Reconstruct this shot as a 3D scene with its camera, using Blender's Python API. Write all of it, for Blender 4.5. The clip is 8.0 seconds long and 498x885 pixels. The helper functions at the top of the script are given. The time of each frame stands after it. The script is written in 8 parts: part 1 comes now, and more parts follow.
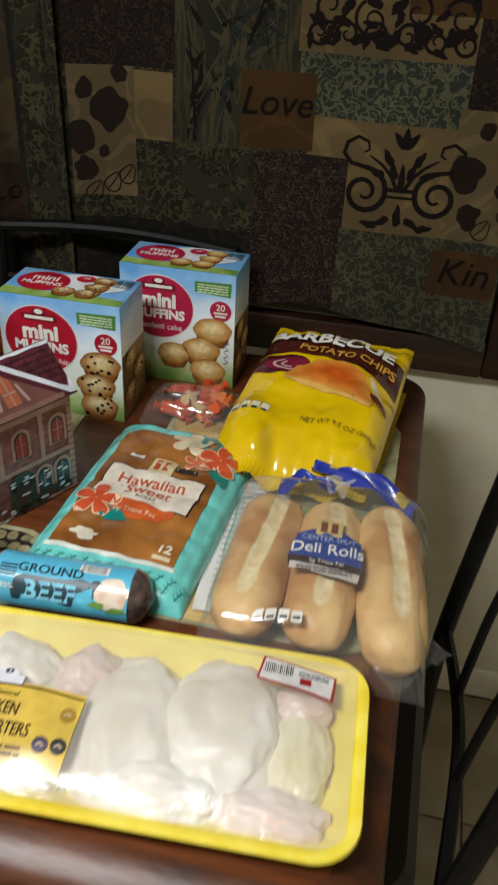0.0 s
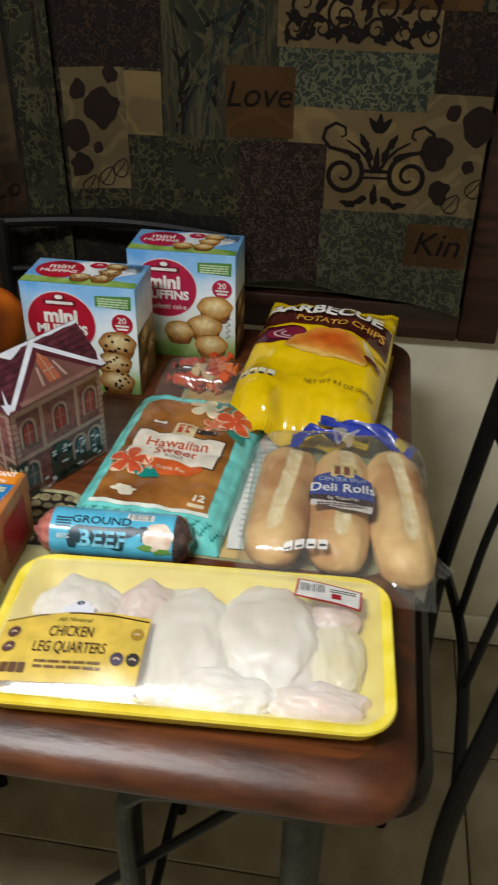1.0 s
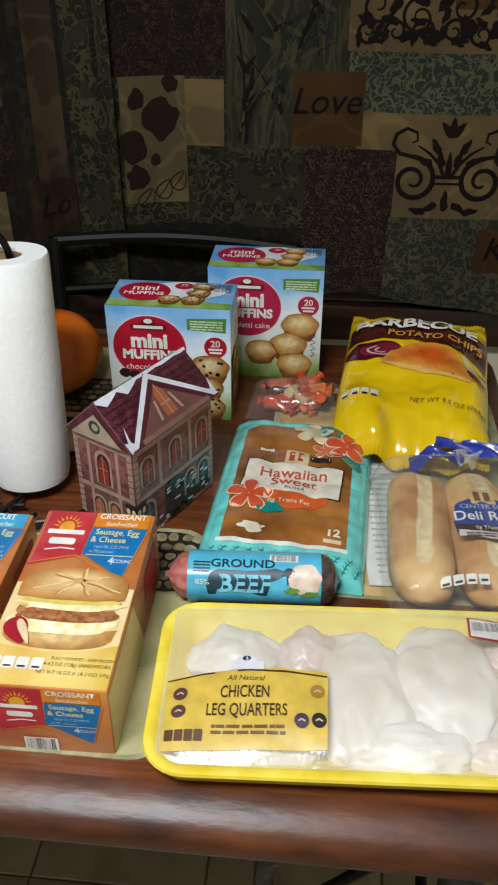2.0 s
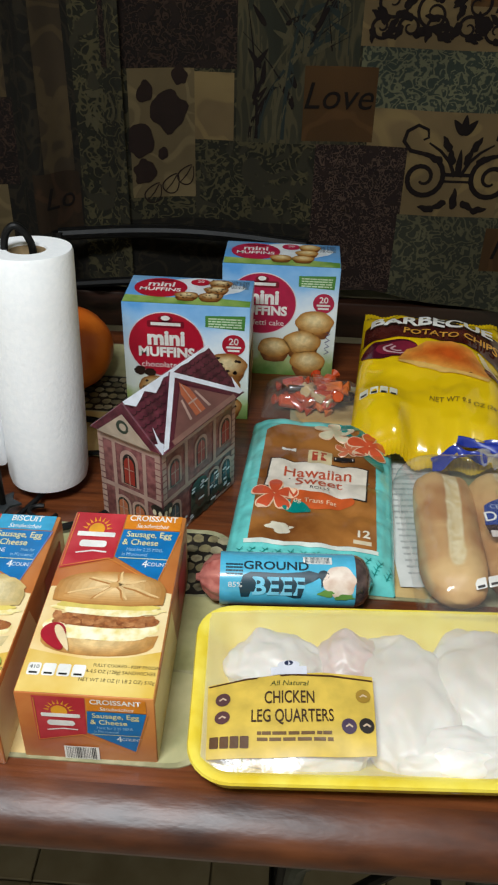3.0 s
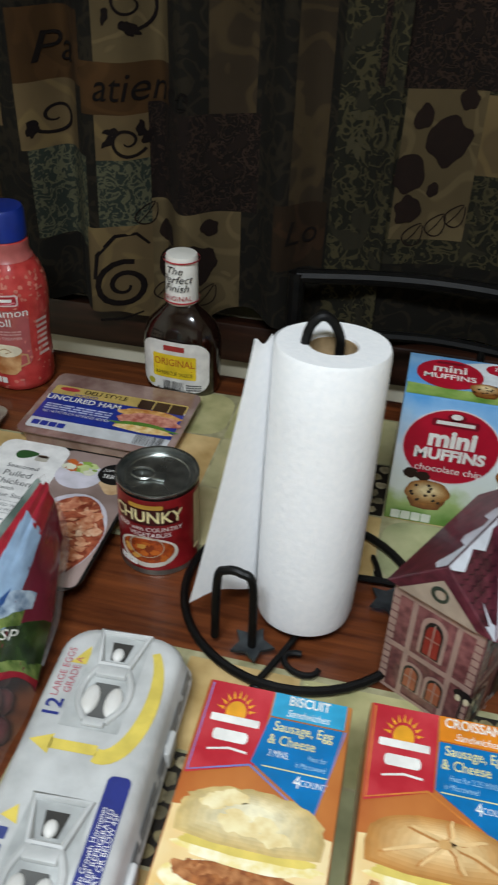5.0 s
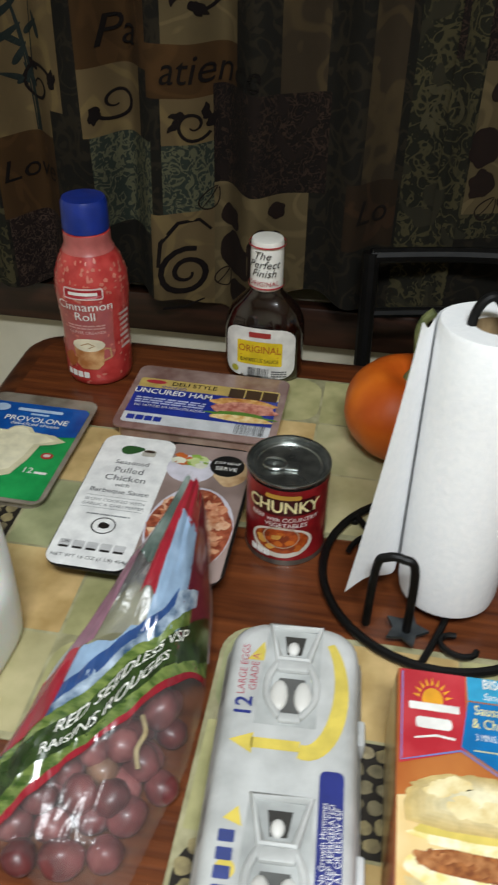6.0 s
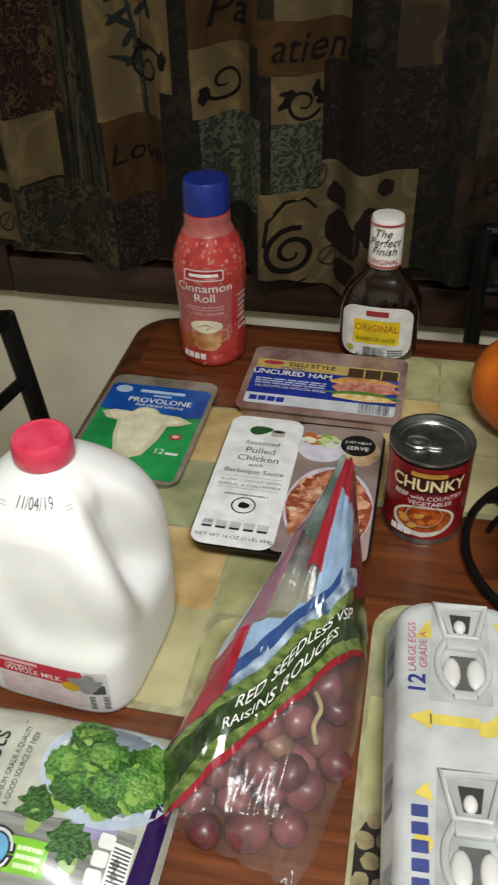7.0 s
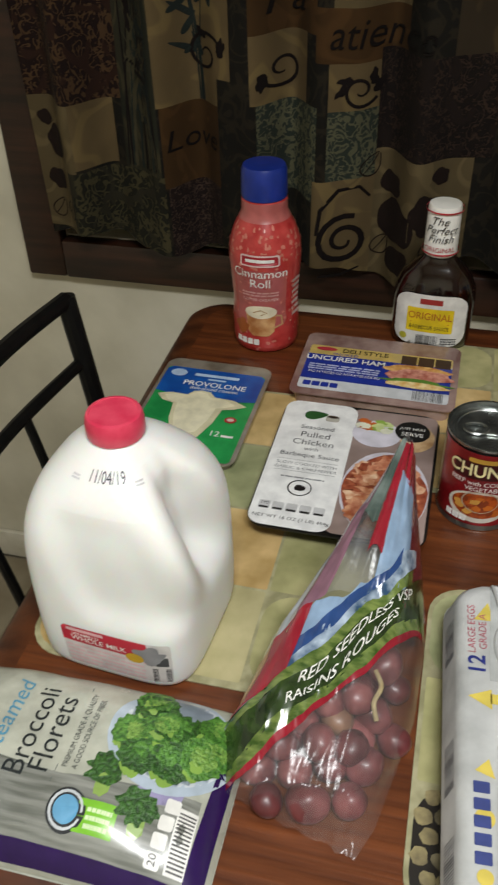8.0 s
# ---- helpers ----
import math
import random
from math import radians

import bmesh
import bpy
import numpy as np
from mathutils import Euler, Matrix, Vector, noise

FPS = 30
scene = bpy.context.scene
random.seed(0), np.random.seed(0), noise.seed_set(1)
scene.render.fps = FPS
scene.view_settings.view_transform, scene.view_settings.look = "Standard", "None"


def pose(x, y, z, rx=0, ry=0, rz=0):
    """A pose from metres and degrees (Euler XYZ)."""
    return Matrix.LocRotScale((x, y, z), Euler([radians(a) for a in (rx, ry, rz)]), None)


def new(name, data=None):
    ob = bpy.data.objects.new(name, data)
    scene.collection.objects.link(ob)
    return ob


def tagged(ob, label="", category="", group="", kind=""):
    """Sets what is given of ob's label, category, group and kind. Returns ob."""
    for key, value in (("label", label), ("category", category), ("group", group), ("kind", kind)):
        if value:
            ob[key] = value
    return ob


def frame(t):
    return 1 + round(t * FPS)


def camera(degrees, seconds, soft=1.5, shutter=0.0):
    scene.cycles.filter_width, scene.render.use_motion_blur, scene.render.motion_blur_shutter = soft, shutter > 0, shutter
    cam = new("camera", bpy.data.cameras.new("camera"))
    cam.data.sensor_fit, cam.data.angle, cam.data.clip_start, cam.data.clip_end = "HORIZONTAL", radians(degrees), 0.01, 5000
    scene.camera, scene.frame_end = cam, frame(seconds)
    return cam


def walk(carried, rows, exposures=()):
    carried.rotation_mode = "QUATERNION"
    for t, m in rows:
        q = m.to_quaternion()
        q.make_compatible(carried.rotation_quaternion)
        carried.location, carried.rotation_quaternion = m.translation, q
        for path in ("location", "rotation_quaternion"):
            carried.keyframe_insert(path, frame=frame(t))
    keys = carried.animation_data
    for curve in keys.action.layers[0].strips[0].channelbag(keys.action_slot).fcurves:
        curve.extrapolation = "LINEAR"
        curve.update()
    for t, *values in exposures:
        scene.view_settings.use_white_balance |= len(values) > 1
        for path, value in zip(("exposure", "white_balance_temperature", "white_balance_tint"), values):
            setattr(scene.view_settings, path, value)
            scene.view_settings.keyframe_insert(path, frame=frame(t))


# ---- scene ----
cam = camera(33.4, 8.0, soft=2.1, shutter=0.5)
METRES, EYE, TILT, LEAN, TURN = 1.07, 1.532, 0.0, 0.0, 10.9
ROWS = [
    (0.0, 0.0, 0.0, 0.0, 1.62, -33.46, -2.45),
    (0.5, -0.0135, -0.0927, 0.0014, 0.06, -33.45, -1.19),
    (1.0, -0.0563, -0.1084, 0.0249, -2.15, -33.95, -0.82),
    (1.5, -0.1604, -0.0657, 0.0302, -3.56, -33.88, 0.11),
    (2.0, -0.23, -0.0336, 0.0194, -5.45, -33.84, -0.21),
    (3.5, -0.3099, 0.0047, 0.0137, -7.26, -34.37, -1.58),
    (4.0, -0.3405, 0.0671, 0.0112, -3.22, -34.72, -1.28),
    (4.5, -0.3924, 0.1887, 0.013, 1.35, -35.2, -1.03),
    (5.0, -0.4585, 0.2408, 0.0121, 2.25, -35.67, -2.06),
    (6.5, -0.6757, 0.2501, 0.0076, -2.47, -37.71, -0.45),
    (7.0, -0.7109, 0.2499, 0.007, 0.59, -38.17, 1.1),
    (7.5, -0.728, 0.2473, 0.0087, 1.38, -38.52, 0.67),
    (8.0, -0.7384, 0.235, 0.007, 2.89, -38.66, 1.45),
]
walk(cam, [(t, pose(0, 0, EYE, TILT, LEAN, TURN) @ pose(METRES * x, METRES * y, METRES * z, 90 + pitch, roll, yaw)) for t, x, y, z, yaw, pitch, roll in ROWS],
     exposures=((0.0, 0.07, 6500, 10), (1.0, 0.10, 6450, 10), (2.0, 0.06, 6200, 9), (3.5, 0.02, 6050, 8), (4.0, -0.02, 5950, 8), (5.0, -0.05, 5950, 8), (6.5, 0.12, 6350, 8), (7.0, 0.07, 6450, 10), (7.5, -0.03, 6450, 10), (8.0, -0.05, 6500, 10)))

# ---- light: one ceiling fixture in a closed kitchen at night ----
scene.view_settings.exposure = 0.0
LAMP_AT, LAMP_POWER = (-0.62, -0.24, 2.40), 34.0
world = bpy.data.worlds.new("night")
world.use_nodes = True
world.node_tree.nodes["Background"].inputs[0].default_value = (1.0, 0.9, 0.78, 1)
world.node_tree.nodes["Background"].inputs[1].default_value = 0.02
scene.world = world
lamp = bpy.data.lights.new("ceiling_lamp", "AREA")
lamp.shape, lamp.size, lamp.size_y, lamp.energy, lamp.color = "RECTANGLE", 0.6, 0.28, LAMP_POWER, (0.965, 0.985, 0.985)
lamp_ob = new("ceiling_lamp", lamp)
lamp_ob.matrix_world = pose(*LAMP_AT)

TZ = 0.915  # table top

# ---- materials ----
def lin(hexa):
    out = []
    for i in (0, 2, 4):
        c = int(hexa[i:i + 2], 16) / 255
        out.append(c / 12.92 if c <= 0.04045 else ((c + 0.055) / 1.055) ** 2.4)
    return (*out, 1)


MATS = {}


def base_mat(name):
    m = bpy.data.materials.new(name)
    m.use_nodes = True
    nt = m.node_tree
    return m, nt, nt.nodes["Principled BSDF"]


def tt(name, a, b, scale=40, rough=0.5, detail=4, bump=0.0, lo=0.35, hi=0.65, metal=0.0, coat=0.0, stretch=(1, 1, 1), bump_scale=None, mottle=0.35, sss=0.0):
    """Two colours mixed by noise at two scales, with relief."""
    if name in MATS:
        return MATS[name]
    m, nt, p = base_mat(name)
    N, L = nt.nodes.new, nt.links.new
    tc, mp = N("ShaderNodeTexCoord"), N("ShaderNodeMapping")
    mp.inputs["Scale"].default_value = stretch
    L(tc.outputs["Object"], mp.inputs[0])
    n1 = N("ShaderNodeTexNoise")
    n1.inputs["Scale"].default_value, n1.inputs["Detail"].default_value = scale, detail
    L(mp.outputs[0], n1.inputs["Vector"])
    r = N("ShaderNodeValToRGB")
    r.color_ramp.elements[0].position, r.color_ramp.elements[1].position = lo, hi
    r.color_ramp.elements[0].color, r.color_ramp.elements[1].color = lin(a), lin(b)
    L(n1.outputs["Fac"], r.inputs[0])
    n2 = N("ShaderNodeTexNoise")
    n2.inputs["Scale"].default_value, n2.inputs["Detail"].default_value = scale * 0.21, 3
    L(mp.outputs[0], n2.inputs["Vector"])
    mix = N("ShaderNodeMix")
    mix.data_type, mix.blend_type = "RGBA", "OVERLAY"
    mix.inputs["Factor"].default_value = mottle
    L(r.outputs[0], mix.inputs["A"])
    L(n2.outputs["Fac"], mix.inputs["B"])
    L(mix.outputs["Result"], p.inputs["Base Color"])
    mr = N("ShaderNodeMapRange")
    mr.inputs["To Min"].default_value, mr.inputs["To Max"].default_value = max(0.02, rough - 0.08), min(1, rough + 0.08)
    L(n2.outputs["Fac"], mr.inputs["Value"])
    L(mr.outputs[0], p.inputs["Roughness"])
    p.inputs["Metallic"].default_value, p.inputs["Coat Weight"].default_value = metal, coat
    p.inputs["Coat Roughness"].default_value = 0.12
    if sss:
        p.inputs["Subsurface Weight"].default_value, p.inputs["Subsurface Scale"].default_value = sss, 0.01
    if bump:
        bn = N("ShaderNodeBump")
        bn.inputs["Strength"].default_value, bn.inputs["Distance"].default_value = bump, 0.003
        src = n1
        if bump_scale:
            src = N("ShaderNodeTexNoise")
            src.inputs["Scale"].default_value, src.inputs["Detail"].default_value = bump_scale, 3
            L(mp.outputs[0], src.inputs["Vector"])
        L(src.outputs["Fac"], bn.inputs["Height"])
        L(bn.outputs[0], p.inputs["Normal"])
    MATS[name] = m
    return m


def ink(hexa, rough=0.42, coat=0.0):
    """Printed colour on card, paper or film."""
    key = f"ink_{hexa}_{rough}_{coat}"
    if key in MATS:
        return MATS[key]
    r, g, b = (int(hexa[i:i + 2], 16) for i in (0, 2, 4))
    dark = "".join(f"{max(0, int(c * 0.9)):02x}" for c in (r, g, b))
    return tt(key, dark, hexa, 55, rough, 5, coat=coat, mottle=0.12)


def film_mat(name, tint="ffffff", gloss=0.05, rough=0.12, haze=0.0):
    """Thin clear packaging film: see-through with a sharp gloss and slight wrinkles."""
    if name in MATS:
        return MATS[name]
    m, nt, p = base_mat(name)
    N, L = nt.nodes.new, nt.links.new
    out = nt.nodes["Material Output"]
    tr, gl, df, fr = N("ShaderNodeBsdfTransparent"), N("ShaderNodeBsdfGlossy"), N("ShaderNodeBsdfDiffuse"), N("ShaderNodeLayerWeight")
    tr.inputs[0].default_value, gl.inputs["Roughness"].default_value = lin(tint), rough
    df.inputs[0].default_value = (0.9, 0.9, 0.9, 1)
    tc, nz, bn = N("ShaderNodeTexCoord"), N("ShaderNodeTexNoise"), N("ShaderNodeBump")
    nz.inputs["Scale"].default_value, nz.inputs["Detail"].default_value = 45, 4
    L(tc.outputs["Object"], nz.inputs["Vector"])
    L(nz.outputs["Fac"], bn.inputs["Height"])
    bn.inputs["Strength"].default_value, bn.inputs["Distance"].default_value = 0.5, 0.003
    L(bn.outputs[0], gl.inputs["Normal"])
    fr.inputs["Blend"].default_value = 0.5
    add = N("ShaderNodeMath")
    add.operation = "ADD"
    add.inputs[1].default_value = gloss
    pw = N("ShaderNodeMath")
    pw.operation = "POWER"
    pw.inputs[1].default_value = 3.0
    L(fr.outputs["Facing"], pw.inputs[0])
    sc = N("ShaderNodeMath")
    sc.operation = "MULTIPLY"
    sc.inputs[1].default_value = 0.55
    L(pw.outputs[0], sc.inputs[0])
    L(sc.outputs[0], add.inputs[0])
    m1, m2 = N("ShaderNodeMixShader"), N("ShaderNodeMixShader")
    m1.inputs[0].default_value = haze
    L(tr.outputs[0], m1.inputs[1]), L(df.outputs[0], m1.inputs[2])
    L(add.outputs[0], m2.inputs[0]), L(m1.outputs[0], m2.inputs[1]), L(gl.outputs[0], m2.inputs[2])
    L(m2.outputs[0], out.inputs["Surface"])
    nt.nodes.remove(p)
    MATS[name] = m
    return m


M_WALL = tt("wall_paint", "c9c3ae", "d8d2be", 8, 0.7, 6, bump=0.08, bump_scale=220)
M_CEIL = tt("ceiling_paint", "e4e1d8", "eeebe4", 10, 0.85, 4, bump=0.1, bump_scale=120)
M_TRIM = tt("dark_stained_trim", "1d0f08", "3a2014", 30, 0.4, 6, stretch=(0.15, 2, 2), coat=0.15, bump=0.1)
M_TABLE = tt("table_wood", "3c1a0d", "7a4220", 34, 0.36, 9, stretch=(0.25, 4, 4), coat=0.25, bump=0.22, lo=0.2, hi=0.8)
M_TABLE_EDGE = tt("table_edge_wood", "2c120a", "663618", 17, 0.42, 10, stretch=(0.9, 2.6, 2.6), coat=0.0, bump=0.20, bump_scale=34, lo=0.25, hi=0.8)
M_BLACK = tt("black_metal", "060606", "0e0d0c", 60, 0.5, 4, bump=0.05)
M_BLACK.node_tree.nodes["Principled BSDF"].inputs["Specular IOR Level"].default_value = 0.22
M_GREYMETAL = tt("grey_green_metal", "2c302c", "434942", 60, 0.42, 4, metal=0.4)
M_FLOORTILE = tt("beige_floor_tile", "857962", "9c917b", 9, 0.38, 8, bump=0.08, bump_scale=60)
M_GROUT = tt("grout", "6a6151", "7f7564", 70, 0.9, 4)
M_STEEL = tt("can_steel", "8a8e8c", "b8bcb9", 50, 0.28, 3, metal=0.95)
M_WHITE = tt("white_plastic", "dedcd4", "ebe9e2", 30, 0.38, 3)
M_FILM = film_mat("clear_film", gloss=0.065, rough=0.09, haze=0.05)
M_FILMH = film_mat("hazy_film", gloss=0.04, rough=0.16, haze=0.32)


# ---- mesh helpers ----
def mesh_of(bm, name, smooth=True):
    bmesh.ops.recalc_face_normals(bm, faces=bm.faces[:])
    me = bpy.data.meshes.new(name)
    bm.to_mesh(me)
    bm.free()
    if smooth:
        me.shade_smooth()
    return me


def part(name, bm, material, parent=None, label="", smooth=True, sharp=35):
    me = mesh_of(bm, name, smooth)
    if smooth and sharp:
        me.set_sharp_from_angle(angle=radians(sharp))
    for m in (material if isinstance(material, (list, tuple)) else [material]):
        me.materials.append(m)
    ob = new(name, me)
    ob.parent = parent
    if label:
        tagged(ob, label)
    return ob


def thing(name, x, y, rot, label, category, z=TZ, group="", kind=""):
    ob = new(name)
    ob.empty_display_size = 0.05
    ob.matrix_world = pose(x, y, z, 0, 0, rot)
    return tagged(ob, label, category, group, kind)


def bm_box(x0, x1, y0, y1, z0, z1, bevel=0.0, seg=2):
    bm = bmesh.new()
    bmesh.ops.create_cube(bm, size=1)
    bmesh.ops.scale(bm, vec=(x1 - x0, y1 - y0, z1 - z0), verts=bm.verts)
    bmesh.ops.translate(bm, vec=((x0 + x1) / 2, (y0 + y1) / 2, (z0 + z1) / 2), verts=bm.verts)
    if bevel:
        bmesh.ops.bevel(bm, geom=bm.edges[:], offset=bevel, segments=seg, profile=0.5, affect="EDGES")
    return bm


def bm_loft(loops, closed_ends=True):
    """Skin a stack of loops with equal point counts."""
    bm = bmesh.new()
    rings = [[bm.verts.new(p) for p in lp] for lp in loops]
    n = len(rings[0])
    for a, b in zip(rings, rings[1:]):
        for i in range(n):
            bm.faces.new((a[i], a[(i + 1) % n], b[(i + 1) % n], b[i]))
    if closed_ends:
        bm.faces.new(rings[0][::-1])
        bm.faces.new(rings[-1])
    return bm


def bm_lathe(profile, n=40, sx=1.0, sy=1.0, power=2.0, ends=True):
    loops = []
    for r, z in profile:
        lp = []
        for i in range(n):
            a = 2 * math.pi * i / n
            c, s = math.cos(a), math.sin(a)
            k = (abs(c) ** power + abs(s) ** power) ** (-1 / power)
            lp.append((r * k * c * sx, r * k * s * sy, z))
        loops.append(lp)
    return bm_loft(loops, ends)


def bm_tube(points, radius, n=10, closed=False, taper=None):
    pts = [Vector(p) for p in points]
    loops, up = [], None
    for i, p in enumerate(pts):
        if closed:
            d = pts[(i + 1) % len(pts)] - pts[i - 1]
        else:
            d = pts[min(i + 1, len(pts) - 1)] - pts[max(i - 1, 0)]
        d.normalize()
        if up is None:
            up = d.orthogonal().normalized()
        up = (up - d * up.dot(d)).normalized()
        side = d.cross(up)
        r = radius if taper is None else radius * taper(i / (len(pts) - 1))
        loops.append([p + r * (math.cos(2 * math.pi * k / n) * up + math.sin(2 * math.pi * k / n) * side) for k in range(n)])
    if closed:
        return bm_loft(loops + [loops[0]], False)
    return bm_loft(loops)


def smooth_path(ctrl, n=8, closed=False):
    """Catmull-Rom through control points."""
    P = [Vector(c) for c in ctrl]
    out, m = [], len(P)
    for i in range(m if closed else m - 1):
        g = (lambda k: P[k % m]) if closed else (lambda k: P[min(max(k, 0), m - 1)])
        a, b, c, d = g(i - 1), g(i), g(i + 1), g(i + 2)
        for j in range(n):
            t = j / n
            out.append(0.5 * ((2 * b) + (c - a) * t + (2 * a - 5 * b + 4 * c - d) * t * t + (3 * b - a - 3 * c + d) * t ** 3))
    if not closed:
        out.append(P[-1])
    return out


def rrect(w, d, r, n=6, cx=0.0, cy=0.0):
    """Rounded rectangle outline, counter-clockwise."""
    out = []
    for sx, sy, a0 in ((1, -1, -90), (1, 1, 0), (-1, 1, 90), (-1, -1, 180)):
        for k in range(n + 1):
            a = radians(a0 + 90 * k / n)
            out.append((cx + sx * (w / 2 - r) + r * math.cos(a), cy + sy * (d / 2 - r) + r * math.sin(a)))
    return out


def bm_sheet(f, nu, nv, u0=-1, u1=1, v0=-1, v1=1, thick=0.0):
    bm = bmesh.new()
    g = [[bm.verts.new(f(u0 + (u1 - u0) * i / nu, v0 + (v1 - v0) * j / nv)) for i in range(nu + 1)] for j in range(nv + 1)]
    for j in range(nv):
        for i in range(nu):
            bm.faces.new((g[j][i], g[j][i + 1], g[j + 1][i + 1], g[j + 1][i]))
    return bm


def bm_join(*bms):
    out = bmesh.new()
    for b in bms:
        me = bpy.data.meshes.new("tmp")
        b.to_mesh(me)
        b.free()
        out.from_mesh(me)
        bpy.data.meshes.remove(me)
    return out


def bm_blob(rx, ry, rz, seed, amp=0.15, freq=2.0, sub=4, at=(0, 0, 0), flat=None):
    bm = bmesh.new()
    bmesh.ops.create_icosphere(bm, subdivisions=sub, radius=1)
    off = Vector((seed * 7.3, seed * 3.1, seed * 1.7))
    for v in bm.verts:
        k = 1 + amp * noise.noise(v.co * freq + off) + amp * 0.4 * noise.noise(v.co * freq * 2.6 + off)
        c = v.co * k
        z = c.z * rz
        if flat is not None:
            z = max(z, -flat)
        v.co = (c.x * rx + at[0], c.y * ry + at[1], z + at[2])
    return bm


# ---- printing: flat artwork in (u, v), laid on a surface f(u, v, h) ----
def flat_top(w, d, z):
    return lambda u, v, h: Vector((u, v, z + h))


def plane(o, eu, ev):
    o, eu, ev = Vector(o), Vector(eu), Vector(ev)
    en = eu.cross(ev).normalized()
    return lambda u, v, h: o + u * eu + v * ev + h * en


def can_side(r, start=-90.0, sx=1.0, sy=1.0, at=(0, 0)):
    def f(u, v, h):
        a = radians(start) + u / r
        return Vector((at[0] + (r + h) * math.cos(a) * sx, at[1] + (r + h) * math.sin(a) * sy, v))
    return f


def rect(u0, v0, u1, v1, r=0.0):
    if r:
        return rrect(u1 - u0, v1 - v0, r, 5, (u0 + u1) / 2, (v0 + v1) / 2)
    return [(u0, v0), (u1, v0), (u1, v1), (u0, v1)]


def ell(cu, cv, ru, rv=None, n=32, rot=0.0):
    rv = rv or ru
    c, s = math.cos(radians(rot)), math.sin(radians(rot))
    return [(cu + ru * math.cos(a) * c - rv * math.sin(a) * s, cv + ru * math.cos(a) * s + rv * math.sin(a) * c) for a in (2 * math.pi * k / n for k in range(n))]


def blob2(cu, cv, ru, rv, seed, amp=0.12, n=36, freq=1.6):
    out = []
    for k in range(n):
        a = 2 * math.pi * k / n
        q = 1 + amp * 2 * noise.noise(Vector((math.cos(a) * freq + seed * 5.1, math.sin(a) * freq, seed * 2.3)))
        out.append((cu + ru * q * math.cos(a), cv + rv * q * math.sin(a)))
    return out


PANEL = {}


def cut_grid(bm, cut):
    us, vs = [v.co.x for v in bm.verts], [v.co.y for v in bm.verts]
    for axis, lo, hi in ((0, min(us), max(us)), (1, min(vs), max(vs))):
        k = math.ceil(lo / cut)
        while k * cut < hi:
            no = (1, 0, 0) if axis == 0 else (0, 1, 0)
            bmesh.ops.bisect_plane(bm, geom=bm.verts[:] + bm.edges[:] + bm.faces[:], plane_co=(k * cut, k * cut, 0), plane_no=no)
            k += 1


def show(parent, name, f, polys, material, h=0.0005, cut=0.0, label=""):
    bm = bmesh.new()
    for p in polys:
        try:
            bm.faces.new([bm.verts.new((q[0], q[1], 0)) for q in p])
        except ValueError:
            pass
    if cut:
        cut_grid(bm, cut)
    bmesh.ops.triangulate(bm, faces=bm.faces[:])
    for v in bm.verts:
        v.co = f(v.co.x, v.co.y, h)
    me = bpy.data.meshes.new(name)
    bm.to_mesh(me)
    bm.free()
    me.materials.append(material)
    if cut:
        me.shade_smooth()
    ob = new(name, me)
    ob.parent = parent
    if any(k in name for k in ("label", "panel", "banner", "badge", "oval", "sleeve", "band", "tag")):
        PANEL[parent.name] = ob
    if label:
        tagged(ob, label)
    return ob


def words(parent, f, lines, material, h=0.0010, rot=0.0, name="lettering", bold=0.0, squeeze=1.0, shear=0.0, cut=0.0):
    """lines: (text, u, v, size) with v at the letters' middle; centred on u."""
    bm = bmesh.new()
    cr, sr = math.cos(radians(rot)), math.sin(radians(rot))
    for text, u, v, size in lines:
        cu = bpy.data.curves.new("letters", "FONT")
        cu.body, cu.size, cu.align_x, cu.align_y, cu.resolution_u = text, size, "CENTER", "CENTER", 3
        cu.offset, cu.shear = bold * size, shear
        tmp = new("letters", cu)
        me = bpy.data.meshes.new_from_object(tmp.evaluated_get(bpy.context.evaluated_depsgraph_get()))
        bpy.data.objects.remove(tmp)
        for vert in me.vertices:
            a, b = vert.co.x * squeeze, vert.co.y
            vert.co = (u + a * cr - b * sr, v + a * sr + b * cr, 0)
        bm.from_mesh(me)
        bpy.data.meshes.remove(me)
        bpy.data.curves.remove(cu)
    if cut:
        cut_grid(bm, cut)
        bmesh.ops.triangulate(bm, faces=bm.faces[:])
    for v in bm.verts:
        v.co = f(v.co.x, v.co.y, h)
    me = bpy.data.meshes.new(name)
    bm.to_mesh(me)
    bm.free()
    me.materials.append(material)
    ob = new(name, me)
    ob.parent = PANEL.get(parent.name, parent) if parent.type == "EMPTY" else parent
    return ob


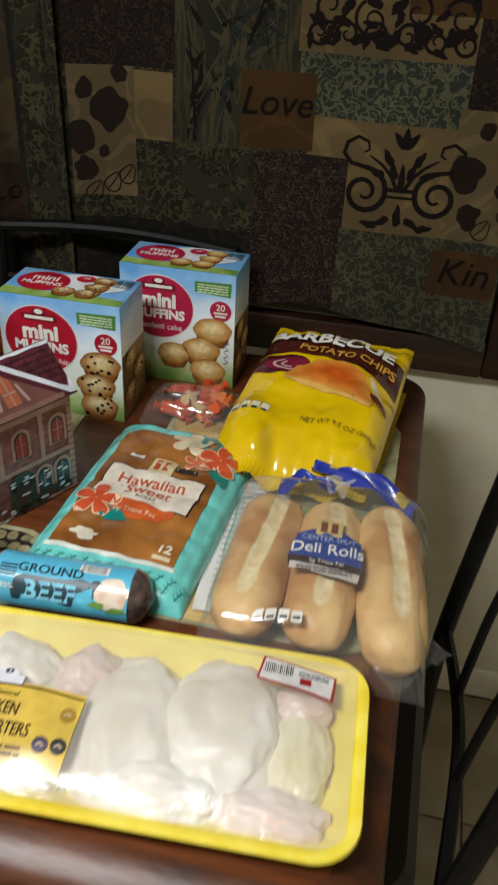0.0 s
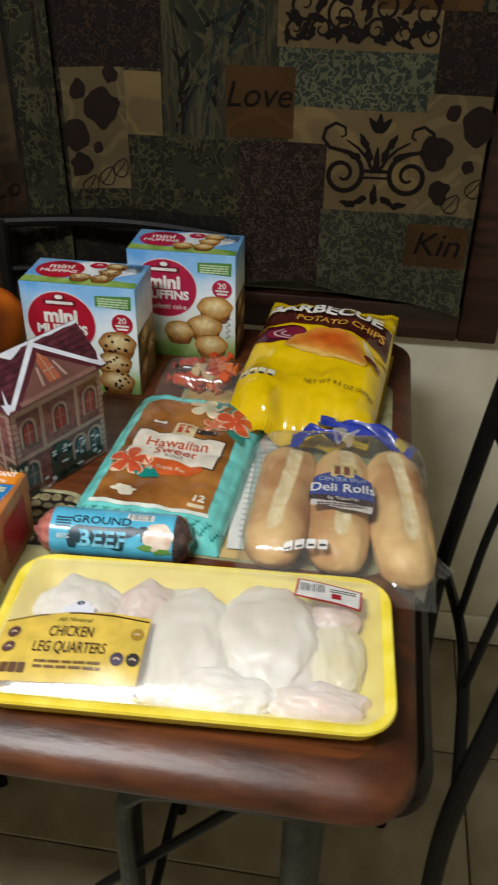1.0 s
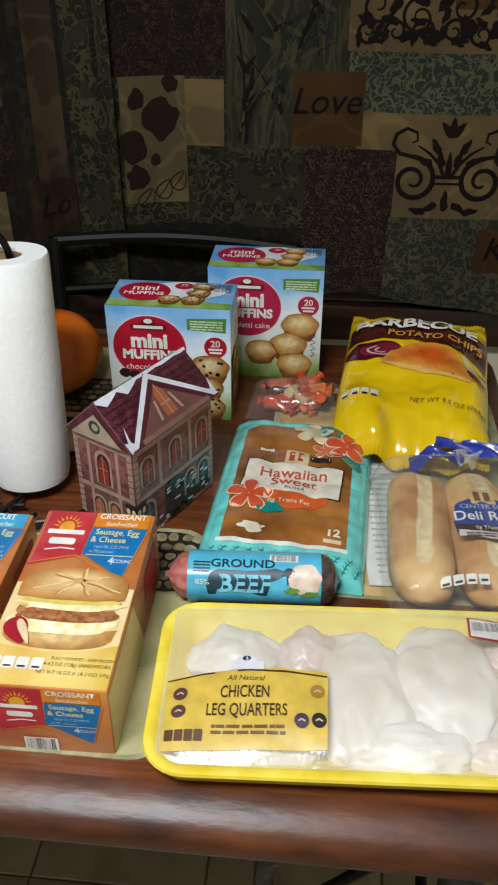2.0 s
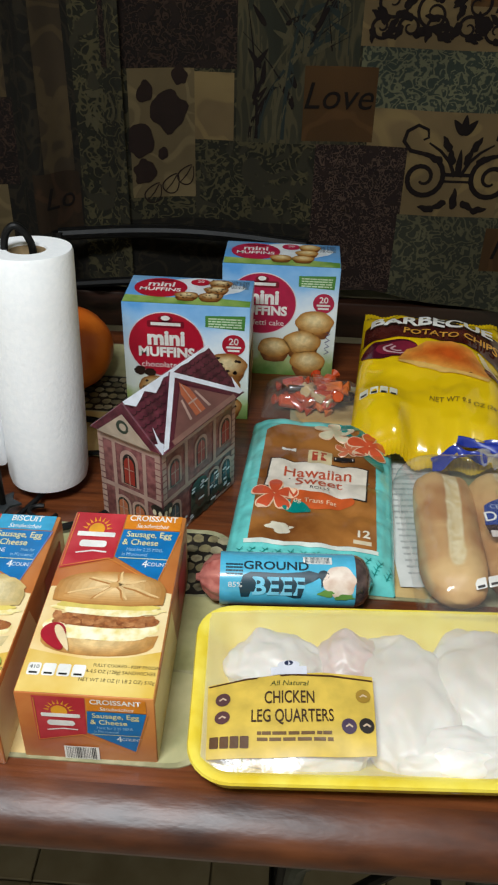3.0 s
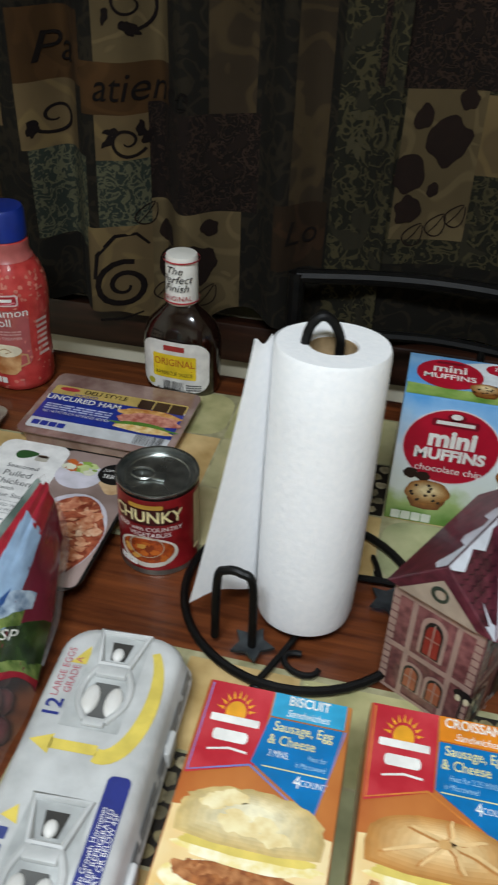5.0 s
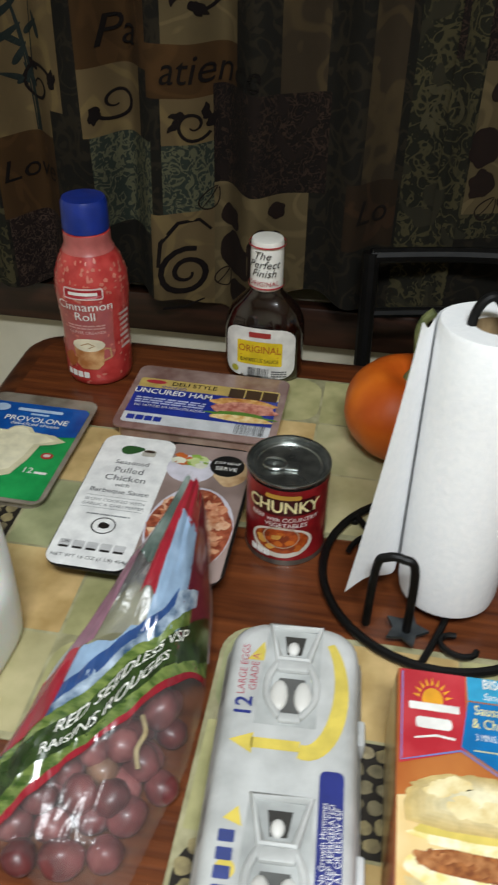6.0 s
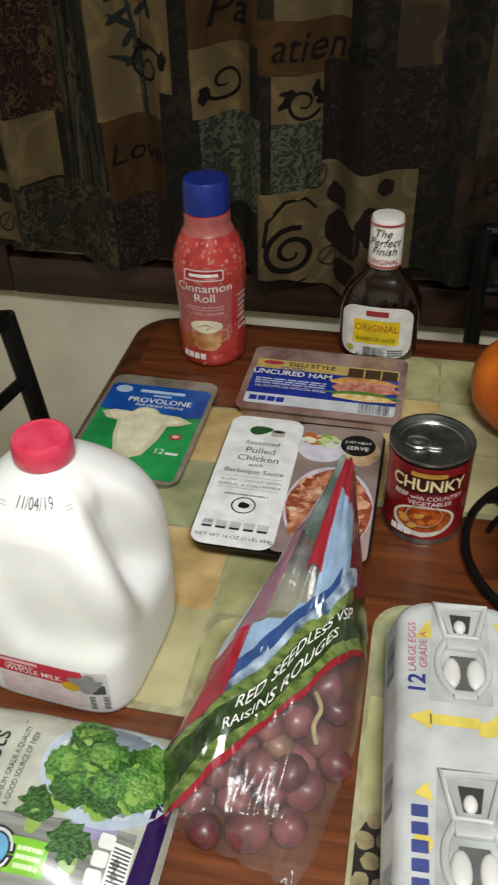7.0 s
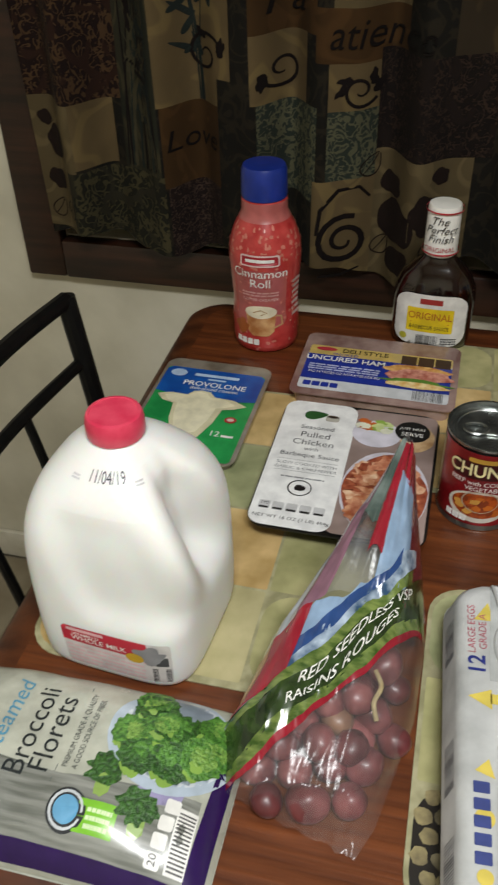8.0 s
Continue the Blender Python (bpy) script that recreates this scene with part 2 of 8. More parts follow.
def dome(parent, name, f, poly, colours, h, cut=0.0, top=0.25, tex=110):
    """A picture of a rounded thing: nested patches from a dark rim to a light crown."""
    cu = sum(p[0] for p in poly) / len(poly)
    lo, hi = min(p[1] for p in poly), max(p[1] for p in poly)
    cv = lo + (hi - lo) * (0.5 + top)
    a, b = colours
    n = 8
    for k in range(n):
        q = k / (n - 1)
        mixed = ["".join(f"{int(int(x[i:i + 2], 16) * (1 - q) + int(y[i:i + 2], 16) * q):02x}" for i in (0, 2, 4)) for x, y in ((a, b),)][0]
        dk = "".join(f"{int(int(mixed[i:i + 2], 16) * 0.87):02x}" for i in (0, 2, 4))
        m = tt(f"picture_{mixed}_{tex}", dk, mixed, tex, 0.4, 5, coat=0.2, mottle=0.15)
        s = 1 - 0.80 * (k / n) ** 1.1
        jit = [1 + 0.018 * k * noise.noise(Vector((i * 0.7, k * 3.1, cu * 40))) for i in range(len(poly))]
        show(parent, name, f, [[(cu + (u - cu) * s * w, cv + (v - cv) * s * w) for (u, v), w in zip(poly, jit)]], m, h + k * 0.00006, cut)


def bars(u0, v0, u1, v1, n, seed=1, vertical=True, fill=0.5):
    """Upright bars of uneven width: a barcode."""
    rng, out, k = random.Random(seed), [], u0
    step = (u1 - u0) / n
    for i in range(n):
        w = step * rng.uniform(0.25, 0.85) * fill * 1.6
        out.append(rect(u0 + i * step, v0, u0 + i * step + w, v1))
    return out


def lines_of(u0, v0, u1, v1, rows, seed=1, fill=0.55):
    """Plain bars in place of small writing that cannot be read."""
    rng, out = random.Random(seed), []
    step = (v1 - v0) / rows
    for j in range(rows):
        u = u0
        while u < u1 - 0.001:
            w = min(rng.uniform(0.06, 0.22) * (u1 - u0), u1 - u)
            out.append(rect(u, v0 + j * step, u + w * 0.86, v0 + (j + fill) * step))
            u += w
    return out


# ---- the room ----
WY = 1.395           # face of the window wall
# X0, X1 and Y0 pull the unseen walls close to raise bounced light
X0, X1, Y0, CEIL = -2.04, 1.26, -1.59, 2.45
OX0, OX1, OZ0, OZ1 = -1.50, 0.15, 0.90, 2.05   # window opening

sub = new("floor", mesh_of(bm_box(X0 - 0.1, X1 + 0.1, Y0 - 0.1, WY + 0.1, -0.1, -0.006), "floor", False))
sub.data.materials.append(M_GROUT)
tagged(sub, "beige ceramic tile floor with pale grout joints", "floor", kind="structure")


def wall(name, x0, x1, y0, y1, z0, z1):
    ob = part(name, bm_box(x0, x1, y0, y1, z0, z1), M_WALL, smooth=False)
    return tagged(ob, "unseen plain cream wall added to bounce fill light", "wall", kind="structure")


bm = bm_join(bm_box(X0, OX0, WY, WY + 0.12, 0, CEIL), bm_box(OX1, X1, WY, WY + 0.12, 0, CEIL), bm_box(OX0, OX1, WY, WY + 0.12, 0, OZ0), bm_box(OX0, OX1, WY, WY + 0.12, OZ1, CEIL))
tagged(part("wall_north", bm, M_WALL, smooth=False), "cream painted wall under a wide window", "wall", kind="structure")
# unseen walls and ceiling, added so lamp light bounces back as fill
wall("bounce_wall_west", X0 - 0.1, X0, Y0, WY + 0.12, 0, CEIL)
wall("bounce_wall_east", X1, X1 + 0.1, Y0, WY + 0.12, 0, CEIL)
wall("bounce_wall_south", X0 - 0.1, X1 + 0.1, Y0 - 0.1, Y0, 0, CEIL)
tagged(part("ceiling", bm_box(X0 - 0.1, X1 + 0.1, Y0 - 0.1, WY + 0.12, CEIL, CEIL + 0.08), M_CEIL, smooth=False), "unseen white ceiling added to bounce fill light", "ceiling", kind="structure")
tagged(part("baseboard", bm_box(X0, X1, WY - 0.014, WY - 0.001, 0.0, 0.085, 0.004), tt("baseboard_paint", "cfc9b6", "ddd8c8", 20, 0.5)), "cream painted baseboard along the window wall", "baseboard", kind="structure")

light_thing = thing("ceiling_light", LAMP_AT[0], LAMP_AT[1], 0, "white rectangular ceiling light fixture", "ceiling light", z=LAMP_AT[2])
part("frame", bm_join(bm_box(-0.34, -0.31, -0.18, 0.18, -0.01, 0.05), bm_box(0.31, 0.34, -0.18, 0.18, -0.01, 0.05), bm_box(-0.31, 0.31, -0.18, -0.15, -0.01, 0.05), bm_box(-0.31, 0.31, 0.15, 0.18, -0.01, 0.05)), M_WHITE, light_thing, smooth=False)

# window: dark stained casing, sill, night-dark panes
win = new("window_1")
win.matrix_world = pose(0, 0, 0)
tagged(win, "wide window with a dark stained wooden casing", "window", kind="structure")
CW = 0.075
part("casing", bm_box(OX0 - CW, OX0, WY - 0.03, WY - 0.001, OZ0 - CW + 0.002, OZ1 + CW, 0.005), M_TRIM, win)
part("casing", bm_box(OX1, OX1 + CW, WY - 0.03, WY - 0.001, OZ0 - CW + 0.002, OZ1 + CW, 0.005), M_TRIM, win)
part("casing", bm_box(OX0, OX1, WY - 0.03, WY - 0.001, OZ1, OZ1 + CW, 0.005), M_TRIM, win)
part("window_sill", bm_box(OX0, OX1, WY - 0.032, WY - 0.001, OZ0 - CW + 0.002, OZ0, 0.006), M_TRIM, win)
glass, gnt, gp = base_mat("window_glass")
gp.inputs["Base Color"].default_value, gp.inputs["Roughness"].default_value = (0.01, 0.01, 0.012, 1), 0.05
for k in range(3):
    a, b = OX0 + k * (OX1 - OX0) / 3, OX0 + (k + 1) * (OX1 - OX0) / 3
    part("pane", bm_box(a + 0.02, b - 0.02, WY + 0.06, WY + 0.066, OZ0 + 0.02, OZ1 - 0.02), glass, win, smooth=False)
    part("window_frame", bm_join(bm_box(a, a + 0.02, WY + 0.05, WY + 0.08, OZ0, OZ1), bm_box(b - 0.02, b, WY + 0.05, WY + 0.08, OZ0, OZ1), bm_box(a + 0.02, b - 0.02, WY + 0.05, WY + 0.08, OZ0, OZ0 + 0.02), bm_box(a + 0.02, b - 0.02, WY + 0.05, WY + 0.08, OZ1 - 0.02, OZ1)), M_TRIM, win, smooth=False)

# ---- dining table, counter height ----
TX0, TX1, TY0, TY1 = -1.195, 0.054, 0.298, 1.20
TCX, TCY = (TX0 + TX1) / 2, (TY0 + TY1) / 2
table = thing("dining_table", TCX, TCY, 0, "counter-height dark reddish-brown wooden table on metal legs", "table", z=0)


def table_loops():
    w, d = TX1 - TX0, TY1 - TY0
    prof = [(0.010, TZ - 0.045), (0.002, TZ - 0.041), (0.0, TZ - 0.034), (0.0005, TZ - 0.021), (0.0035, TZ - 0.015), (0.012, TZ - 0.0085), (0.026, TZ - 0.0025), (0.034, TZ - 0.0005), (0.040, TZ)]
    return [[(x, y, z) for x, y in rrect(w - 2 * i, d - 2 * i, 0.055 - i * 0.6, 7)] for i, z in prof]


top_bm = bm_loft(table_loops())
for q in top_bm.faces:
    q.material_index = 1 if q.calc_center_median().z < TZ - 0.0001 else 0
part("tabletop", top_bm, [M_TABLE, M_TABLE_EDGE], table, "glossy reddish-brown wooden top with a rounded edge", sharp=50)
for sx in (-1, 1):
    for sy in (-1, 1):
        part("leg", bm_tube([(sx * 0.525, sy * 0.32, TZ - 0.10), (sx * 0.525, sy * 0.32, 0.0)], 0.024, 16), M_GREYMETAL, table, "grey metal tube leg")
part("bent_brace", bm_tube(smooth_path([(0.308, -0.325, 0.0), (0.308, -0.325, 0.35), (0.309, -0.325, 0.62), (0.325, -0.325, 0.672), (0.365, -0.325, 0.69), (0.51, -0.325, 0.69)], 6), 0.011, 10), M_GREYMETAL, table)
part("cross_brace", bm_tube([(0.25, -0.30, 0.40), (0.50, -0.30, 0.71)], 0.007, 8), M_BLACK, table)
for sy in (-1, 1):
    part("apron", bm_box(-0.56, 0.56, sy * 0.33 - 0.012, sy * 0.33 + 0.012, TZ - 0.105, TZ - 0.046, 0.003), M_TRIM, table)
for sx in (-1, 1):
    part("apron", bm_box(sx * 0.548 - 0.012, sx * 0.548 + 0.012, -0.316, 0.316, TZ - 0.105, TZ - 0.046, 0.003), M_TRIM, table)
    part("cross_brace", bm_tube([(sx * 0.525, -0.29, 0.30), (sx * 0.525, 0.29, 0.62)], 0.008, 8), M_BLACK, table)
    part("cross_brace", bm_tube([(sx * 0.508, -0.29, 0.62), (sx * 0.508, 0.29, 0.30)], 0.008, 8), M_BLACK, table)


# ---- placemats printed with stone tiles and pebbles ----
TILES = [tt(f"mat_tile_{k}", a, b, 20, 0.45, 8, bump=0.04, lo=0.3, hi=0.68, mottle=0.5) for k, (a, b) in enumerate((("848456", "bcb684"), ("98966c", "c2ba8e"), ("a0844c", "d6ba82"), ("7c825c", "aeaf84"), ("a6864e", "d8bc84"), ("a29a6e", "c6bc90")))]
M_MATBASE = tt("mat_vinyl", "8d8965", "aea885", 60, 0.5, 4)
M_PEB_D = ink("221d18", 0.5)
M_PEBS = [tt("pebble_a", "857a5e", "b0a584", 90, 0.5), tt("pebble_b", "6f6449", "948860", 90, 0.5), tt("pebble_c", "5c5540", "7e755a", 90, 0.5)]


def placemat(x, y, rot, seed, peb):
    ob = thing("placemat", x, y, rot, "vinyl placemat printed with green stone tiles and pebbles", "placemat", group="placemats on the table")
    w, d = 0.448, 0.315
    part("sheet", bm_loft([[(a, b, z) for a, b in rrect(w, d, 0.035, 6)] for z in (0.0002, 0.0016)]), M_MATBASE, ob, smooth=False)
    rng = random.Random(seed)
    f = lambda u, v, h: Vector((u, v, 0.0016 + h))
    nx, ny = 4, 3
    for i in range(nx):
        for j in range(ny):
            u0, u1 = -w / 2 + 0.004 + i * (w - 0.008) / nx, -w / 2 + 0.004 + (i + 1) * (w - 0.008) / nx - 0.003
            v0, v1 = -d / 2 + 0.004 + j * (d - 0.008) / ny, -d / 2 + 0.004 + (j + 1) * (d - 0.008) / ny - 0.003
            r = 0.03 if (i in (0, nx - 1) and j in (0, ny - 1)) else 0.002
            if (i, j) in peb:
                show(ob, "pebble_print", f, [rect(u0, v0, u1, v1, r)], M_PEB_D, 0.0004)
                stones = ([], [], [])
                for a in range(7):
                    for b in range(6):
                        cu = u0 + 0.010 + (u1 - u0 - 0.020) * (a + 0.5 * (b % 2) - 0.25) / 6 + rng.uniform(-0.0015, 0.0015)
                        cv = v0 + 0.010 + (v1 - v0 - 0.020) * b / 5 + rng.uniform(-0.0015, 0.0015)
                        stones[rng.randrange(3)].append(blob2(cu, cv, rng.uniform(0.0062, 0.0078), rng.uniform(0.0058, 0.0074), rng.random() * 50, 0.14, 12))
                for m in range(3):
                    tagged(show(ob, "pebble_print", f, stones[m], M_PEBS[m], 0.0006 + 0.0002 * m), kind="stuff")
            else:
                show(ob, "tile_print", f, [rect(u0, v0, u1, v1, r)], TILES[rng.randrange(6)], 0.0004)
    return ob


placemat(-0.572, 0.513, 0, 3, {(0, 0), (3, 2), (1, 1)})
placemat(-0.635, 0.965, 180, 8, {(1, 1)})
placemat(-1.000, 0.735, -90, 5, {(1, 0)})
placemat(-0.135, 0.800, 90, 11, {(1, 1)})

# ---- chairs: black metal, backrests close to the table ----
def chair(x, y, rot, label):
    ob = thing("chair", x, y, rot, label, "chair", z=0, group="chairs round the table")
    for s in (-1, 1):
        top = 1.047
        part("back_post", bm_tube(smooth_path([(s * 0.20, 0.02, 0.0), (s * 0.20, 0.0, 0.35), (s * 0.20, 0.0, 0.64), (s * 0.205, -0.02, 0.85), (s * 0.21, -0.045, top)], 6), 0.0125, 10), M_BLACK, ob)
        part("front_leg", bm_tube([(s * 0.19, 0.40, 0.0), (s * 0.19, 0.385, 0.62)], 0.0115, 10), M_BLACK, ob)
        part("side_rail", bm_tube([(s * 0.195, 0.012, 0.25), (s * 0.19, 0.395, 0.25)], 0.008, 8), M_BLACK, ob)
        part("back_slat", bm_tube(smooth_path([(s * 0.07, -0.048, 0.962), (s * 0.068, -0.03, 0.86), (s * 0.06, -0.015, 0.72)], 6), 0.006, 8), M_BLACK, ob)
    part("top_rail", bm_tube(smooth_path([(-0.21, -0.045, 1.042), (-0.1, -0.060, 1.047), (0, -0.065, 1.049), (0.1, -0.060, 1.047), (0.21, -0.045, 1.042)], 6), 0.011, 10), M_BLACK, ob)
    part("back_rail", bm_tube(smooth_path([(-0.208, -0.036, 0.955), (0, -0.054, 0.965), (0.208, -0.036, 0.955)], 8), 0.008, 8), M_BLACK, ob)
    part("back_rail", bm_tube(smooth_path([(-0.20, -0.004, 0.70), (0, -0.018, 0.73), (0.20, -0.004, 0.70)], 8), 0.008, 8), M_BLACK, ob)
    part("front_rail", bm_tube([(-0.19, 0.395, 0.22), (0.19, 0.395, 0.22)], 0.008, 8), M_BLACK, ob)
    part("seat", bm_loft([[(a, b + 0.196, z) for a, b in rrect(0.385 - 2 * i, 0.365 - 2 * i, 0.06, 6)] for i, z in ((0.01, 0.615), (0.0, 0.63), (0.0, 0.65), (0.012, 0.665))]), tt("dark_seat_vinyl", "17110d", "241a14", 60, 0.5, 4, bump=0.1), ob, "dark padded vinyl seat")
    return ob


chair(-0.49, 1.225, 180, "black metal chair between the table and the curtained window")
chair(-1.228, 0.715, -90, "black metal chair with its seat pushed under the table")
chair(0.120, 0.662, 90, "black metal chair with slatted back beside the table end")


# ---- curtains: patchwork print cloth ----
def cloth(name, ground, figure, scale=60, dist=1.0, line=0.028, blob=0.62, accent=None, stretch=(1, 1, 1)):
    """Printed cotton: curling vine lines and small leaves in one colour on another, over a woven relief."""
    m, nt, p = base_mat(name)
    N, L = nt.nodes.new, nt.links.new
    tc, mp = N("ShaderNodeTexCoord"), N("ShaderNodeMapping")
    mp.inputs["Scale"].default_value = stretch
    L(tc.outputs["Object"], mp.inputs[0])

    def noise_at(sc, d, det):
        n = N("ShaderNodeTexNoise")
        n.inputs["Scale"].default_value, n.inputs["Distortion"].default_value, n.inputs["Detail"].default_value = sc, d, det
        L(mp.outputs[0], n.inputs["Vector"])
        return n

    def ramp(src, stops):
        r = N("ShaderNodeValToRGB")
        while len(r.color_ramp.elements) < len(stops):
            r.color_ramp.elements.new(0.5)
        for e, (q, c) in zip(r.color_ramp.elements, stops):
            e.position, e.color = q, (c, c, c, 1)
        L(src, r.inputs[0])
        return r

    def mixed(fac, a, b, mode="MIX"):
        x = N("ShaderNodeMix")
        x.data_type, x.blend_type = "RGBA", mode
        if isinstance(fac, float):
            x.inputs["Factor"].default_value = fac
        else:
            L(fac, x.inputs["Factor"])
        for key, c in (("A", a), ("B", b)):
            if isinstance(c, tuple):
                x.inputs[key].default_value = c
            else:
                L(c, x.inputs[key])
        return x.outputs["Result"]

    vine = ramp(noise_at(scale, dist, 0.6).outputs["Fac"], [(0.5 - 2 * line, 0), (0.5 - line, 1), (0.5 + line, 1), (0.5 + 2 * line, 0)])
    leaf = ramp(noise_at(scale * 1.55, dist * 1.4, 1.0).outputs["Fac"], [(blob, 0), (blob + 0.025, 1)])
    both = N("ShaderNodeMath")
    both.operation = "MAXIMUM"
    L(vine.outputs[0], both.inputs[0]), L(leaf.outputs[0], both.inputs[1])
    col = mixed(both.outputs[0], lin(ground), lin(figure))
    if accent:
        spot = ramp(noise_at(scale * 0.55, 0.6, 1.5).outputs["Fac"], [(0.57, 0), (0.61, 1)])
        col = mixed(spot.outputs[0], col, lin(accent))
    col = mixed(0.45, col, noise_at(7.0, 0.3, 4.0).outputs["Fac"], "OVERLAY")
    L(col, p.inputs["Base Color"])
    w = N("ShaderNodeTexNoise")
    w.inputs["Scale"].default_value = 900
    L(tc.outputs["Object"], w.inputs["Vector"])
    bn = N("ShaderNodeBump")
    bn.inputs["Strength"].default_value, bn.inputs["Distance"].default_value = 0.3, 0.001
    L(w.outputs["Fac"], bn.inputs["Height"]), L(bn.outputs[0], p.inputs["Normal"])
    p.inputs["Roughness"].default_value = 0.95
    p.inputs["Specular IOR Level"].default_value = 0.22
    return m


CLOTH = [
    cloth("cloth_leaf", "1b1a12", "3d3824", 44, 1.2, 0.030, 0.60, "28251a"),
    cloth("cloth_dark", "130d0a", "2e2119", 60, 1.6, 0.022, 0.62, "1a120e"),
    cloth("cloth_plants", "2a281c", "393423", 20, 0.5, 0.030, 0.62, "212219", (2.6, 1, 0.7)),
    cloth("cloth_cream", "594a31", "665637", 10, 0.3, 0.02, 0.66),
    cloth("cloth_damask", "272d26", "504f3b", 52, 1.3, 0.034, 0.58),
    cloth("cloth_tan", "3a2711", "442e16", 12, 0.3, 0.02, 0.64),
    cloth("cloth_leafcream", "52462f", "5f5238", 14, 0.4, 0.02, 0.64),
    # teal taken near black to stand in for the folds shading themselves
    cloth("cloth_teal_shaded", "14120d", "221d14", 26, 0.8, 0.026, 0.62),
    cloth("cloth_lace", "1a110f", "42332a", 74, 1.8, 0.024, 0.62, "1e1411"),
    cloth("cloth_olive", "282920", "464330", 46, 1.3, 0.032, 0.60),
    # darkened copies of cream and tan for the shade in the gathered folds
    cloth("cloth_cream_shaded", "2f261a", "3d3220", 14, 0.3, 0.02, 0.64),
    cloth("cloth_tan_shaded", "251a0e", "302012", 14, 0.3, 0.02, 0.64),
    cloth("cloth_mulberry", "1a0e0b", "46321f", 50, 1.4, 0.026, 0.60, "28170f"),
]
LEAF, DARK, PLANT, CREAM, DAMASK, TAN, LEAFCREAM, TEAL_SHADED, LACE, OLIVE, CREAM_SHADED, TAN_SHADED, MULBERRY = range(13)
# x from, z from, x to, z to, cloth
PATCH_R = [
    (-0.647, 1.30, -0.407, 1.60, DARK), (-0.407, 1.19, -0.214, 1.60, PLANT), (-0.214, 1.339, 0.058, 1.45, CREAM),
    (-0.059, 1.398, 0.10, 1.47, TAN), (-0.211, 1.247, 0.059, 1.339, DAMASK), (-0.189, 1.186, -0.134, 1.247, CREAM),
    (-0.138, 1.079, 0.06, 1.247, CREAM), (-0.275, 0.933, -0.124, 1.19, LACE), (-0.60, 1.056, -0.275, 1.19, LEAF),
    (-0.579, 1.09, -0.474, 1.30, LEAFCREAM), (-0.474, 1.19, -0.410, 1.292, CREAM), (0.036, 1.075, 0.17, 1.28, LEAFCREAM),
    (0.045, 1.28, 0.17, 1.40, DARK), (-0.125, 0.86, 0.17, 1.078, OLIVE), (-0.60, 0.86, -0.275, 1.056, TEAL_SHADED),
    (-0.30, 1.195, -0.184, 1.310, TAN), (0.029, 0.98, 0.138, 1.059, TAN),
]
PATCH_L = [
    (-1.52, 1.158, -1.345, 1.60, MULBERRY), (-1.345, 1.055, -1.27, 1.60, PLANT), (-1.50, 0.94, -1.41, 1.158, LEAFCREAM),
    (-1.41, 1.06, -1.36, 1.158, CREAM), (-1.43, 0.86, -1.268, 1.056, LEAF), (-1.27, 1.158, -1.16, 1.60, CREAM),
    (-1.268, 1.033, -1.182, 1.158, TAN), (-1.262, 0.86, -1.182, 1.033, LACE), (-1.182, 0.86, -1.12, 1.20, TEAL_SHADED),
    (-1.126, 1.262, -1.035, 1.36, TAN), (-1.125, 1.17, -1.05, 1.262, CREAM), (-1.12, 1.03, -1.03, 1.17, DAMASK),
    (-1.035, 1.226, -0.862, 1.300, TAN), (-1.015, 1.162, -0.929, 1.226, CREAM), (-1.015, 1.062, -0.943, 1.162, DAMASK),
    (-1.035, 0.86, -0.945, 1.062, CREAM), (-0.945, 0.86, -0.80, 1.10, LEAFCREAM), (-0.945, 1.099, -0.779, 1.242, DARK),
    (-0.91, 1.242, -0.847, 1.60, TEAL_SHADED), (-0.847, 1.242, -0.785, 1.60, CREAM_SHADED), (-0.725, 1.13, -0.682, 1.60, CREAM_SHADED),
    (-0.745, 1.03, -0.672, 1.13, TAN_SHADED), (-0.668, 0.86, -0.58, 1.60, LEAF), (-1.01, 1.30, -0.91, 1.60, LEAFCREAM),
]


def cur_l(u, v, h):
    k = min(1.0, (v - 0.8) / 0.6)
    k2 = 0.45 + 0.55 * min(1, max(0, (-0.72 - u) / 0.1))
    y = 1.328 + 0.026 * k2 * math.sin(u * 46 + 0.9 + 0.5 * math.sin(v * 3)) + 0.009 * math.sin(u * 83 + 2 + 0.8 * v) + 0.004 * math.sin(v * 7 + u * 20) - 0.004 * k
    return Vector((u, y - h, v))


def cur_r(u, v, h):
    a = math.exp(-((u + 0.60) / 0.06) ** 2)
    y = 1.347 - 0.022 * a + 0.004 * math.sin(u * 24) + 0.003 * math.sin(u * 11 + v * 8) - 0.012 * math.exp(-((v - 0.89) / 0.05) ** 2) * math.sin(u * 17)
    return Vector((u, y - h, v))


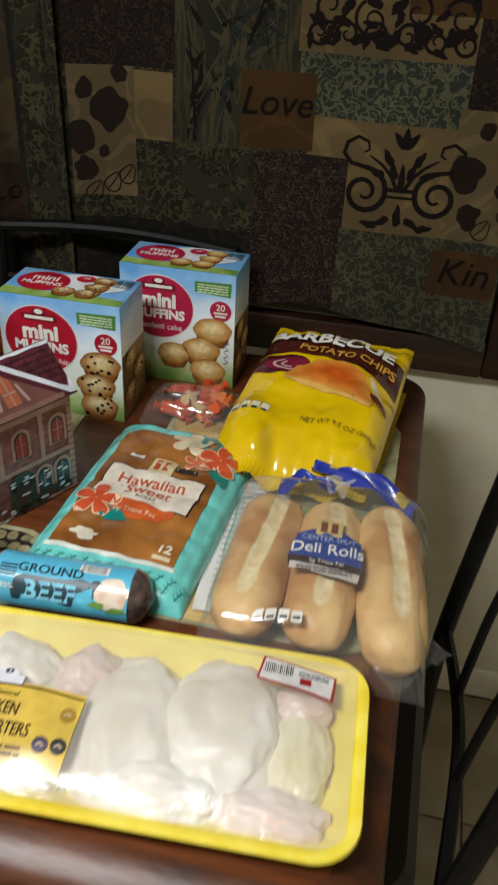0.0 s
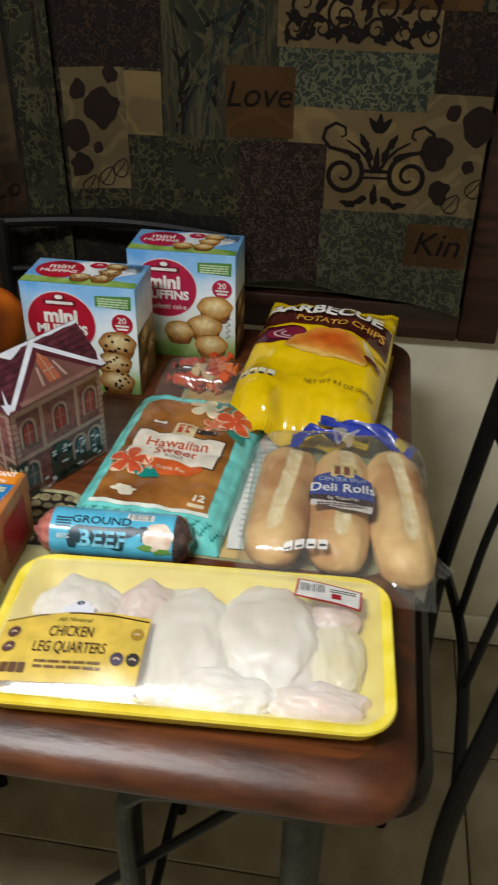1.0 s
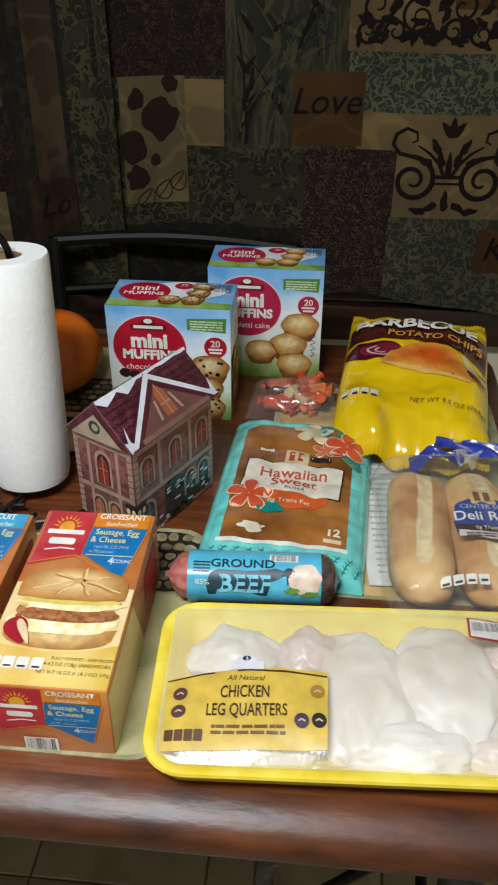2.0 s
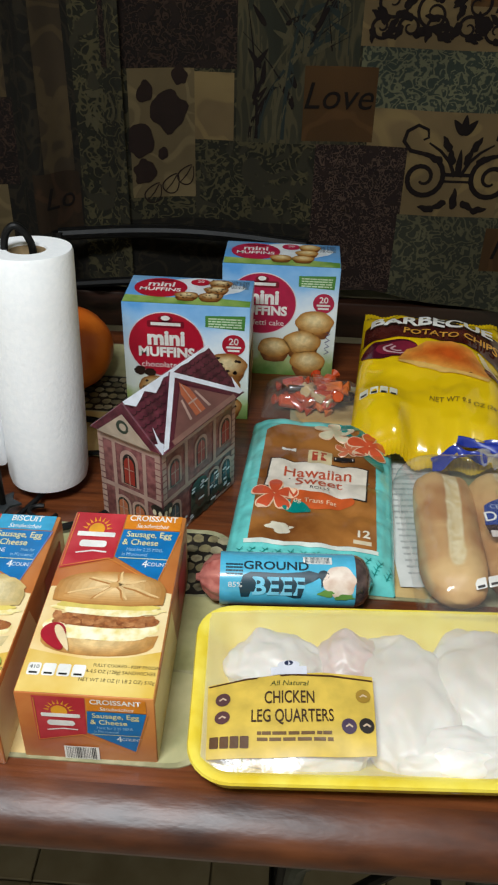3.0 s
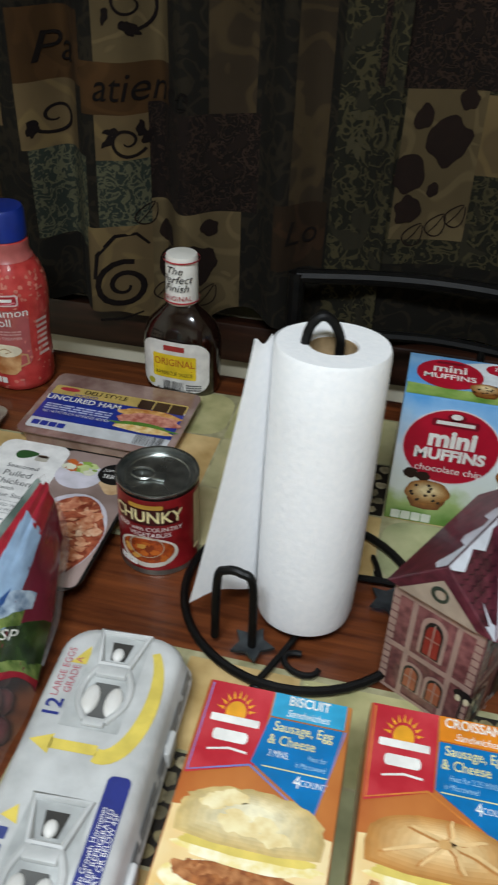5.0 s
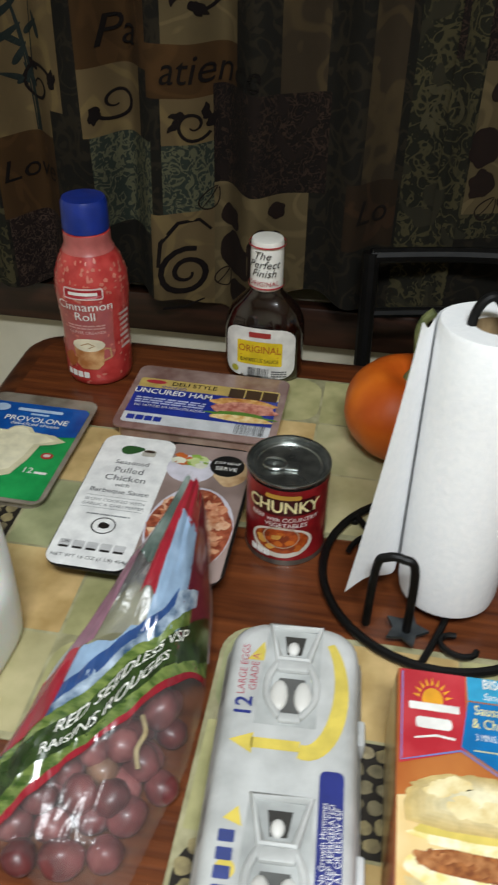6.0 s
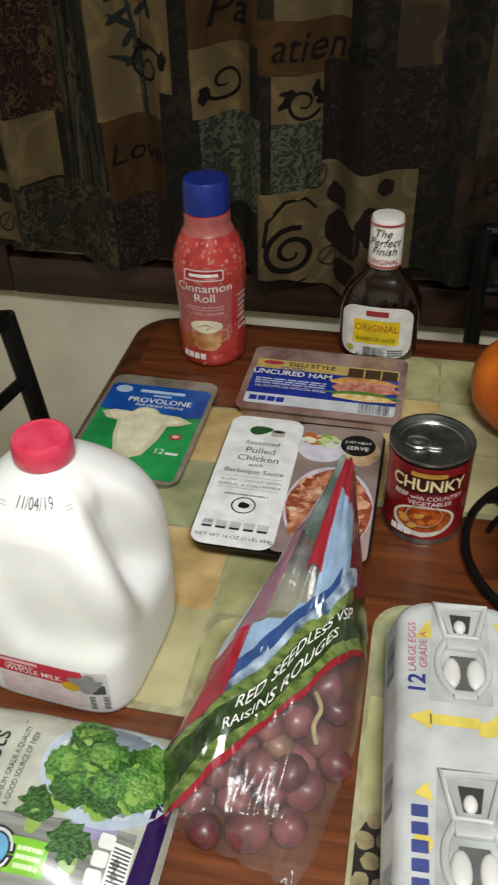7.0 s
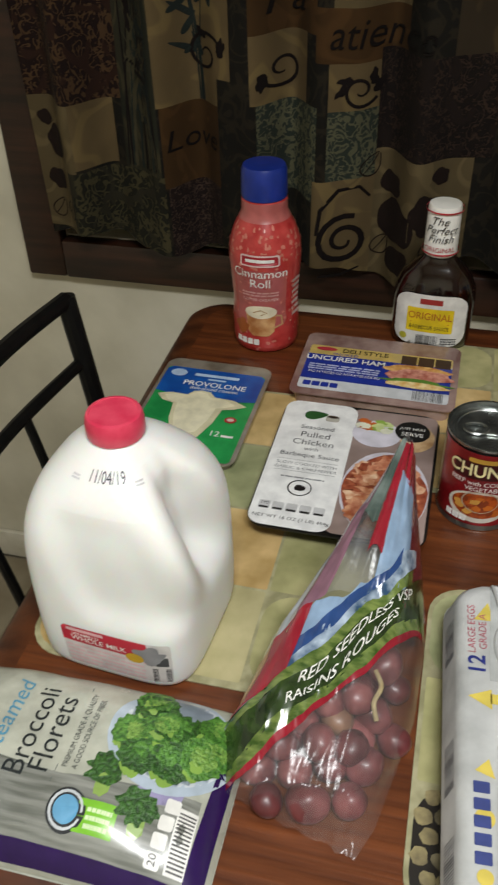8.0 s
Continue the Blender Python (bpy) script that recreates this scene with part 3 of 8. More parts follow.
def curtain(name, f, x0, x1, hem, patches, label, rest):
    nu, nv = int((x1 - x0) / 0.004), 240
    bm = bmesh.new()
    rows = []
    for j in range(nv + 1):
        rows.append([])
        for i in range(nu + 1):
            u = x0 + (x1 - x0) * i / nu
            z0 = hem(u)
            v = max(z0, 0.84 + 1.2 * (j / nv) ** 1.1)
            rows[-1].append(bm.verts.new(f(u, v, 0)))
    for j in range(nv):
        for i in range(nu):
            if rows[j + 1][i].co.z - rows[j][i].co.z < 1e-5 and rows[j + 1][i + 1].co.z - rows[j][i + 1].co.z < 1e-5:
                continue
            q = bm.faces.new((rows[j][i], rows[j][i + 1], rows[j + 1][i + 1], rows[j + 1][i]))
            c = q.calc_center_median()
            q.material_index = rest
            for a, z0, b, z1, k in patches:
                if a <= c.x < b and z0 <= c.z < z1:
                    q.material_index = k
    bmesh.ops.delete(bm, geom=[v for v in bm.verts if not v.link_faces], context="VERTS")
    ob = part("curtain", bm, CLOTH, sharp=0)
    return tagged(ob, label, "curtain", group="window curtains")


cl = curtain("curtain", cur_l, -1.50, -0.585, lambda u: 0.935 + 0.012 * math.sin(u * 30) - 0.030 * math.exp(-((u + 1.23) / 0.04) ** 2) - 0.036 * math.exp(-((u + 0.95) / 0.09) ** 2), PATCH_L, "gathered dark patchwork-print curtain with written words", TEAL_SHADED)
cr = curtain("curtain", cur_r, -0.62, 0.142, lambda u: 0.930 - 0.036 * max(0, (u + 0.15) / 0.29) + 0.004 * math.sin(u * 26), PATCH_R, "flat-hanging dark patchwork-print curtain with scrollwork", LEAF)


def ribbon(pts, w0, w1=None):
    """A thin stroke along a path, as quads."""
    w1 = w0 if w1 is None else w1
    P = [Vector((p[0], p[1], 0)) for p in pts]
    out = []
    side = []
    for i, p in enumerate(P):
        d = (P[min(i + 1, len(P) - 1)] - P[max(i - 1, 0)]).normalized()
        n = Vector((-d.y, d.x, 0))
        w = (w0 + (w1 - w0) * i / (len(P) - 1)) * (0.55 + 0.45 * math.sin(math.pi * min(1, 0.15 + 0.8 * i / len(P))))
        side.append((p + n * w / 2, p - n * w / 2))
    for a, b in zip(side, side[1:]):
        out.append([(q.x, q.y) for q in (a[0], a[1], b[1], b[0])])
    return out


def spiral(cu, cv, r, turns, a0, sgn=1, n=30):
    return [(cu + r * (1 - 0.82 * k / n) * math.cos(a0 + sgn * turns * 2 * math.pi * k / n), cv + r * (1 - 0.82 * k / n) * math.sin(a0 + sgn * turns * 2 * math.pi * k / n)) for k in range(n + 1)]


def leaf2(cu, cv, l, w, rot, bite=0.0):
    out = []
    for k in range(20):
        t = 2 * math.pi * k / 20
        a, b = l * math.cos(t), w * math.sin(t) * (1 - 0.45 * math.cos(t)) * (1 + bite * math.sin(5 * t))
        c, s = math.cos(radians(rot)), math.sin(radians(rot))
        out.append((cu + a * c - b * s, cv + a * s + b * c))
    return out


def dye(hexa):
    """Ink soaked into cloth: no gloss."""
    m = ink(hexa, 0.95)
    m.node_tree.nodes["Principled BSDF"].inputs["Specular IOR Level"].default_value = 0.22
    return m


K_DARK, K_WORD, K_BLUE, K_LIGHT, K_BROWN = dye("120a08"), dye("0e0805"), dye("1e2522"), dye("403b29"), dye("1d120d")


def fleur(f, ob, cu, cv, w, mat):
    polys = []
    for s in (-1, 1):
        polys += ribbon(spiral(cu + s * w * 0.28, cv - w * 0.08, w * 0.19, 1.6, radians(90), s), w * 0.05, w * 0.03)
        polys += ribbon([(cu + s * w * (0.28 - 0.0 * k), cv + w * 0.11) for k in range(1, 3)] + [(cu + s * w * x, cv + w * y) for x, y in ((0.40, 0.13), (0.46, 0.20), (0.44, 0.28), (0.36, 0.33), (0.28, 0.30), (0.27, 0.24), (0.31, 0.22))], w * 0.04, w * 0.02)
        polys += ribbon([(cu + s * w * x, cv + w * y) for x, y in ((0.02, -0.06), (0.08, 0.06), (0.16, 0.14), (0.26, 0.2))], w * 0.04, w * 0.015)
        for x, y, r in ((0.12, 0.2, 60), (0.2, 0.08, 20), (0.07, 0.1, 75), (0.12, -0.30, -30), (0.22, -0.33, 10)):
            polys.append(leaf2(cu + s * w * x, cv + w * y, w * 0.07, w * 0.028, r if s > 0 else 180 - r, 0.2))
    polys += [rect(cu - w * 0.12, cv - w * 0.06, cu + w * 0.12, cv - w * 0.03), rect(cu - w * 0.12, cv - w * 0.11, cu + w * 0.12, cv - w * 0.09)]
    for r in (90, 50, 130):
        polys.append(leaf2(cu + 0.07 * w * math.cos(radians(r)), cv + w * (0.26 + 0.09 * math.sin(radians(r))), w * 0.075, w * 0.03, r))
    polys.append(leaf2(cu, cv + w * 0.05, w * 0.11, w * 0.025, 90))
    polys.append(leaf2(cu, cv - w * 0.24, w * 0.09, w * 0.03, 90, 0.2))
    tagged(show(ob, "scrollwork_print", f, polys, mat, 0.0012), kind="stuff")


def vines(f, ob, u0, v0, u1, v1, n, seed, mat):
    rng, polys = random.Random(seed), []
    for k in range(n):
        cu, cv = u0 + (u1 - u0) * (k + 0.5) / n, (v0 + v1) / 2 + rng.uniform(-0.1, 0.1) * (v1 - v0)
        r = min((u1 - u0) / n, v1 - v0) * 0.42
        polys += ribbon(spiral(cu, cv, r, 1.3, rng.uniform(0, 6), rng.choice((-1, 1))), 0.006, 0.003)
        for j in range(7):
            a = rng.uniform(0, 360)
            polys.append(leaf2(cu + r * 1.05 * math.cos(radians(a)), cv + r * 1.05 * math.sin(radians(a)) * 0.9, 0.012, 0.005, a + 40, 0.25))
    polys = [p for p in polys if all(u0 <= q[0] <= u1 and v0 <= q[1] <= v1 for q in p)]
    tagged(show(ob, "vine_print", f, polys, mat, 0.0012), kind="stuff")


def leaves(f, ob, spots, mat, name="leaf_print"):
    for k, (u, v, r) in enumerate(spots):
        show(ob, name, f, [blob2(u, v, r, r * 1.15, u * 17 + v * 5, 0.2, 26, 1.3)], mat, 0.0012, 0.01)


def stalks(f, ob, u0, v0, u1, v1, n, seed, mats):
    rng = random.Random(seed)
    for m in mats:
        polys = []
        for k in range(n):
            b, t = rng.uniform(u0, u1), rng.uniform(u0, u1)
            h = rng.uniform(0.5, 1.0) * (v1 - v0)
            polys += ribbon([(min(u1, max(u0, b + (t - b) * q * q)), v0 + h * q) for q in (x / 10 for x in range(11))], rng.uniform(0.003, 0.008), 0.001)
            for q in range(3):
                polys.append(leaf2(min(u1 - 0.02, max(u0 + 0.02, (b + t) / 2 + rng.uniform(-0.02, 0.02))), v0 + h * rng.uniform(0.3, 0.95), 0.018, 0.004, rng.uniform(20, 160)))
        if f is cur_r:
            polys = [p for p in polys if not any(-0.31 < q[0] < -0.17 and q[1] < 1.32 for q in p)]
        tagged(show(ob, "plant_print", f, polys, m, 0.0009), kind="stuff")


words(cr, cur_r, [("Love", -0.245, 1.262, 0.058)], K_WORD, 0.0020, shear=0.25)
words(cr, cur_r, [("Kin", 0.083, 1.022, 0.062)], K_WORD, 0.0020, shear=0.25)
words(cl, cur_l, [("Love", -1.225, 1.105, 0.046)], K_WORD, 0.0020, shear=0.2, squeeze=0.85)
words(cl, cur_l, [("atience", -0.944, 1.264, 0.056)], K_WORD, 0.0020, shear=0.25, squeeze=0.90)
words(cl, cur_l, [("Pa", -1.082, 1.305, 0.058)], K_WORD, 0.0020, shear=0.25)
words(cl, cur_l, [("Lo", -0.708, 1.085, 0.052)], K_WORD, 0.0020, shear=0.25, squeeze=0.8)
fleur(cur_r, cr, -0.036, 1.158, 0.205, K_DARK)
vines(cur_r, cr, -0.205, 1.342, 0.05, 1.445, 4, 15, K_DARK)
vines(cur_r, cr, -0.208, 1.342, 0.052, 1.395, 6, 25, K_DARK)
vines(cur_l, cl, -1.01, 1.165, -0.932, 1.224, 1, 8, K_DARK)
vines(cur_l, cl, -1.12, 1.175, -1.055, 1.26, 1, 3, K_DARK)
vines(cur_l, cl, -1.0, 1.31, -0.92, 1.42, 1, 6, K_DARK)
vines(cur_l, cl, -1.24, 1.17, -1.165, 1.30, 1, 4, K_DARK)
vines(cur_l, cl, -0.66, 1.05, -0.59, 1.42, 1, 9, K_LIGHT)
tagged(show(cl, "scrollwork_print", cur_l, ribbon(spiral(-0.985, 0.965, 0.042, 1.8, 1.2, 1), 0.011, 0.006) + ribbon([(-1.025, 0.98), (-1.02, 1.02), (-0.995, 1.048), (-0.965, 1.05), (-0.95, 1.03)], 0.008, 0.004) + ribbon([(-1.02, 0.91), (-0.99, 0.905), (-0.96, 0.915)], 0.006, 0.003), K_DARK, 0.0014), kind="stuff")
leaves(cur_r, cr, [(-0.553, 1.263, 0.014), (-0.517, 1.232, 0.027), (-0.565, 1.185, 0.024), (-0.56, 1.135, 0.018), (-0.528, 1.165, 0.009), (-0.50, 1.287, 0.013), (0.082, 1.25, 0.012), (0.125, 1.232, 0.026), (0.062, 1.185, 0.026), (0.075, 1.118, 0.018), (0.118, 1.165, 0.010)], K_BROWN)
leaves(cur_l, cl, [(-1.478, 1.125, 0.011), (-1.455, 1.09, 0.022), (-1.47, 1.025, 0.016), (-0.918, 1.052, 0.016), (-0.905, 0.995, 0.030), (-0.862, 1.02, 0.026), (-0.90, 0.935, 0.020), (-0.845, 1.075, 0.012)], K_BROWN)
for fu, ob, pts in ((cur_r, cr, ((-0.515, 1.115), (-0.49, 1.13), (-0.545, 1.10), (0.10, 1.10), (0.135, 1.13))), (cur_l, cl, ((-1.44, 0.985), (-1.475, 0.975), (-0.93, 0.95), (-0.85, 0.965), (-0.95, 1.08)))):
    polys = []
    for u, v in pts:
        polys += ribbon(leaf2(u, v, 0.018, 0.012, 60), 0.0022) + ribbon([(u - 0.012, v - 0.014), (u, v), (u + 0.008, v + 0.014)], 0.0018)
    tagged(show(ob, "leaf_outline_print", fu, polys, K_BROWN, 0.0011), kind="stuff")
stalks(cur_r, cr, -0.40, 1.195, -0.225, 1.50, 7, 2, (K_BLUE, K_DARK, K_LIGHT))
stalks(cur_l, cl, -1.34, 1.06, -1.275, 1.45, 5, 3, (K_BLUE, K_DARK, K_LIGHT))
stalks(cur_l, cl, -1.255, 1.16, -1.17, 1.40, 3, 12, (K_BLUE,))


# ---- groceries ----
def carton(ob, w, d, h, mat, name="carton_body"):
    return part(name, bm_box(-w / 2, w / 2, -d / 2, d / 2, 0, h, 0.0012, 2), mat, ob)


def pillow(w, d, t, pw=2.6, pd=2.6, wr=0.004, seed=1, lift=0.0, freq=26):
    """A sealed bag lying flat: f(u, v, h) is its upper face."""
    def f(u, v, h):
        a, b = min(1, abs(2 * u / w)), min(1, abs(2 * v / d))
        k = (1 - a ** pw) ** 0.6 * (1 - b ** pd) ** 0.6
        n = noise.noise(Vector((u * freq, v * freq, seed * 3.7))) + 0.28 * noise.noise(Vector((u * freq * 2.3, v * freq * 2.3, seed * 1.9)))
        return Vector((u, v, 0.003 + lift + k * t + wr * n * (0.35 + 0.65 * min(1, k * 3)) + wr + h))
    return f


def bag_body(ob, f, w, d, mat, name="bag", nu=90, nv=100, outline=None):
    g = outline or (lambda u, v: (u, v))

    def top(a, b):
        u, v = g(a * w / 2, b * d / 2)
        return f(u, v, 0)

    def bottom(a, b):
        p = top(a, b)
        return Vector((p.x, p.y, min(0.0015 + 0.001 * (a * a + b * b), p.z)))
    bm = bm_join(bm_sheet(top, nu, nv), bm_sheet(bottom, nu // 4, nv // 4))
    return part(name, bm, mat, ob, sharp=0)


# muffin cartons
def sky_card():
    """Carton print: blue sky fading to white haze and green grass, with soft clouds."""
    m, nt, p = base_mat("sky_card")
    N, L = nt.nodes.new, nt.links.new
    tc, sep, nz, add, r = N("ShaderNodeTexCoord"), N("ShaderNodeSeparateXYZ"), N("ShaderNodeTexNoise"), N("ShaderNodeMath"), N("ShaderNodeValToRGB")
    L(tc.outputs["Object"], sep.inputs[0]), L(tc.outputs["Object"], nz.inputs["Vector"])
    nz.inputs["Scale"].default_value, nz.inputs["Detail"].default_value = 22, 4
    add.operation = "MULTIPLY_ADD"
    add.inputs[1].default_value = 5.2
    off = N("ShaderNodeMath")
    off.operation = "MULTIPLY_ADD"
    off.inputs[1].default_value, off.inputs[2].default_value = 0.42, -0.17
    L(nz.outputs["Fac"], off.inputs[0])
    L(sep.outputs["Z"], add.inputs[0]), L(off.outputs[0], add.inputs[2])
    stops = ((0.04, "5f8a34"), (0.20, "a9bf78"), (0.32, "e3eae2"), (0.62, "e2ecf4"), (0.82, "94bfe6"), (1.0, "5a9ad6"))
    while len(r.color_ramp.elements) < len(stops):
        r.color_ramp.elements.new(0.5)
    for e, (q, c) in zip(r.color_ramp.elements, stops):
        e.position, e.color = q, lin(c)
    L(add.outputs[0], r.inputs[0]), L(r.outputs[0], p.inputs["Base Color"])
    p.inputs["Roughness"].default_value, p.inputs["Coat Weight"].default_value = 0.42, 0.2
    return m


CARD = sky_card()


def muffin_box(x, y, rot, label, h=0.172):
    ob = thing("muffin_box", x, y, rot, label, "muffin box", group="muffin boxes")
    carton(ob, 0.170, 0.090, h, CARD)
    return ob


mb1 = muffin_box(-0.438, 0.963, 0, "light blue carton of mini muffins with a red oval label")
mb2 = muffin_box(-0.317, 1.097, 0, "light blue carton of mini muffins with stacked golden muffins", 0.178)


def sandwich_box(x, y, rot, label):
    ob = thing("sandwich_box", x, y, rot, label, "sandwich box", group="breakfast sandwich boxes")
    carton(ob, 0.115, 0.232, 0.084, tt("sandwich_card", "aa5526", "cc8442", 10, 0.4, 4, coat=0.25))
    return ob


sb1 = sandwich_box(-0.581, 0.464, 0.6, "orange frozen sandwich carton with a blue biscuit banner")
sb2 = sandwich_box(-0.452, 0.475, 0.8, "orange frozen sandwich carton with an orange croissant banner")


# house-shaped tin
def house_tin(x, y, rot):
    ob = thing("house_tin", x, y, rot, "house-shaped tin painted as a snowy brick townhouse", "decorative tin")
    L, W, E, R = 0.145, 0.088, 0.133, 0.181
    brick = tt("tin_brick", "5c3436", "845553", 120, 0.4, 5, coat=0.3)
    part("tin_body", bm_box(-L / 2, L / 2, -W / 2, W / 2, 0, E, 0.002), brick, ob)
    roofm = tt("tin_roof", "3c141f", "5d2633", 90, 0.38, 4, coat=0.3)
    bm = bmesh.new()
    a, w = L / 2 + 0.006, W / 2 + 0.006
    V = [bm.verts.new(p) for p in ((-a, -w, E), (-a, w, E), (-a, 0, R), (a, -w, E), (a, w, E), (a, 0, R))]
    for q in ((0, 1, 2), (3, 5, 4), (0, 2, 5, 3), (1, 4, 5, 2), (0, 3, 4, 1)):
        bm.faces.new([V[i] for i in q])
    bmesh.ops.bevel(bm, geom=bm.edges[:], offset=0.001, segments=1, affect="EDGES")
    part("roof", bm, roofm, ob, sharp=20)
    # raised triangular gable lying on the slope that faces the room
    n = Vector((0, -(R - E), w)).normalized()
    A, B, C = Vector((-L / 2 - 0.005, -w - 0.001, E)), Vector((L / 2 + 0.005, -w - 0.001, E)), Vector((0, -0.001, R - 0.001))
    bm = bm_loft([[p + n * k for p in (A, B, C)] for k in (-0.001, 0.0035)])
    part("gable", bm, roofm, ob, sharp=20)
    return ob


house = house_tin(-0.433, 0.7235, 61.5)


# paper towels on a wire stand
def towel_stand(x, y):
    ob = thing("paper_towel_holder", x, y, 0, "black wrought-iron paper towel holder with leaf ornaments", "towel holder")
    ring = [(0.120 * math.cos(a), 0.120 * math.sin(a) - 0.01, 0.012) for a in (2 * math.pi * k / 48 for k in range(48))]
    part("base_ring", bm_tube(ring, 0.0045, 8, True), M_BLACK, ob)
    for a in (20, 140, 260):
        c, s = math.cos(radians(a)), math.sin(radians(a))
        part("spoke", bm_tube(smooth_path([(0, 0, 0.012), (0.05 * c - 0.015 * s, 0.05 * s + 0.015 * c - 0.005, 0.013), (0.12 * c, 0.12 * s - 0.01, 0.012)], 8), 0.0035, 8), M_BLACK, ob)
        part("foot", bm_blob(0.007, 0.007, 0.006, a, 0.0, sub=2, at=(0.12 * c, 0.12 * s - 0.01, 0.006)), M_BLACK, ob)
        sc = [(0.085 * c - s * (0.03 + 0.017 * math.cos(q)) , 0.085 * s - 0.01 + c * (0.03 + 0.017 * math.cos(q)) + 0.012 * math.sin(q) * s, 0.013) for q in (k * 0.42 for k in range(12))]
        part("scroll", bm_tube(sc, 0.003, 8), M_BLACK, ob)
        lf = []
        for k in range(10):
            q, r = 2 * math.pi * k / 10, (0.022 if k % 2 == 0 else 0.012)
            lf.append((0.085 * c + 0.02 * s + r * math.cos(q), 0.085 * s - 0.01 - 0.02 * c + r * math.sin(q)))
        part("leaf", bm_loft([[(p, q, z) for p, q in lf] for z in (0.015, 0.018)]), tt("leaf_iron", "23272a", "3b4042", 80, 0.45, metal=0.3), ob, smooth=False)
    post = smooth_path([(0.006, -0.024, 0.012), (0.006, -0.012, 0.15), (0.009, 0.000, 0.275), (0.007, 0.000, 0.308), (-0.006, -0.004, 0.324), (-0.018, -0.007, 0.308), (-0.020, -0.009, 0.262)], 8)
    part("post", bm_tube(post, 0.0042, 10), M_BLACK, ob)
    arm = smooth_path([(-0.072, -0.085, 0.012), (-0.070, -0.087, 0.09), (-0.062, -0.088, 0.104), (-0.048, -0.090, 0.106), (-0.036, -0.092, 0.094), (-0.034, -0.093, 0.012)], 8)
    part("tension_arm", bm_tube(arm, 0.0042, 10), M_BLACK, ob)
    return ob


towel_stand(-0.592, 0.770)
M_PAPER = tt("towel_paper", "ecedee", "f1f1f1", 160, 0.92, 3, bump=0.17, bump_scale=190, mottle=0.05)
roll = thing("paper_towel_roll", -0.588, 0.743, 0, "white embossed paper towel roll with a loose hanging sheet", "paper towels", z=TZ + 0.0165)
H_ROLL = 0.284


def roll_profile():
    out = [(0.021, 0.004), (0.046, 0.0), (0.0480, 0.010), (0.0490, 0.06), (0.0495, 0.14), (0.0495, 0.22), (0.0495, H_ROLL - 0.004), (0.048, H_ROLL), (0.0215, H_ROLL - 0.001), (0.0205, H_ROLL - 0.006), (0.0205, 0.006)]
    return out


loops = [[(r * math.cos(a) * (1 + 0.008 * math.sin(3 * a + z * 14)), r * math.sin(a) * (1 + 0.008 * math.sin(2 * a + 1)), z) for a in (2 * math.pi * k / 64 for k in range(64))] for r, z in roll_profile()]
part("roll", bm_loft(loops + [loops[0]], False), M_PAPER, roll, sharp=40)
part("core", bm_loft([[(r * math.cos(a), r * math.sin(a), z) for a in (2 * math.pi * k / 40 for k in range(40))] for r, z in ((0.0203, 0.006), (0.0203, H_ROLL - 0.003), (0.0192, H_ROLL - 0.003), (0.0192, 0.006), (0.0203, 0.006))], False), tt("core_card", "8a7350", "a68d67", 80, 0.85), roll, "brown cardboard core")


def flap(a, b):
    # from the roll's back round to a free edge on the window side of the milk
    z = 0.012 + (H_ROLL - 0.014) * (b + 1) / 2
    t = (a + 1) / 2
    low = 1 - (b + 1) / 2
    ang = radians(60 + 118 * min(1, t / 0.55))
    if t <= 0.55:
        return Vector((0.0515 * math.cos(ang), 0.0515 * math.sin(ang), z))
    s = (t - 0.55) / 0.45
    reach = 0.012 + 0.036 * low ** 1.15
    p = Vector((0.0515 * math.cos(radians(178)), 0.0515 * math.sin(radians(178)), z))
    return p + Vector((-reach * s, -(0.020 + 0.050 * low) * s, 0.026 * s * low + 0.004 * math.sin(s * 6 + b * 2)))


roll.rotation_euler[0] = radians(-5)
part("loose_sheet", bm_sheet(flap, 40, 30), M_PAPER, roll, sharp=0)


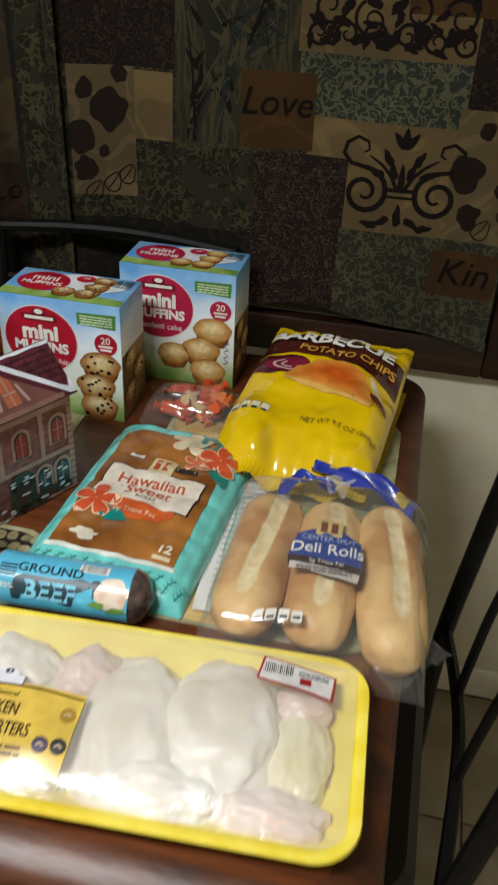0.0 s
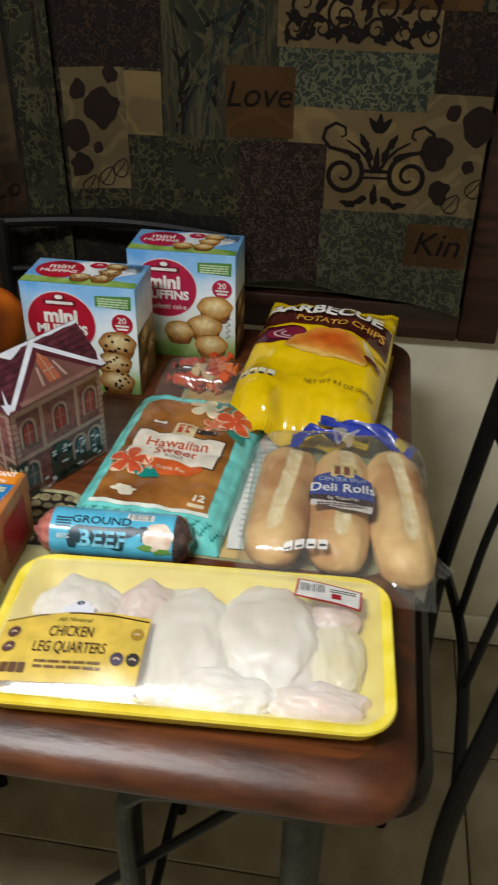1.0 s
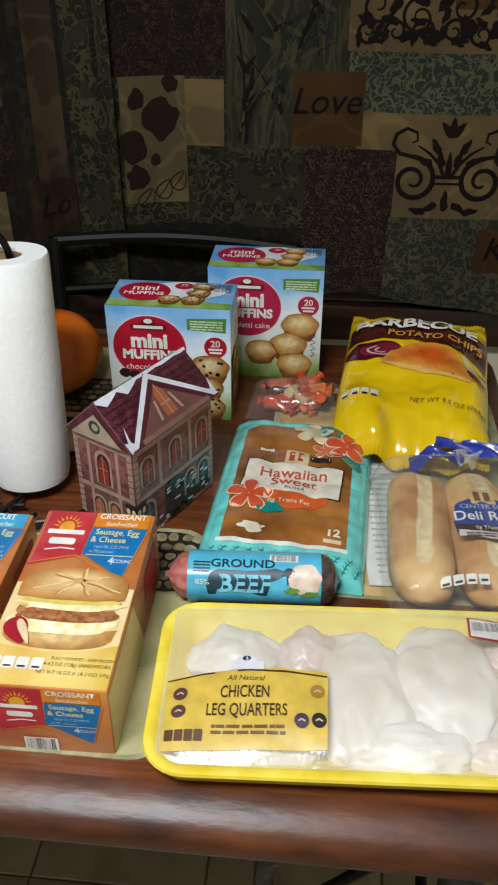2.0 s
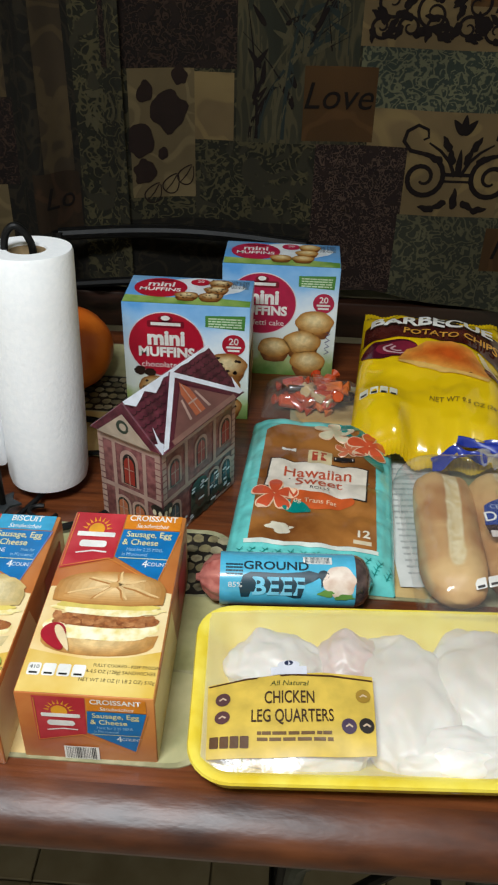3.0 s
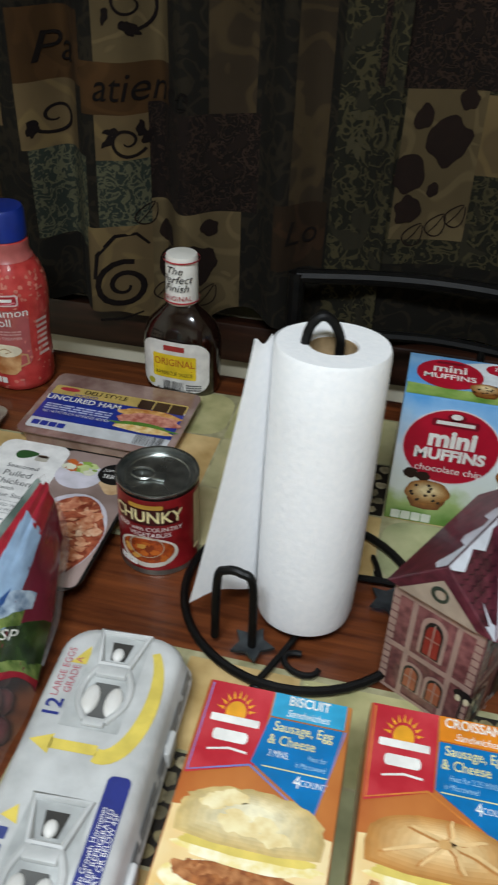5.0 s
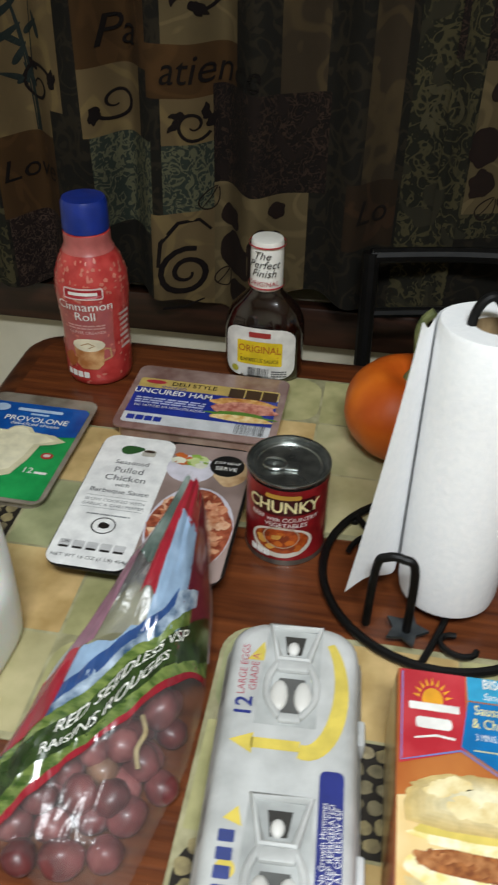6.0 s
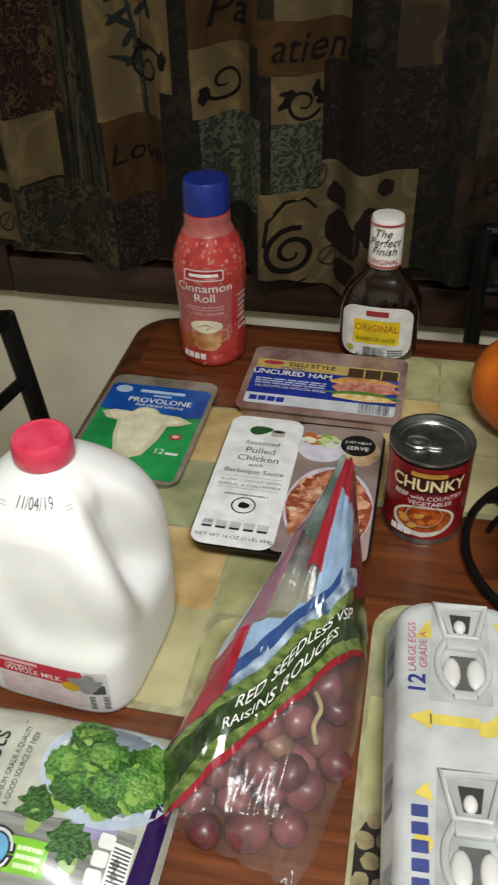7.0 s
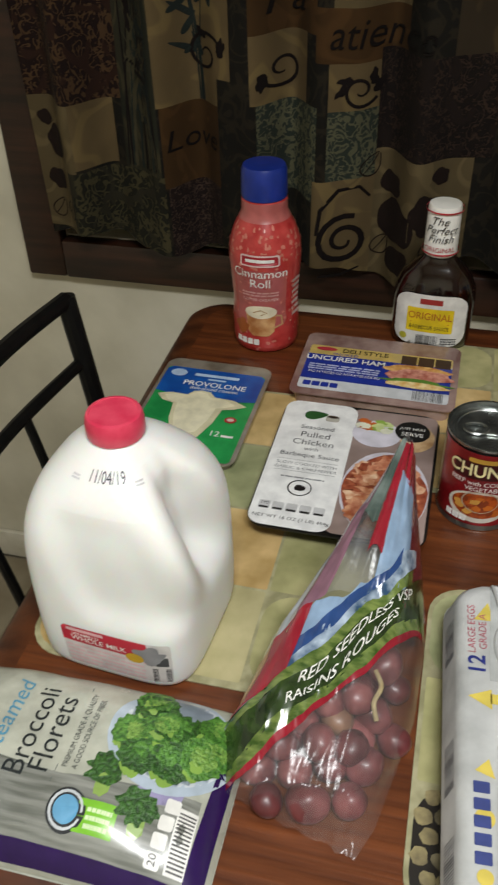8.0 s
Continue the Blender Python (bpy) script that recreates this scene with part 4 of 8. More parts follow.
# chicken tray
def tray_chicken(x, y, rot):
    ob = thing("chicken_tray", x, y, rot, "yellow foam tray of raw chicken leg quarters under clear film", "meat tray")
    w, d, h = 0.398, 0.200, 0.029
    prof = [(0.018, 0.0), (0.012, 0.004), (0.004, 0.022), (0.0, h - 0.003), (0.001, h), (0.006, h + 0.0005), (0.012, h - 0.003), (0.029, 0.010), (0.036, 0.0045)]
    m = tt("yellow_foam", "e6cb32", "f2de58", 40, 0.5, 5, bump=0.05, bump_scale=300)
    part("foam_tray", bm_loft([[(a, b, z) for a, b in rrect(w - 2 * i, d - 2 * i, max(0.012, 0.038 - i), 7)] for i, z in prof]), m, ob, "yellow foam tray with a rolled rim", sharp=60)
    skin = tt("chicken_skin", "d8ccba", "eee8de", 15, 0.38, 8, bump=0.25, bump_scale=110, sss=0.15, mottle=0.4)
    pink = tt("chicken_meat", "d8bcae", "e8d8ce", 26, 0.35, 6, bump=0.2, sss=0.15)
    fat = tt("chicken_fat", "dfcf9c", "ece4c4", 26, 0.35, 6, bump=0.2)
    for k, (cx, cy, rx, ry, rz, mm) in enumerate(((-0.125, 0.045, 0.045, 0.036, 0.026, skin), (-0.055, 0.050, 0.030, 0.034, 0.026, pink), (-0.110, -0.045, 0.062, 0.034, 0.024, skin), (-0.005, 0.000, 0.048, 0.076, 0.029, skin), (0.075, 0.015, 0.055, 0.070, 0.031, skin), (0.030, -0.058, 0.060, 0.028, 0.024, skin), (0.130, -0.060, 0.046, 0.021, 0.021, pink), (0.148, 0.000, 0.026, 0.050, 0.018, fat), (0.145, 0.055, 0.026, 0.020, 0.018, pink))):
        part("chicken_piece", bm_blob(rx * 1.06, ry * 1.03, rz, k + 2, 0.17, 1.8, 5, (cx * 0.97, cy * 0.94 - 0.006, 0.013), flat=0.008), mm, ob)
    part("film", bm_sheet(lambda a, b: Vector(film_top(a * (w / 2 - 0.012), b * (d / 2 - 0.012), 0)), 90, 60), film_mat("tray_film", gloss=0.06, rough=0.2, haze=0.20), ob, "clear stretched plastic film")
    return ob


def film_top(u, v, h):
    z = 0.0290 + 0.019 * (1 - (u / 0.19) ** 4) * (1 - ((v - 0.012) / 0.102) ** 2) + 0.0016 * noise.noise(Vector((u * 22, v * 40, 4.2))) - 0.006 * max(0, (-v - 0.052) / 0.036) ** 2
    return Vector((u, v, z + h))


chicken = tray_chicken(-0.172, 0.435, 3.0)


# ground beef chub
def beef_roll(x, y, rot):
    ob = thing("ground_beef_roll", x, y, rot, "blue plastic tube of ground beef with gathered ends", "ground beef")
    prof = [(0.004, -0.092), (0.005, -0.088), (0.016, -0.084), (0.027, -0.074), (0.0315, -0.06), (0.0325, 0), (0.0315, 0.06), (0.0300, 0.072), (0.014, 0.083), (0.006, 0.087), (0.006, 0.089)]
    loops = []
    for r, s in prof:
        lp = []
        for k in range(36):
            a = 2 * math.pi * k / 36
            q = r * (1 + (0.10 * math.sin(9 * a) if abs(s) > 0.07 else 0.012 * math.sin(4 * a + s * 60)))
            lp.append((s, q * math.cos(a), 0.031 + q * math.sin(a) * 0.95))
        loops.append(lp)
    part("tube", bm_loft(loops), tt("beef_meat", "a2524a", "c77f72", 60, 0.3, 6, coat=0.4, bump=0.15), ob, "pink meat showing at the clear ends", sharp=0)
    return ob


beef = beef_roll(-0.293, 0.571, 3)
beef.scale = (0.99, 0.84, 0.84)


def can(x, y, rot):
    ob = thing("soup_can", x, y, rot, "red-labelled steel soup can with a pull-tab lid", "can")
    r, h = 0.0425, 0.108
    prof = [(r - 0.003, 0.0), (r + 0.0008, 0.001), (r + 0.0008, 0.003), (r - 0.001, 0.005), (r - 0.001, h - 0.005), (r + 0.0008, h - 0.003), (r + 0.0008, h - 0.0005), (r, h), (r - 0.002, h - 0.0005), (r - 0.003, h - 0.006), (r - 0.006, h - 0.0065), (r - 0.007, h - 0.005), (r - 0.009, h - 0.005), (r - 0.010, h - 0.0062), (0.012, h - 0.0062)]
    part("can_body", bm_lathe(prof, 56), M_STEEL, ob, "bare steel body and lid", sharp=50)
    part("pull_tab", bm_tube([(0.010 + 0.009 * math.cos(a) * 1.35 - 0.024, 0.009 * math.sin(a) - 0.004, h - 0.0035) for a in (2 * math.pi * k / 24 for k in range(24))], 0.0016, 8, True), M_STEEL, ob, "steel pull ring")
    part("tab_plate", bm_box(-0.006, 0.010, -0.010, 0.002, h - 0.006, h - 0.003, 0.001), M_STEEL, ob)
    return ob


soup = can(-0.757, 0.800, 0)


def creamer(x, y, rot):
    ob = thing("creamer_bottle", x, y, rot, "red-sleeved coffee creamer bottle with a blue cap", "creamer bottle")
    prof = [(0.036, 0.0), (0.041, 0.003), (0.0425, 0.012), (0.043, 0.04), (0.0415, 0.07), (0.0435, 0.10), (0.0455, 0.125), (0.044, 0.148), (0.037, 0.168), (0.030, 0.180), (0.0275, 0.186), (0.0275, 0.202)]
    part("bottle", bm_lathe(prof, 48), tt("red_sleeve", "a82a2a", "c24440", 60, 0.3, 3, coat=0.5), ob, "red printed sleeve", sharp=0)
    part("cap", bm_lathe([(0.0275, 0.203), (0.028, 0.206), (0.0272, 0.236), (0.025, 0.241), (0.018, 0.242)], 40), ink("172f86", 0.35), ob, "blue plastic cap", sharp=40)
    return ob


creamer_ob = creamer(-1.058, 1.092, 4)
creamer_ob.scale = (1.06, 1.06, 1.04)


def bbq(x, y, rot):
    ob = thing("barbecue_sauce_bottle", x, y, rot, "dark barbecue sauce bottle with a white shrink-wrapped cap", "sauce bottle")
    prof = [(0.045, 0.0), (0.052, 0.004), (0.0535, 0.015), (0.0545, 0.07), (0.053, 0.085), (0.046, 0.102), (0.033, 0.116), (0.0225, 0.126), (0.0205, 0.135)]
    part("bottle", bm_lathe(prof, 56, 1.0, 0.62, 2.6), tt("dark_sauce", "0d0504", "1c0906", 30, 0.12, 3, coat=0.7), ob, "glossy dark brown sauce bottle", sharp=0)
    part("cap", bm_lathe([(0.0200, 0.132), (0.0218, 0.134), (0.0212, 0.195), (0.0200, 0.199), (0.015, 0.200)], 40), M_WHITE, ob, "white shrink-wrapped cap", sharp=40)
    return ob


bbq_ob = bbq(-0.832, 1.135, -3)


def deli_pack(name, x, y, rot, w, d, h, label, category, tray_mat, r=0.012, taper=0.010):
    ob = thing(name, x, y, rot, label, category)
    prof = [(taper, 0.0), (taper - 0.004, 0.002), (0.004, h - 0.003), (0.0, h - 0.002), (0.0, h), (0.003, h + 0.0005)]
    part("tray", bm_loft([[(a, b, z) for a, b in rrect(w - 2 * i, d - 2 * i, r, 6)] for i, z in prof]), tray_mat, ob, sharp=45)
    return ob


M_CLEARTRAY = tt("smoky_plastic", "6d6457", "8b8377", 30, 0.15, 3, coat=0.6)
prov = deli_pack("provolone_pack", -1.097, 0.888, -1, 0.142, 0.205, 0.016, "flat pack of sliced provolone with a blue and green label", "cheese pack", M_CLEARTRAY, 0.016)
ham = deli_pack("ham_pack", -0.891, 1.008, -1.0, 0.206, 0.146, 0.022, "clear pack of sliced ham with a blue and yellow label", "ham pack", tt("ham_tray", "7c5e58", "a08880", 30, 0.15, 4, coat=0.6), 0.012)
pulled = deli_pack("pulled_chicken_pack", -0.897, 0.797, -0.5, 0.184, 0.222, 0.030, "black tray of pulled chicken with a white printed sleeve", "ready meal", tt("black_tray", "0c0b0b", "1a1817", 50, 0.3, 3), 0.022, 0.030)


def egg_carton(x, y, rot):
    ob = thing("egg_carton", x, y, rot, "grey-white foam egg carton printed blue and yellow", "egg carton")
    w, d = 0.118, 0.298
    foam = tt("egg_foam", "adaeac", "c4c5c3", 30, 0.5, 4, bump=0.08, bump_scale=240)
    part("carton_base", bm_loft([[(a, b, z) for a, b in rrect(w - 2 * i, d - 2 * i, 0.024, 6)] for i, z in ((0.016, 0.0), (0.010, 0.004), (0.003, 0.026), (0.0, 0.028), (0.0, 0.031))]), foam, ob, sharp=50)
    part("carton_lid", bm_loft([[(a, b, z) for a, b in rrect(w - 2 * i, d - 2 * i, 0.026, 6)] for i, z in ((0.0, 0.0315), (0.001, 0.034), (0.006, 0.059), (0.010, 0.066), (0.016, 0.068))]), foam, ob, sharp=60)
    return ob


eggs = egg_carton(-0.718, 0.482, 3.0)


JUG = [(0.064, 0.0, 4.5), (0.073, 0.004, 4.8), (0.0765, 0.014, 5.0), (0.078, 0.06, 5.0), (0.078, 0.12, 4.6), (0.077, 0.150, 4.0), (0.0735, 0.170, 3.5), (0.065, 0.190, 3.0), (0.052, 0.206, 2.5), (0.038, 0.218, 2.2), (0.026, 0.225, 2.0), (0.0205, 0.229, 2.0), (0.0195, 0.238, 2.0)]


def jug_at(z):
    for a, b in zip(JUG, JUG[1:]):
        if z <= b[1]:
            break
    i = JUG.index(a)
    p0, p3 = JUG[max(0, i - 1)], JUG[min(len(JUG) - 1, i + 2)]
    span = b[1] - a[1]
    t = min(1.0, max(0.0, (z - a[1]) / span))
    out = []
    for j in (0, 2):
        m0, m1 = (b[j] - p0[j]) / (b[1] - p0[1]) * span, (p3[j] - a[j]) / (p3[1] - a[1]) * span
        out.append((2 * t ** 3 - 3 * t ** 2 + 1) * a[j] + (t ** 3 - 2 * t ** 2 + t) * m0 + (3 * t ** 2 - 2 * t ** 3) * b[j] + (t ** 3 - t ** 2) * m1)
    return out[0], out[1]


def jug_point(ang, z, h=0.0):
    """Skin of the jug: a rounded square with a handle ridge left standing between two hollows."""
    r, p = jug_at(z)
    c, s = math.cos(radians(ang)), math.sin(radians(ang))
    k = r * (abs(c) ** p + abs(s) ** p) ** (-1 / p)
    mid = -25 - 24 * min(1, max(0, (z - 0.08) / 0.12))
    win = math.exp(-((z - 0.152) / 0.056) ** 4)
    k *= 1 - 0.40 * win * math.exp(-((ang - mid - 34) / (22 if ang > mid + 34 else 19)) ** 4)
    k *= 1 - 0.115 * math.exp(-((z - 0.136) / 0.054) ** 6) * math.exp(-((ang - mid + 42) / 31) ** 6)
    k *= 1 + 0.055 * win * math.exp(-((ang - mid - 2) / 7) ** 2)
    return Vector(((k + h) * c, (k + h) * s, z))


def milk_jug(x, y, rot):
    ob = thing("milk_jug", x, y, rot, "full one-gallon plastic milk jug with a red cap", "milk jug")
    zs = sorted({round(z, 4) for z in [q[1] for q in JUG] + [0.006 + 0.0045 * k for k in range(50)]})
    loops = [[jug_point(-180 + 2.0 * k, z) for k in range(180)] for z in zs]
    m, nt, p = base_mat("milk_plastic")
    p.inputs["Base Color"].default_value, p.inputs["Roughness"].default_value = lin("f0f0ec"), 0.34
    p.inputs["Subsurface Weight"].default_value, p.inputs["Subsurface Scale"].default_value = 0.25, 0.012
    part("jug", bm_loft(loops), m, ob, "translucent white plastic jug full of milk", sharp=0)
    part("cap", bm_lathe([(0.0235, 0.229), (0.0245, 0.231), (0.0245, 0.241), (0.0238, 0.245), (0.0225, 0.248), (0.020, 0.2488), (0.0195, 0.2480), (0.006, 0.2480)], 48), tt("red_cap", "cf3350", "dd4a62", 60, 0.36, 3), ob, "red plastic screw cap", sharp=40)
    return ob


milk = milk_jug(-1.058, 0.572, -5)
milk.scale = (0.965, 0.965, 0.985)


# bags
broc_f = pillow(0.285, 0.160, 0.042, 3.2, 3.0, 0.0035, 5)
broc = thing("broccoli_bag", -1.071, 0.403, 0, "glossy bag of frozen broccoli florets with purple edges", "frozen vegetables")
bag_body(broc, broc_f, 0.285, 0.160, ink("bcbdae", 0.24, 0.35))

chips_p = pillow(0.208, 0.30, 0.036, 3.6, 4.0, 0.0060, 9, freq=24)


def chips_f(u, v, h):
    p = chips_p(u, v, h)
    t = min(1.0, max(0.0, (v + 0.15) / 0.30))
    p.z += 0.012 + 0.042 * t + 0.006 * math.sin(u * 40 + v * 15) * (1 - t)
    # creases that run out from both sealed ends, and dents along the lower half
    end = math.exp(-((0.15 - abs(v)) / 0.045) ** 2)
    p.z += end * (0.35 if v > 0 else 1.0) * (0.0050 * math.sin(u * 95 + 3 * noise.noise(Vector((u * 9, v * 5, 1.0)))) + 0.0030 * math.sin(u * 170 + v * 30))
    p.z += 0.0065 * noise.noise(Vector((u * 15 + v * 9, v * 26, 4.4))) * (1 - t) + 0.004 * noise.noise(Vector((u * 34, v * 12, 9.1)))
    return p


chips = thing("chips_bag", -0.096, 0.970, -6, "shiny yellow bag of barbecue potato chips", "chips bag")
M_CHIPBAG = tt("yellow_foil", "dcb600", "e6c208", 9, 0.15, 3, coat=0.6, mottle=0.0)
bag_body(chips, chips_f, 0.208, 0.30, M_CHIPBAG)
for sv in (-1, 1):
    part("seal", bm_sheet(lambda a, b, sv=sv: chips_f(a * 0.103, sv * (0.1475 + 0.007 * (b + 1)), 0) + Vector((0, sv * 0.010 * (b + 1) / 2, 0.0012 * math.sin(a * 130))), 120, 3), M_CHIPBAG, chips, sharp=0)


def haw_f(u, v, h):
    a, b = min(1, abs(u) / 0.095), min(1, abs(v) / 0.155)
    k = (1 - a ** 6) ** 0.5 * (1 - b ** 8) ** 0.5
    bump = 0.006 * abs(math.sin(math.pi * (u / 0.168 * 3 + 0.5))) ** 0.5 * abs(math.sin(math.pi * (v / 0.25 * 4))) ** 0.5
    return Vector((u, v, 0.003 + 0.029 * k + bump * k + 0.0022 * noise.noise(Vector((u * 60, v * 60, 2.2))) * k + h))


haw = thing("sweet_rolls_pack", -0.257, 0.738, -3.5, "turquoise-edged film pack of brown sweet rolls", "bread rolls")
bag_body(haw, haw_f, 0.19, 0.31, ink("74d6d0", 0.25, 0.4))

deli = thing("deli_rolls_bag", -0.042, 0.661, 2, "clear bag of three long split deli rolls", "bread rolls")


def bread_mat():
    """Golden crust with darker tan patches, and pale crumb where the top has split open."""
    m, nt, p = base_mat("bread")
    N, L = nt.nodes.new, nt.links.new
    tc, at = N("ShaderNodeTexCoord"), N("ShaderNodeAttribute")
    at.attribute_name = "split"

    def nz(sc, det):
        n = N("ShaderNodeTexNoise")
        n.inputs["Scale"].default_value, n.inputs["Detail"].default_value = sc, det
        L(tc.outputs["Object"], n.inputs["Vector"])
        return n.outputs["Fac"]

    def rp(src, stops):
        r = N("ShaderNodeValToRGB")
        for e, (q, c) in zip(r.color_ramp.elements, stops):
            e.position, e.color = q, c
        L(src, r.inputs[0])
        return r.outputs[0]
    big, fine = nz(14, 5), nz(90, 6)
    crust = rp(big, [(0.30, lin("a8682c")), (0.66, lin("e6c284"))])
    crumb = rp(fine, [(0.3, lin("d8bc80")), (0.7, lin("f0e2bc"))])
    add, sub_ = N("ShaderNodeMath"), N("ShaderNodeMath")
    sub_.operation, add.operation = "MULTIPLY_ADD", "ADD"
    sub_.inputs[1].default_value, sub_.inputs[2].default_value = 0.55, -0.275
    L(nz(30, 4), sub_.inputs[0])
    L(at.outputs["Fac"], add.inputs[0]), L(sub_.outputs[0], add.inputs[1])
    mask = rp(add.outputs[0], [(0.36, (0, 0, 0, 1)), (0.56, (1, 1, 1, 1))])
    mix = N("ShaderNodeMix")
    mix.data_type = "RGBA"
    L(mask, mix.inputs["Factor"]), L(crust, mix.inputs["A"]), L(crumb, mix.inputs["B"])
    L(mix.outputs["Result"], p.inputs["Base Color"])
    p.inputs["Roughness"].default_value = 0.5
    bn = N("ShaderNodeBump")
    bn.inputs["Strength"].default_value, bn.inputs["Distance"].default_value = 0.22, 0.003
    L(fine, bn.inputs["Height"]), L(bn.outputs[0], p.inputs["Normal"])
    return m


M_BREAD = bread_mat()
for k, (cx, cy, rt, L) in enumerate(((-0.067, 0.0, -3, 0.215), (0.003, 0.002, 0, 0.220), (0.072, -0.002, 4, 0.235))):
    bm = bm_blob(0.0355, L / 2, 0.030, k + 20, 0.05, 1.5, 5)
    for v in bm.verts:
        e = abs(v.co.y) / (L / 2)
        v.co.y *= 1 + 0.10 * (1 - e)
        q = max(0.001, 1 - min(1, e) ** 2) ** 0.5
        grow = min(1.6, max(0.25, (1 - min(1, e) ** 4) ** 0.5) / max(q, 0.25))
        v.co.x *= grow
        v.co.z *= grow
    mask = []
    for v in bm.verts:
        v.co.x *= 1 + 0.12 * (abs(v.co.y) / (L / 2)) ** 2
        v.co.z = max(v.co.z, -0.024) + 0.027
        off = abs(v.co.x - 0.003 - 0.004 * math.sin(v.co.y * 22 + k))
        run = min(1, max(0, (v.co.y + 0.090) / 0.03)) * min(1, max(0, (0.112 - v.co.y) / 0.03))
        mask.append(math.exp(-(off / 0.0098) ** 2) * run if v.co.z > 0.03 else 0.0)
        v.co.z -= 0.0045 * mask[-1]
    bmesh.ops.rotate(bm, verts=bm.verts, cent=(0, 0, 0), matrix=Matrix.Rotation(radians(rt), 3, "Z"))
    bmesh.ops.translate(bm, verts=bm.verts, vec=(cx, cy, 0))
    bun = part("bread_roll", bm, M_BREAD, deli)
    bun.data.attributes.new("split", "FLOAT", "POINT").data.foreach_set("value", mask)

# grapes
grapes = thing("grape_bag", -0.865, 0.512, 0, "printed plastic bag of red seedless grapes", "grapes")
gm = [tt(f"grape_{k}", a, b, 38, 0.42, 5, coat=0.10, mottle=0.5) for k, (a, b) in enumerate((("4c1c1e", "7c4242"), ("5e2a2c", "945856"), ("5a3a2a", "8a664e"), ("40161a", "683032")))]
rng = random.Random(7)
k = 0
for lay in range(3):
    for iy in range(7):
        for ix in range(5):
            gx = -0.062 + 0.0275 * (ix + 0.5 * ((iy + lay) % 2)) + rng.uniform(-0.004, 0.004)
            gy = -0.090 + 0.0262 * iy + 0.009 * lay + 0.25 * gx + rng.uniform(-0.004, 0.004)
            gz = 0.0150 + 0.0145 * lay + rng.uniform(-0.002, 0.002)
            # inside the bag's outline, heaped towards its middle
            hw = 0.041 + 0.018 * min(1.0, max(0.0, (gy + 0.09) / 0.06)) - 0.012 * lay - 0.024 * min(1.0, max(0.0, (gy - 0.02) / 0.05))
            if abs(gx + 0.006) > hw or (lay == 2 and gy < -0.040) or (lay == 1 and gy < -0.066) or gy > 0.078:
                continue
            gr = rng.uniform(0.0128, 0.0150)
            bm = bm_blob(gr, gr * rng.uniform(1.02, 1.28), gr * 0.97, k, 0.10, 1.3, 3)
            bmesh.ops.rotate(bm, verts=bm.verts, cent=(0, 0, 0), matrix=Euler((rng.uniform(-0.5, 0.5), rng.uniform(-0.3, 0.3), rng.uniform(0, 3.1))).to_matrix())
            bmesh.ops.translate(bm, verts=bm.verts, vec=(gx, gy, gz))
            part("grape", bm, gm[rng.choice((0, 0, 1, 1, 2, 3))], grapes, sharp=0)
            k += 1

# candy bag
candy = thing("candy_bag", -0.262, 0.962, 0, "small clear bag of orange wrapped candies", "candy")
rng = random.Random(3)
wraps = [ink("cf4f22", 0.22, 0.5), ink("b83a16", 0.22, 0.5), ink("d8743a", 0.22, 0.5), ink("3a1c12", 0.3, 0.4), ink("cdb48a", 0.3, 0.4)]
for k in range(22):
    bm = bm_box(-0.016, 0.016, -0.009, 0.009, -0.006, 0.006, 0.004)
    ends = bm_join(bm_lathe([(0.001, 0.014), (0.008, 0.024), (0.007, 0.025)], 8), bm_lathe([(0.007, -0.025), (0.008, -0.024), (0.001, -0.014)], 8))
    bmesh.ops.rotate(ends, verts=ends.verts, cent=(0, 0, 0), matrix=Matrix.Rotation(radians(90), 3, "Y"))
    bm = bm_join(bm, ends)
    bmesh.ops.rotate(bm, verts=bm.verts, cent=(0, 0, 0), matrix=Euler((rng.uniform(-0.6, 0.6), rng.uniform(-0.4, 0.4), rng.uniform(0, 3.1))).to_matrix())
    lay = k // 11
    bmesh.ops.translate(bm, verts=bm.verts, vec=(rng.uniform(-0.046, 0.046) * (1 - 0.25 * lay), rng.uniform(-0.024, 0.024), 0.013 + 0.014 * lay + 0.002 * (k % 3)))
    part("wrapped_candy", bm, wraps[(0, 1, 0, 3, 2, 4, 1)[k % 7]], candy)


# pumpkin
def pumpkin(x, y):
    ob = thing("pumpkin", x, y, 0, "small orange pumpkin with a curved green stem", "pumpkin")
    loops = []
    for j in range(25):
        t = math.pi * j / 24
        lp = []
        for k in range(90):
            a = 2 * math.pi * k / 90
            rib = 1 - 0.016 * abs(math.cos(a * 5)) ** 4
            r = 0.078 * math.sin(t) ** 0.75 * rib
            z = 0.062 - 0.060 * math.cos(t) - 0.016 * math.exp(-(math.sin(t) / 0.25) ** 2) * (1 if t > 1.5 else -0.8)
            lp.append((r * math.cos(a), r * math.sin(a), z))
        loops.append(lp)
    part("pumpkin_body", bm_loft(loops), tt("pumpkin_skin", "bc500c", "da741c", 12, 0.45, 6, coat=0.1, bump=0.04), ob, sharp=0)
    part("stem", bm_tube(smooth_path([(0, 0, 0.102), (0.001, 0, 0.118), (0.001, 0.001, 0.145), (-0.001, 0.002, 0.172), (0.003, 0.003, 0.188), (0.013, 0.004, 0.198)], 6), 0.010, 10, taper=lambda t: 0.55 + 1.1 * max(0, 1 - t * 4) + 0.35 * max(0, t - 0.75)), tt("stem_green", "3a4622", "74784a", 50, 0.7, 5, bump=0.3), ob, "dry green curved stem")
    return ob


pumpkin(-0.634, 0.990).scale = (1.0, 1.0, 0.95)


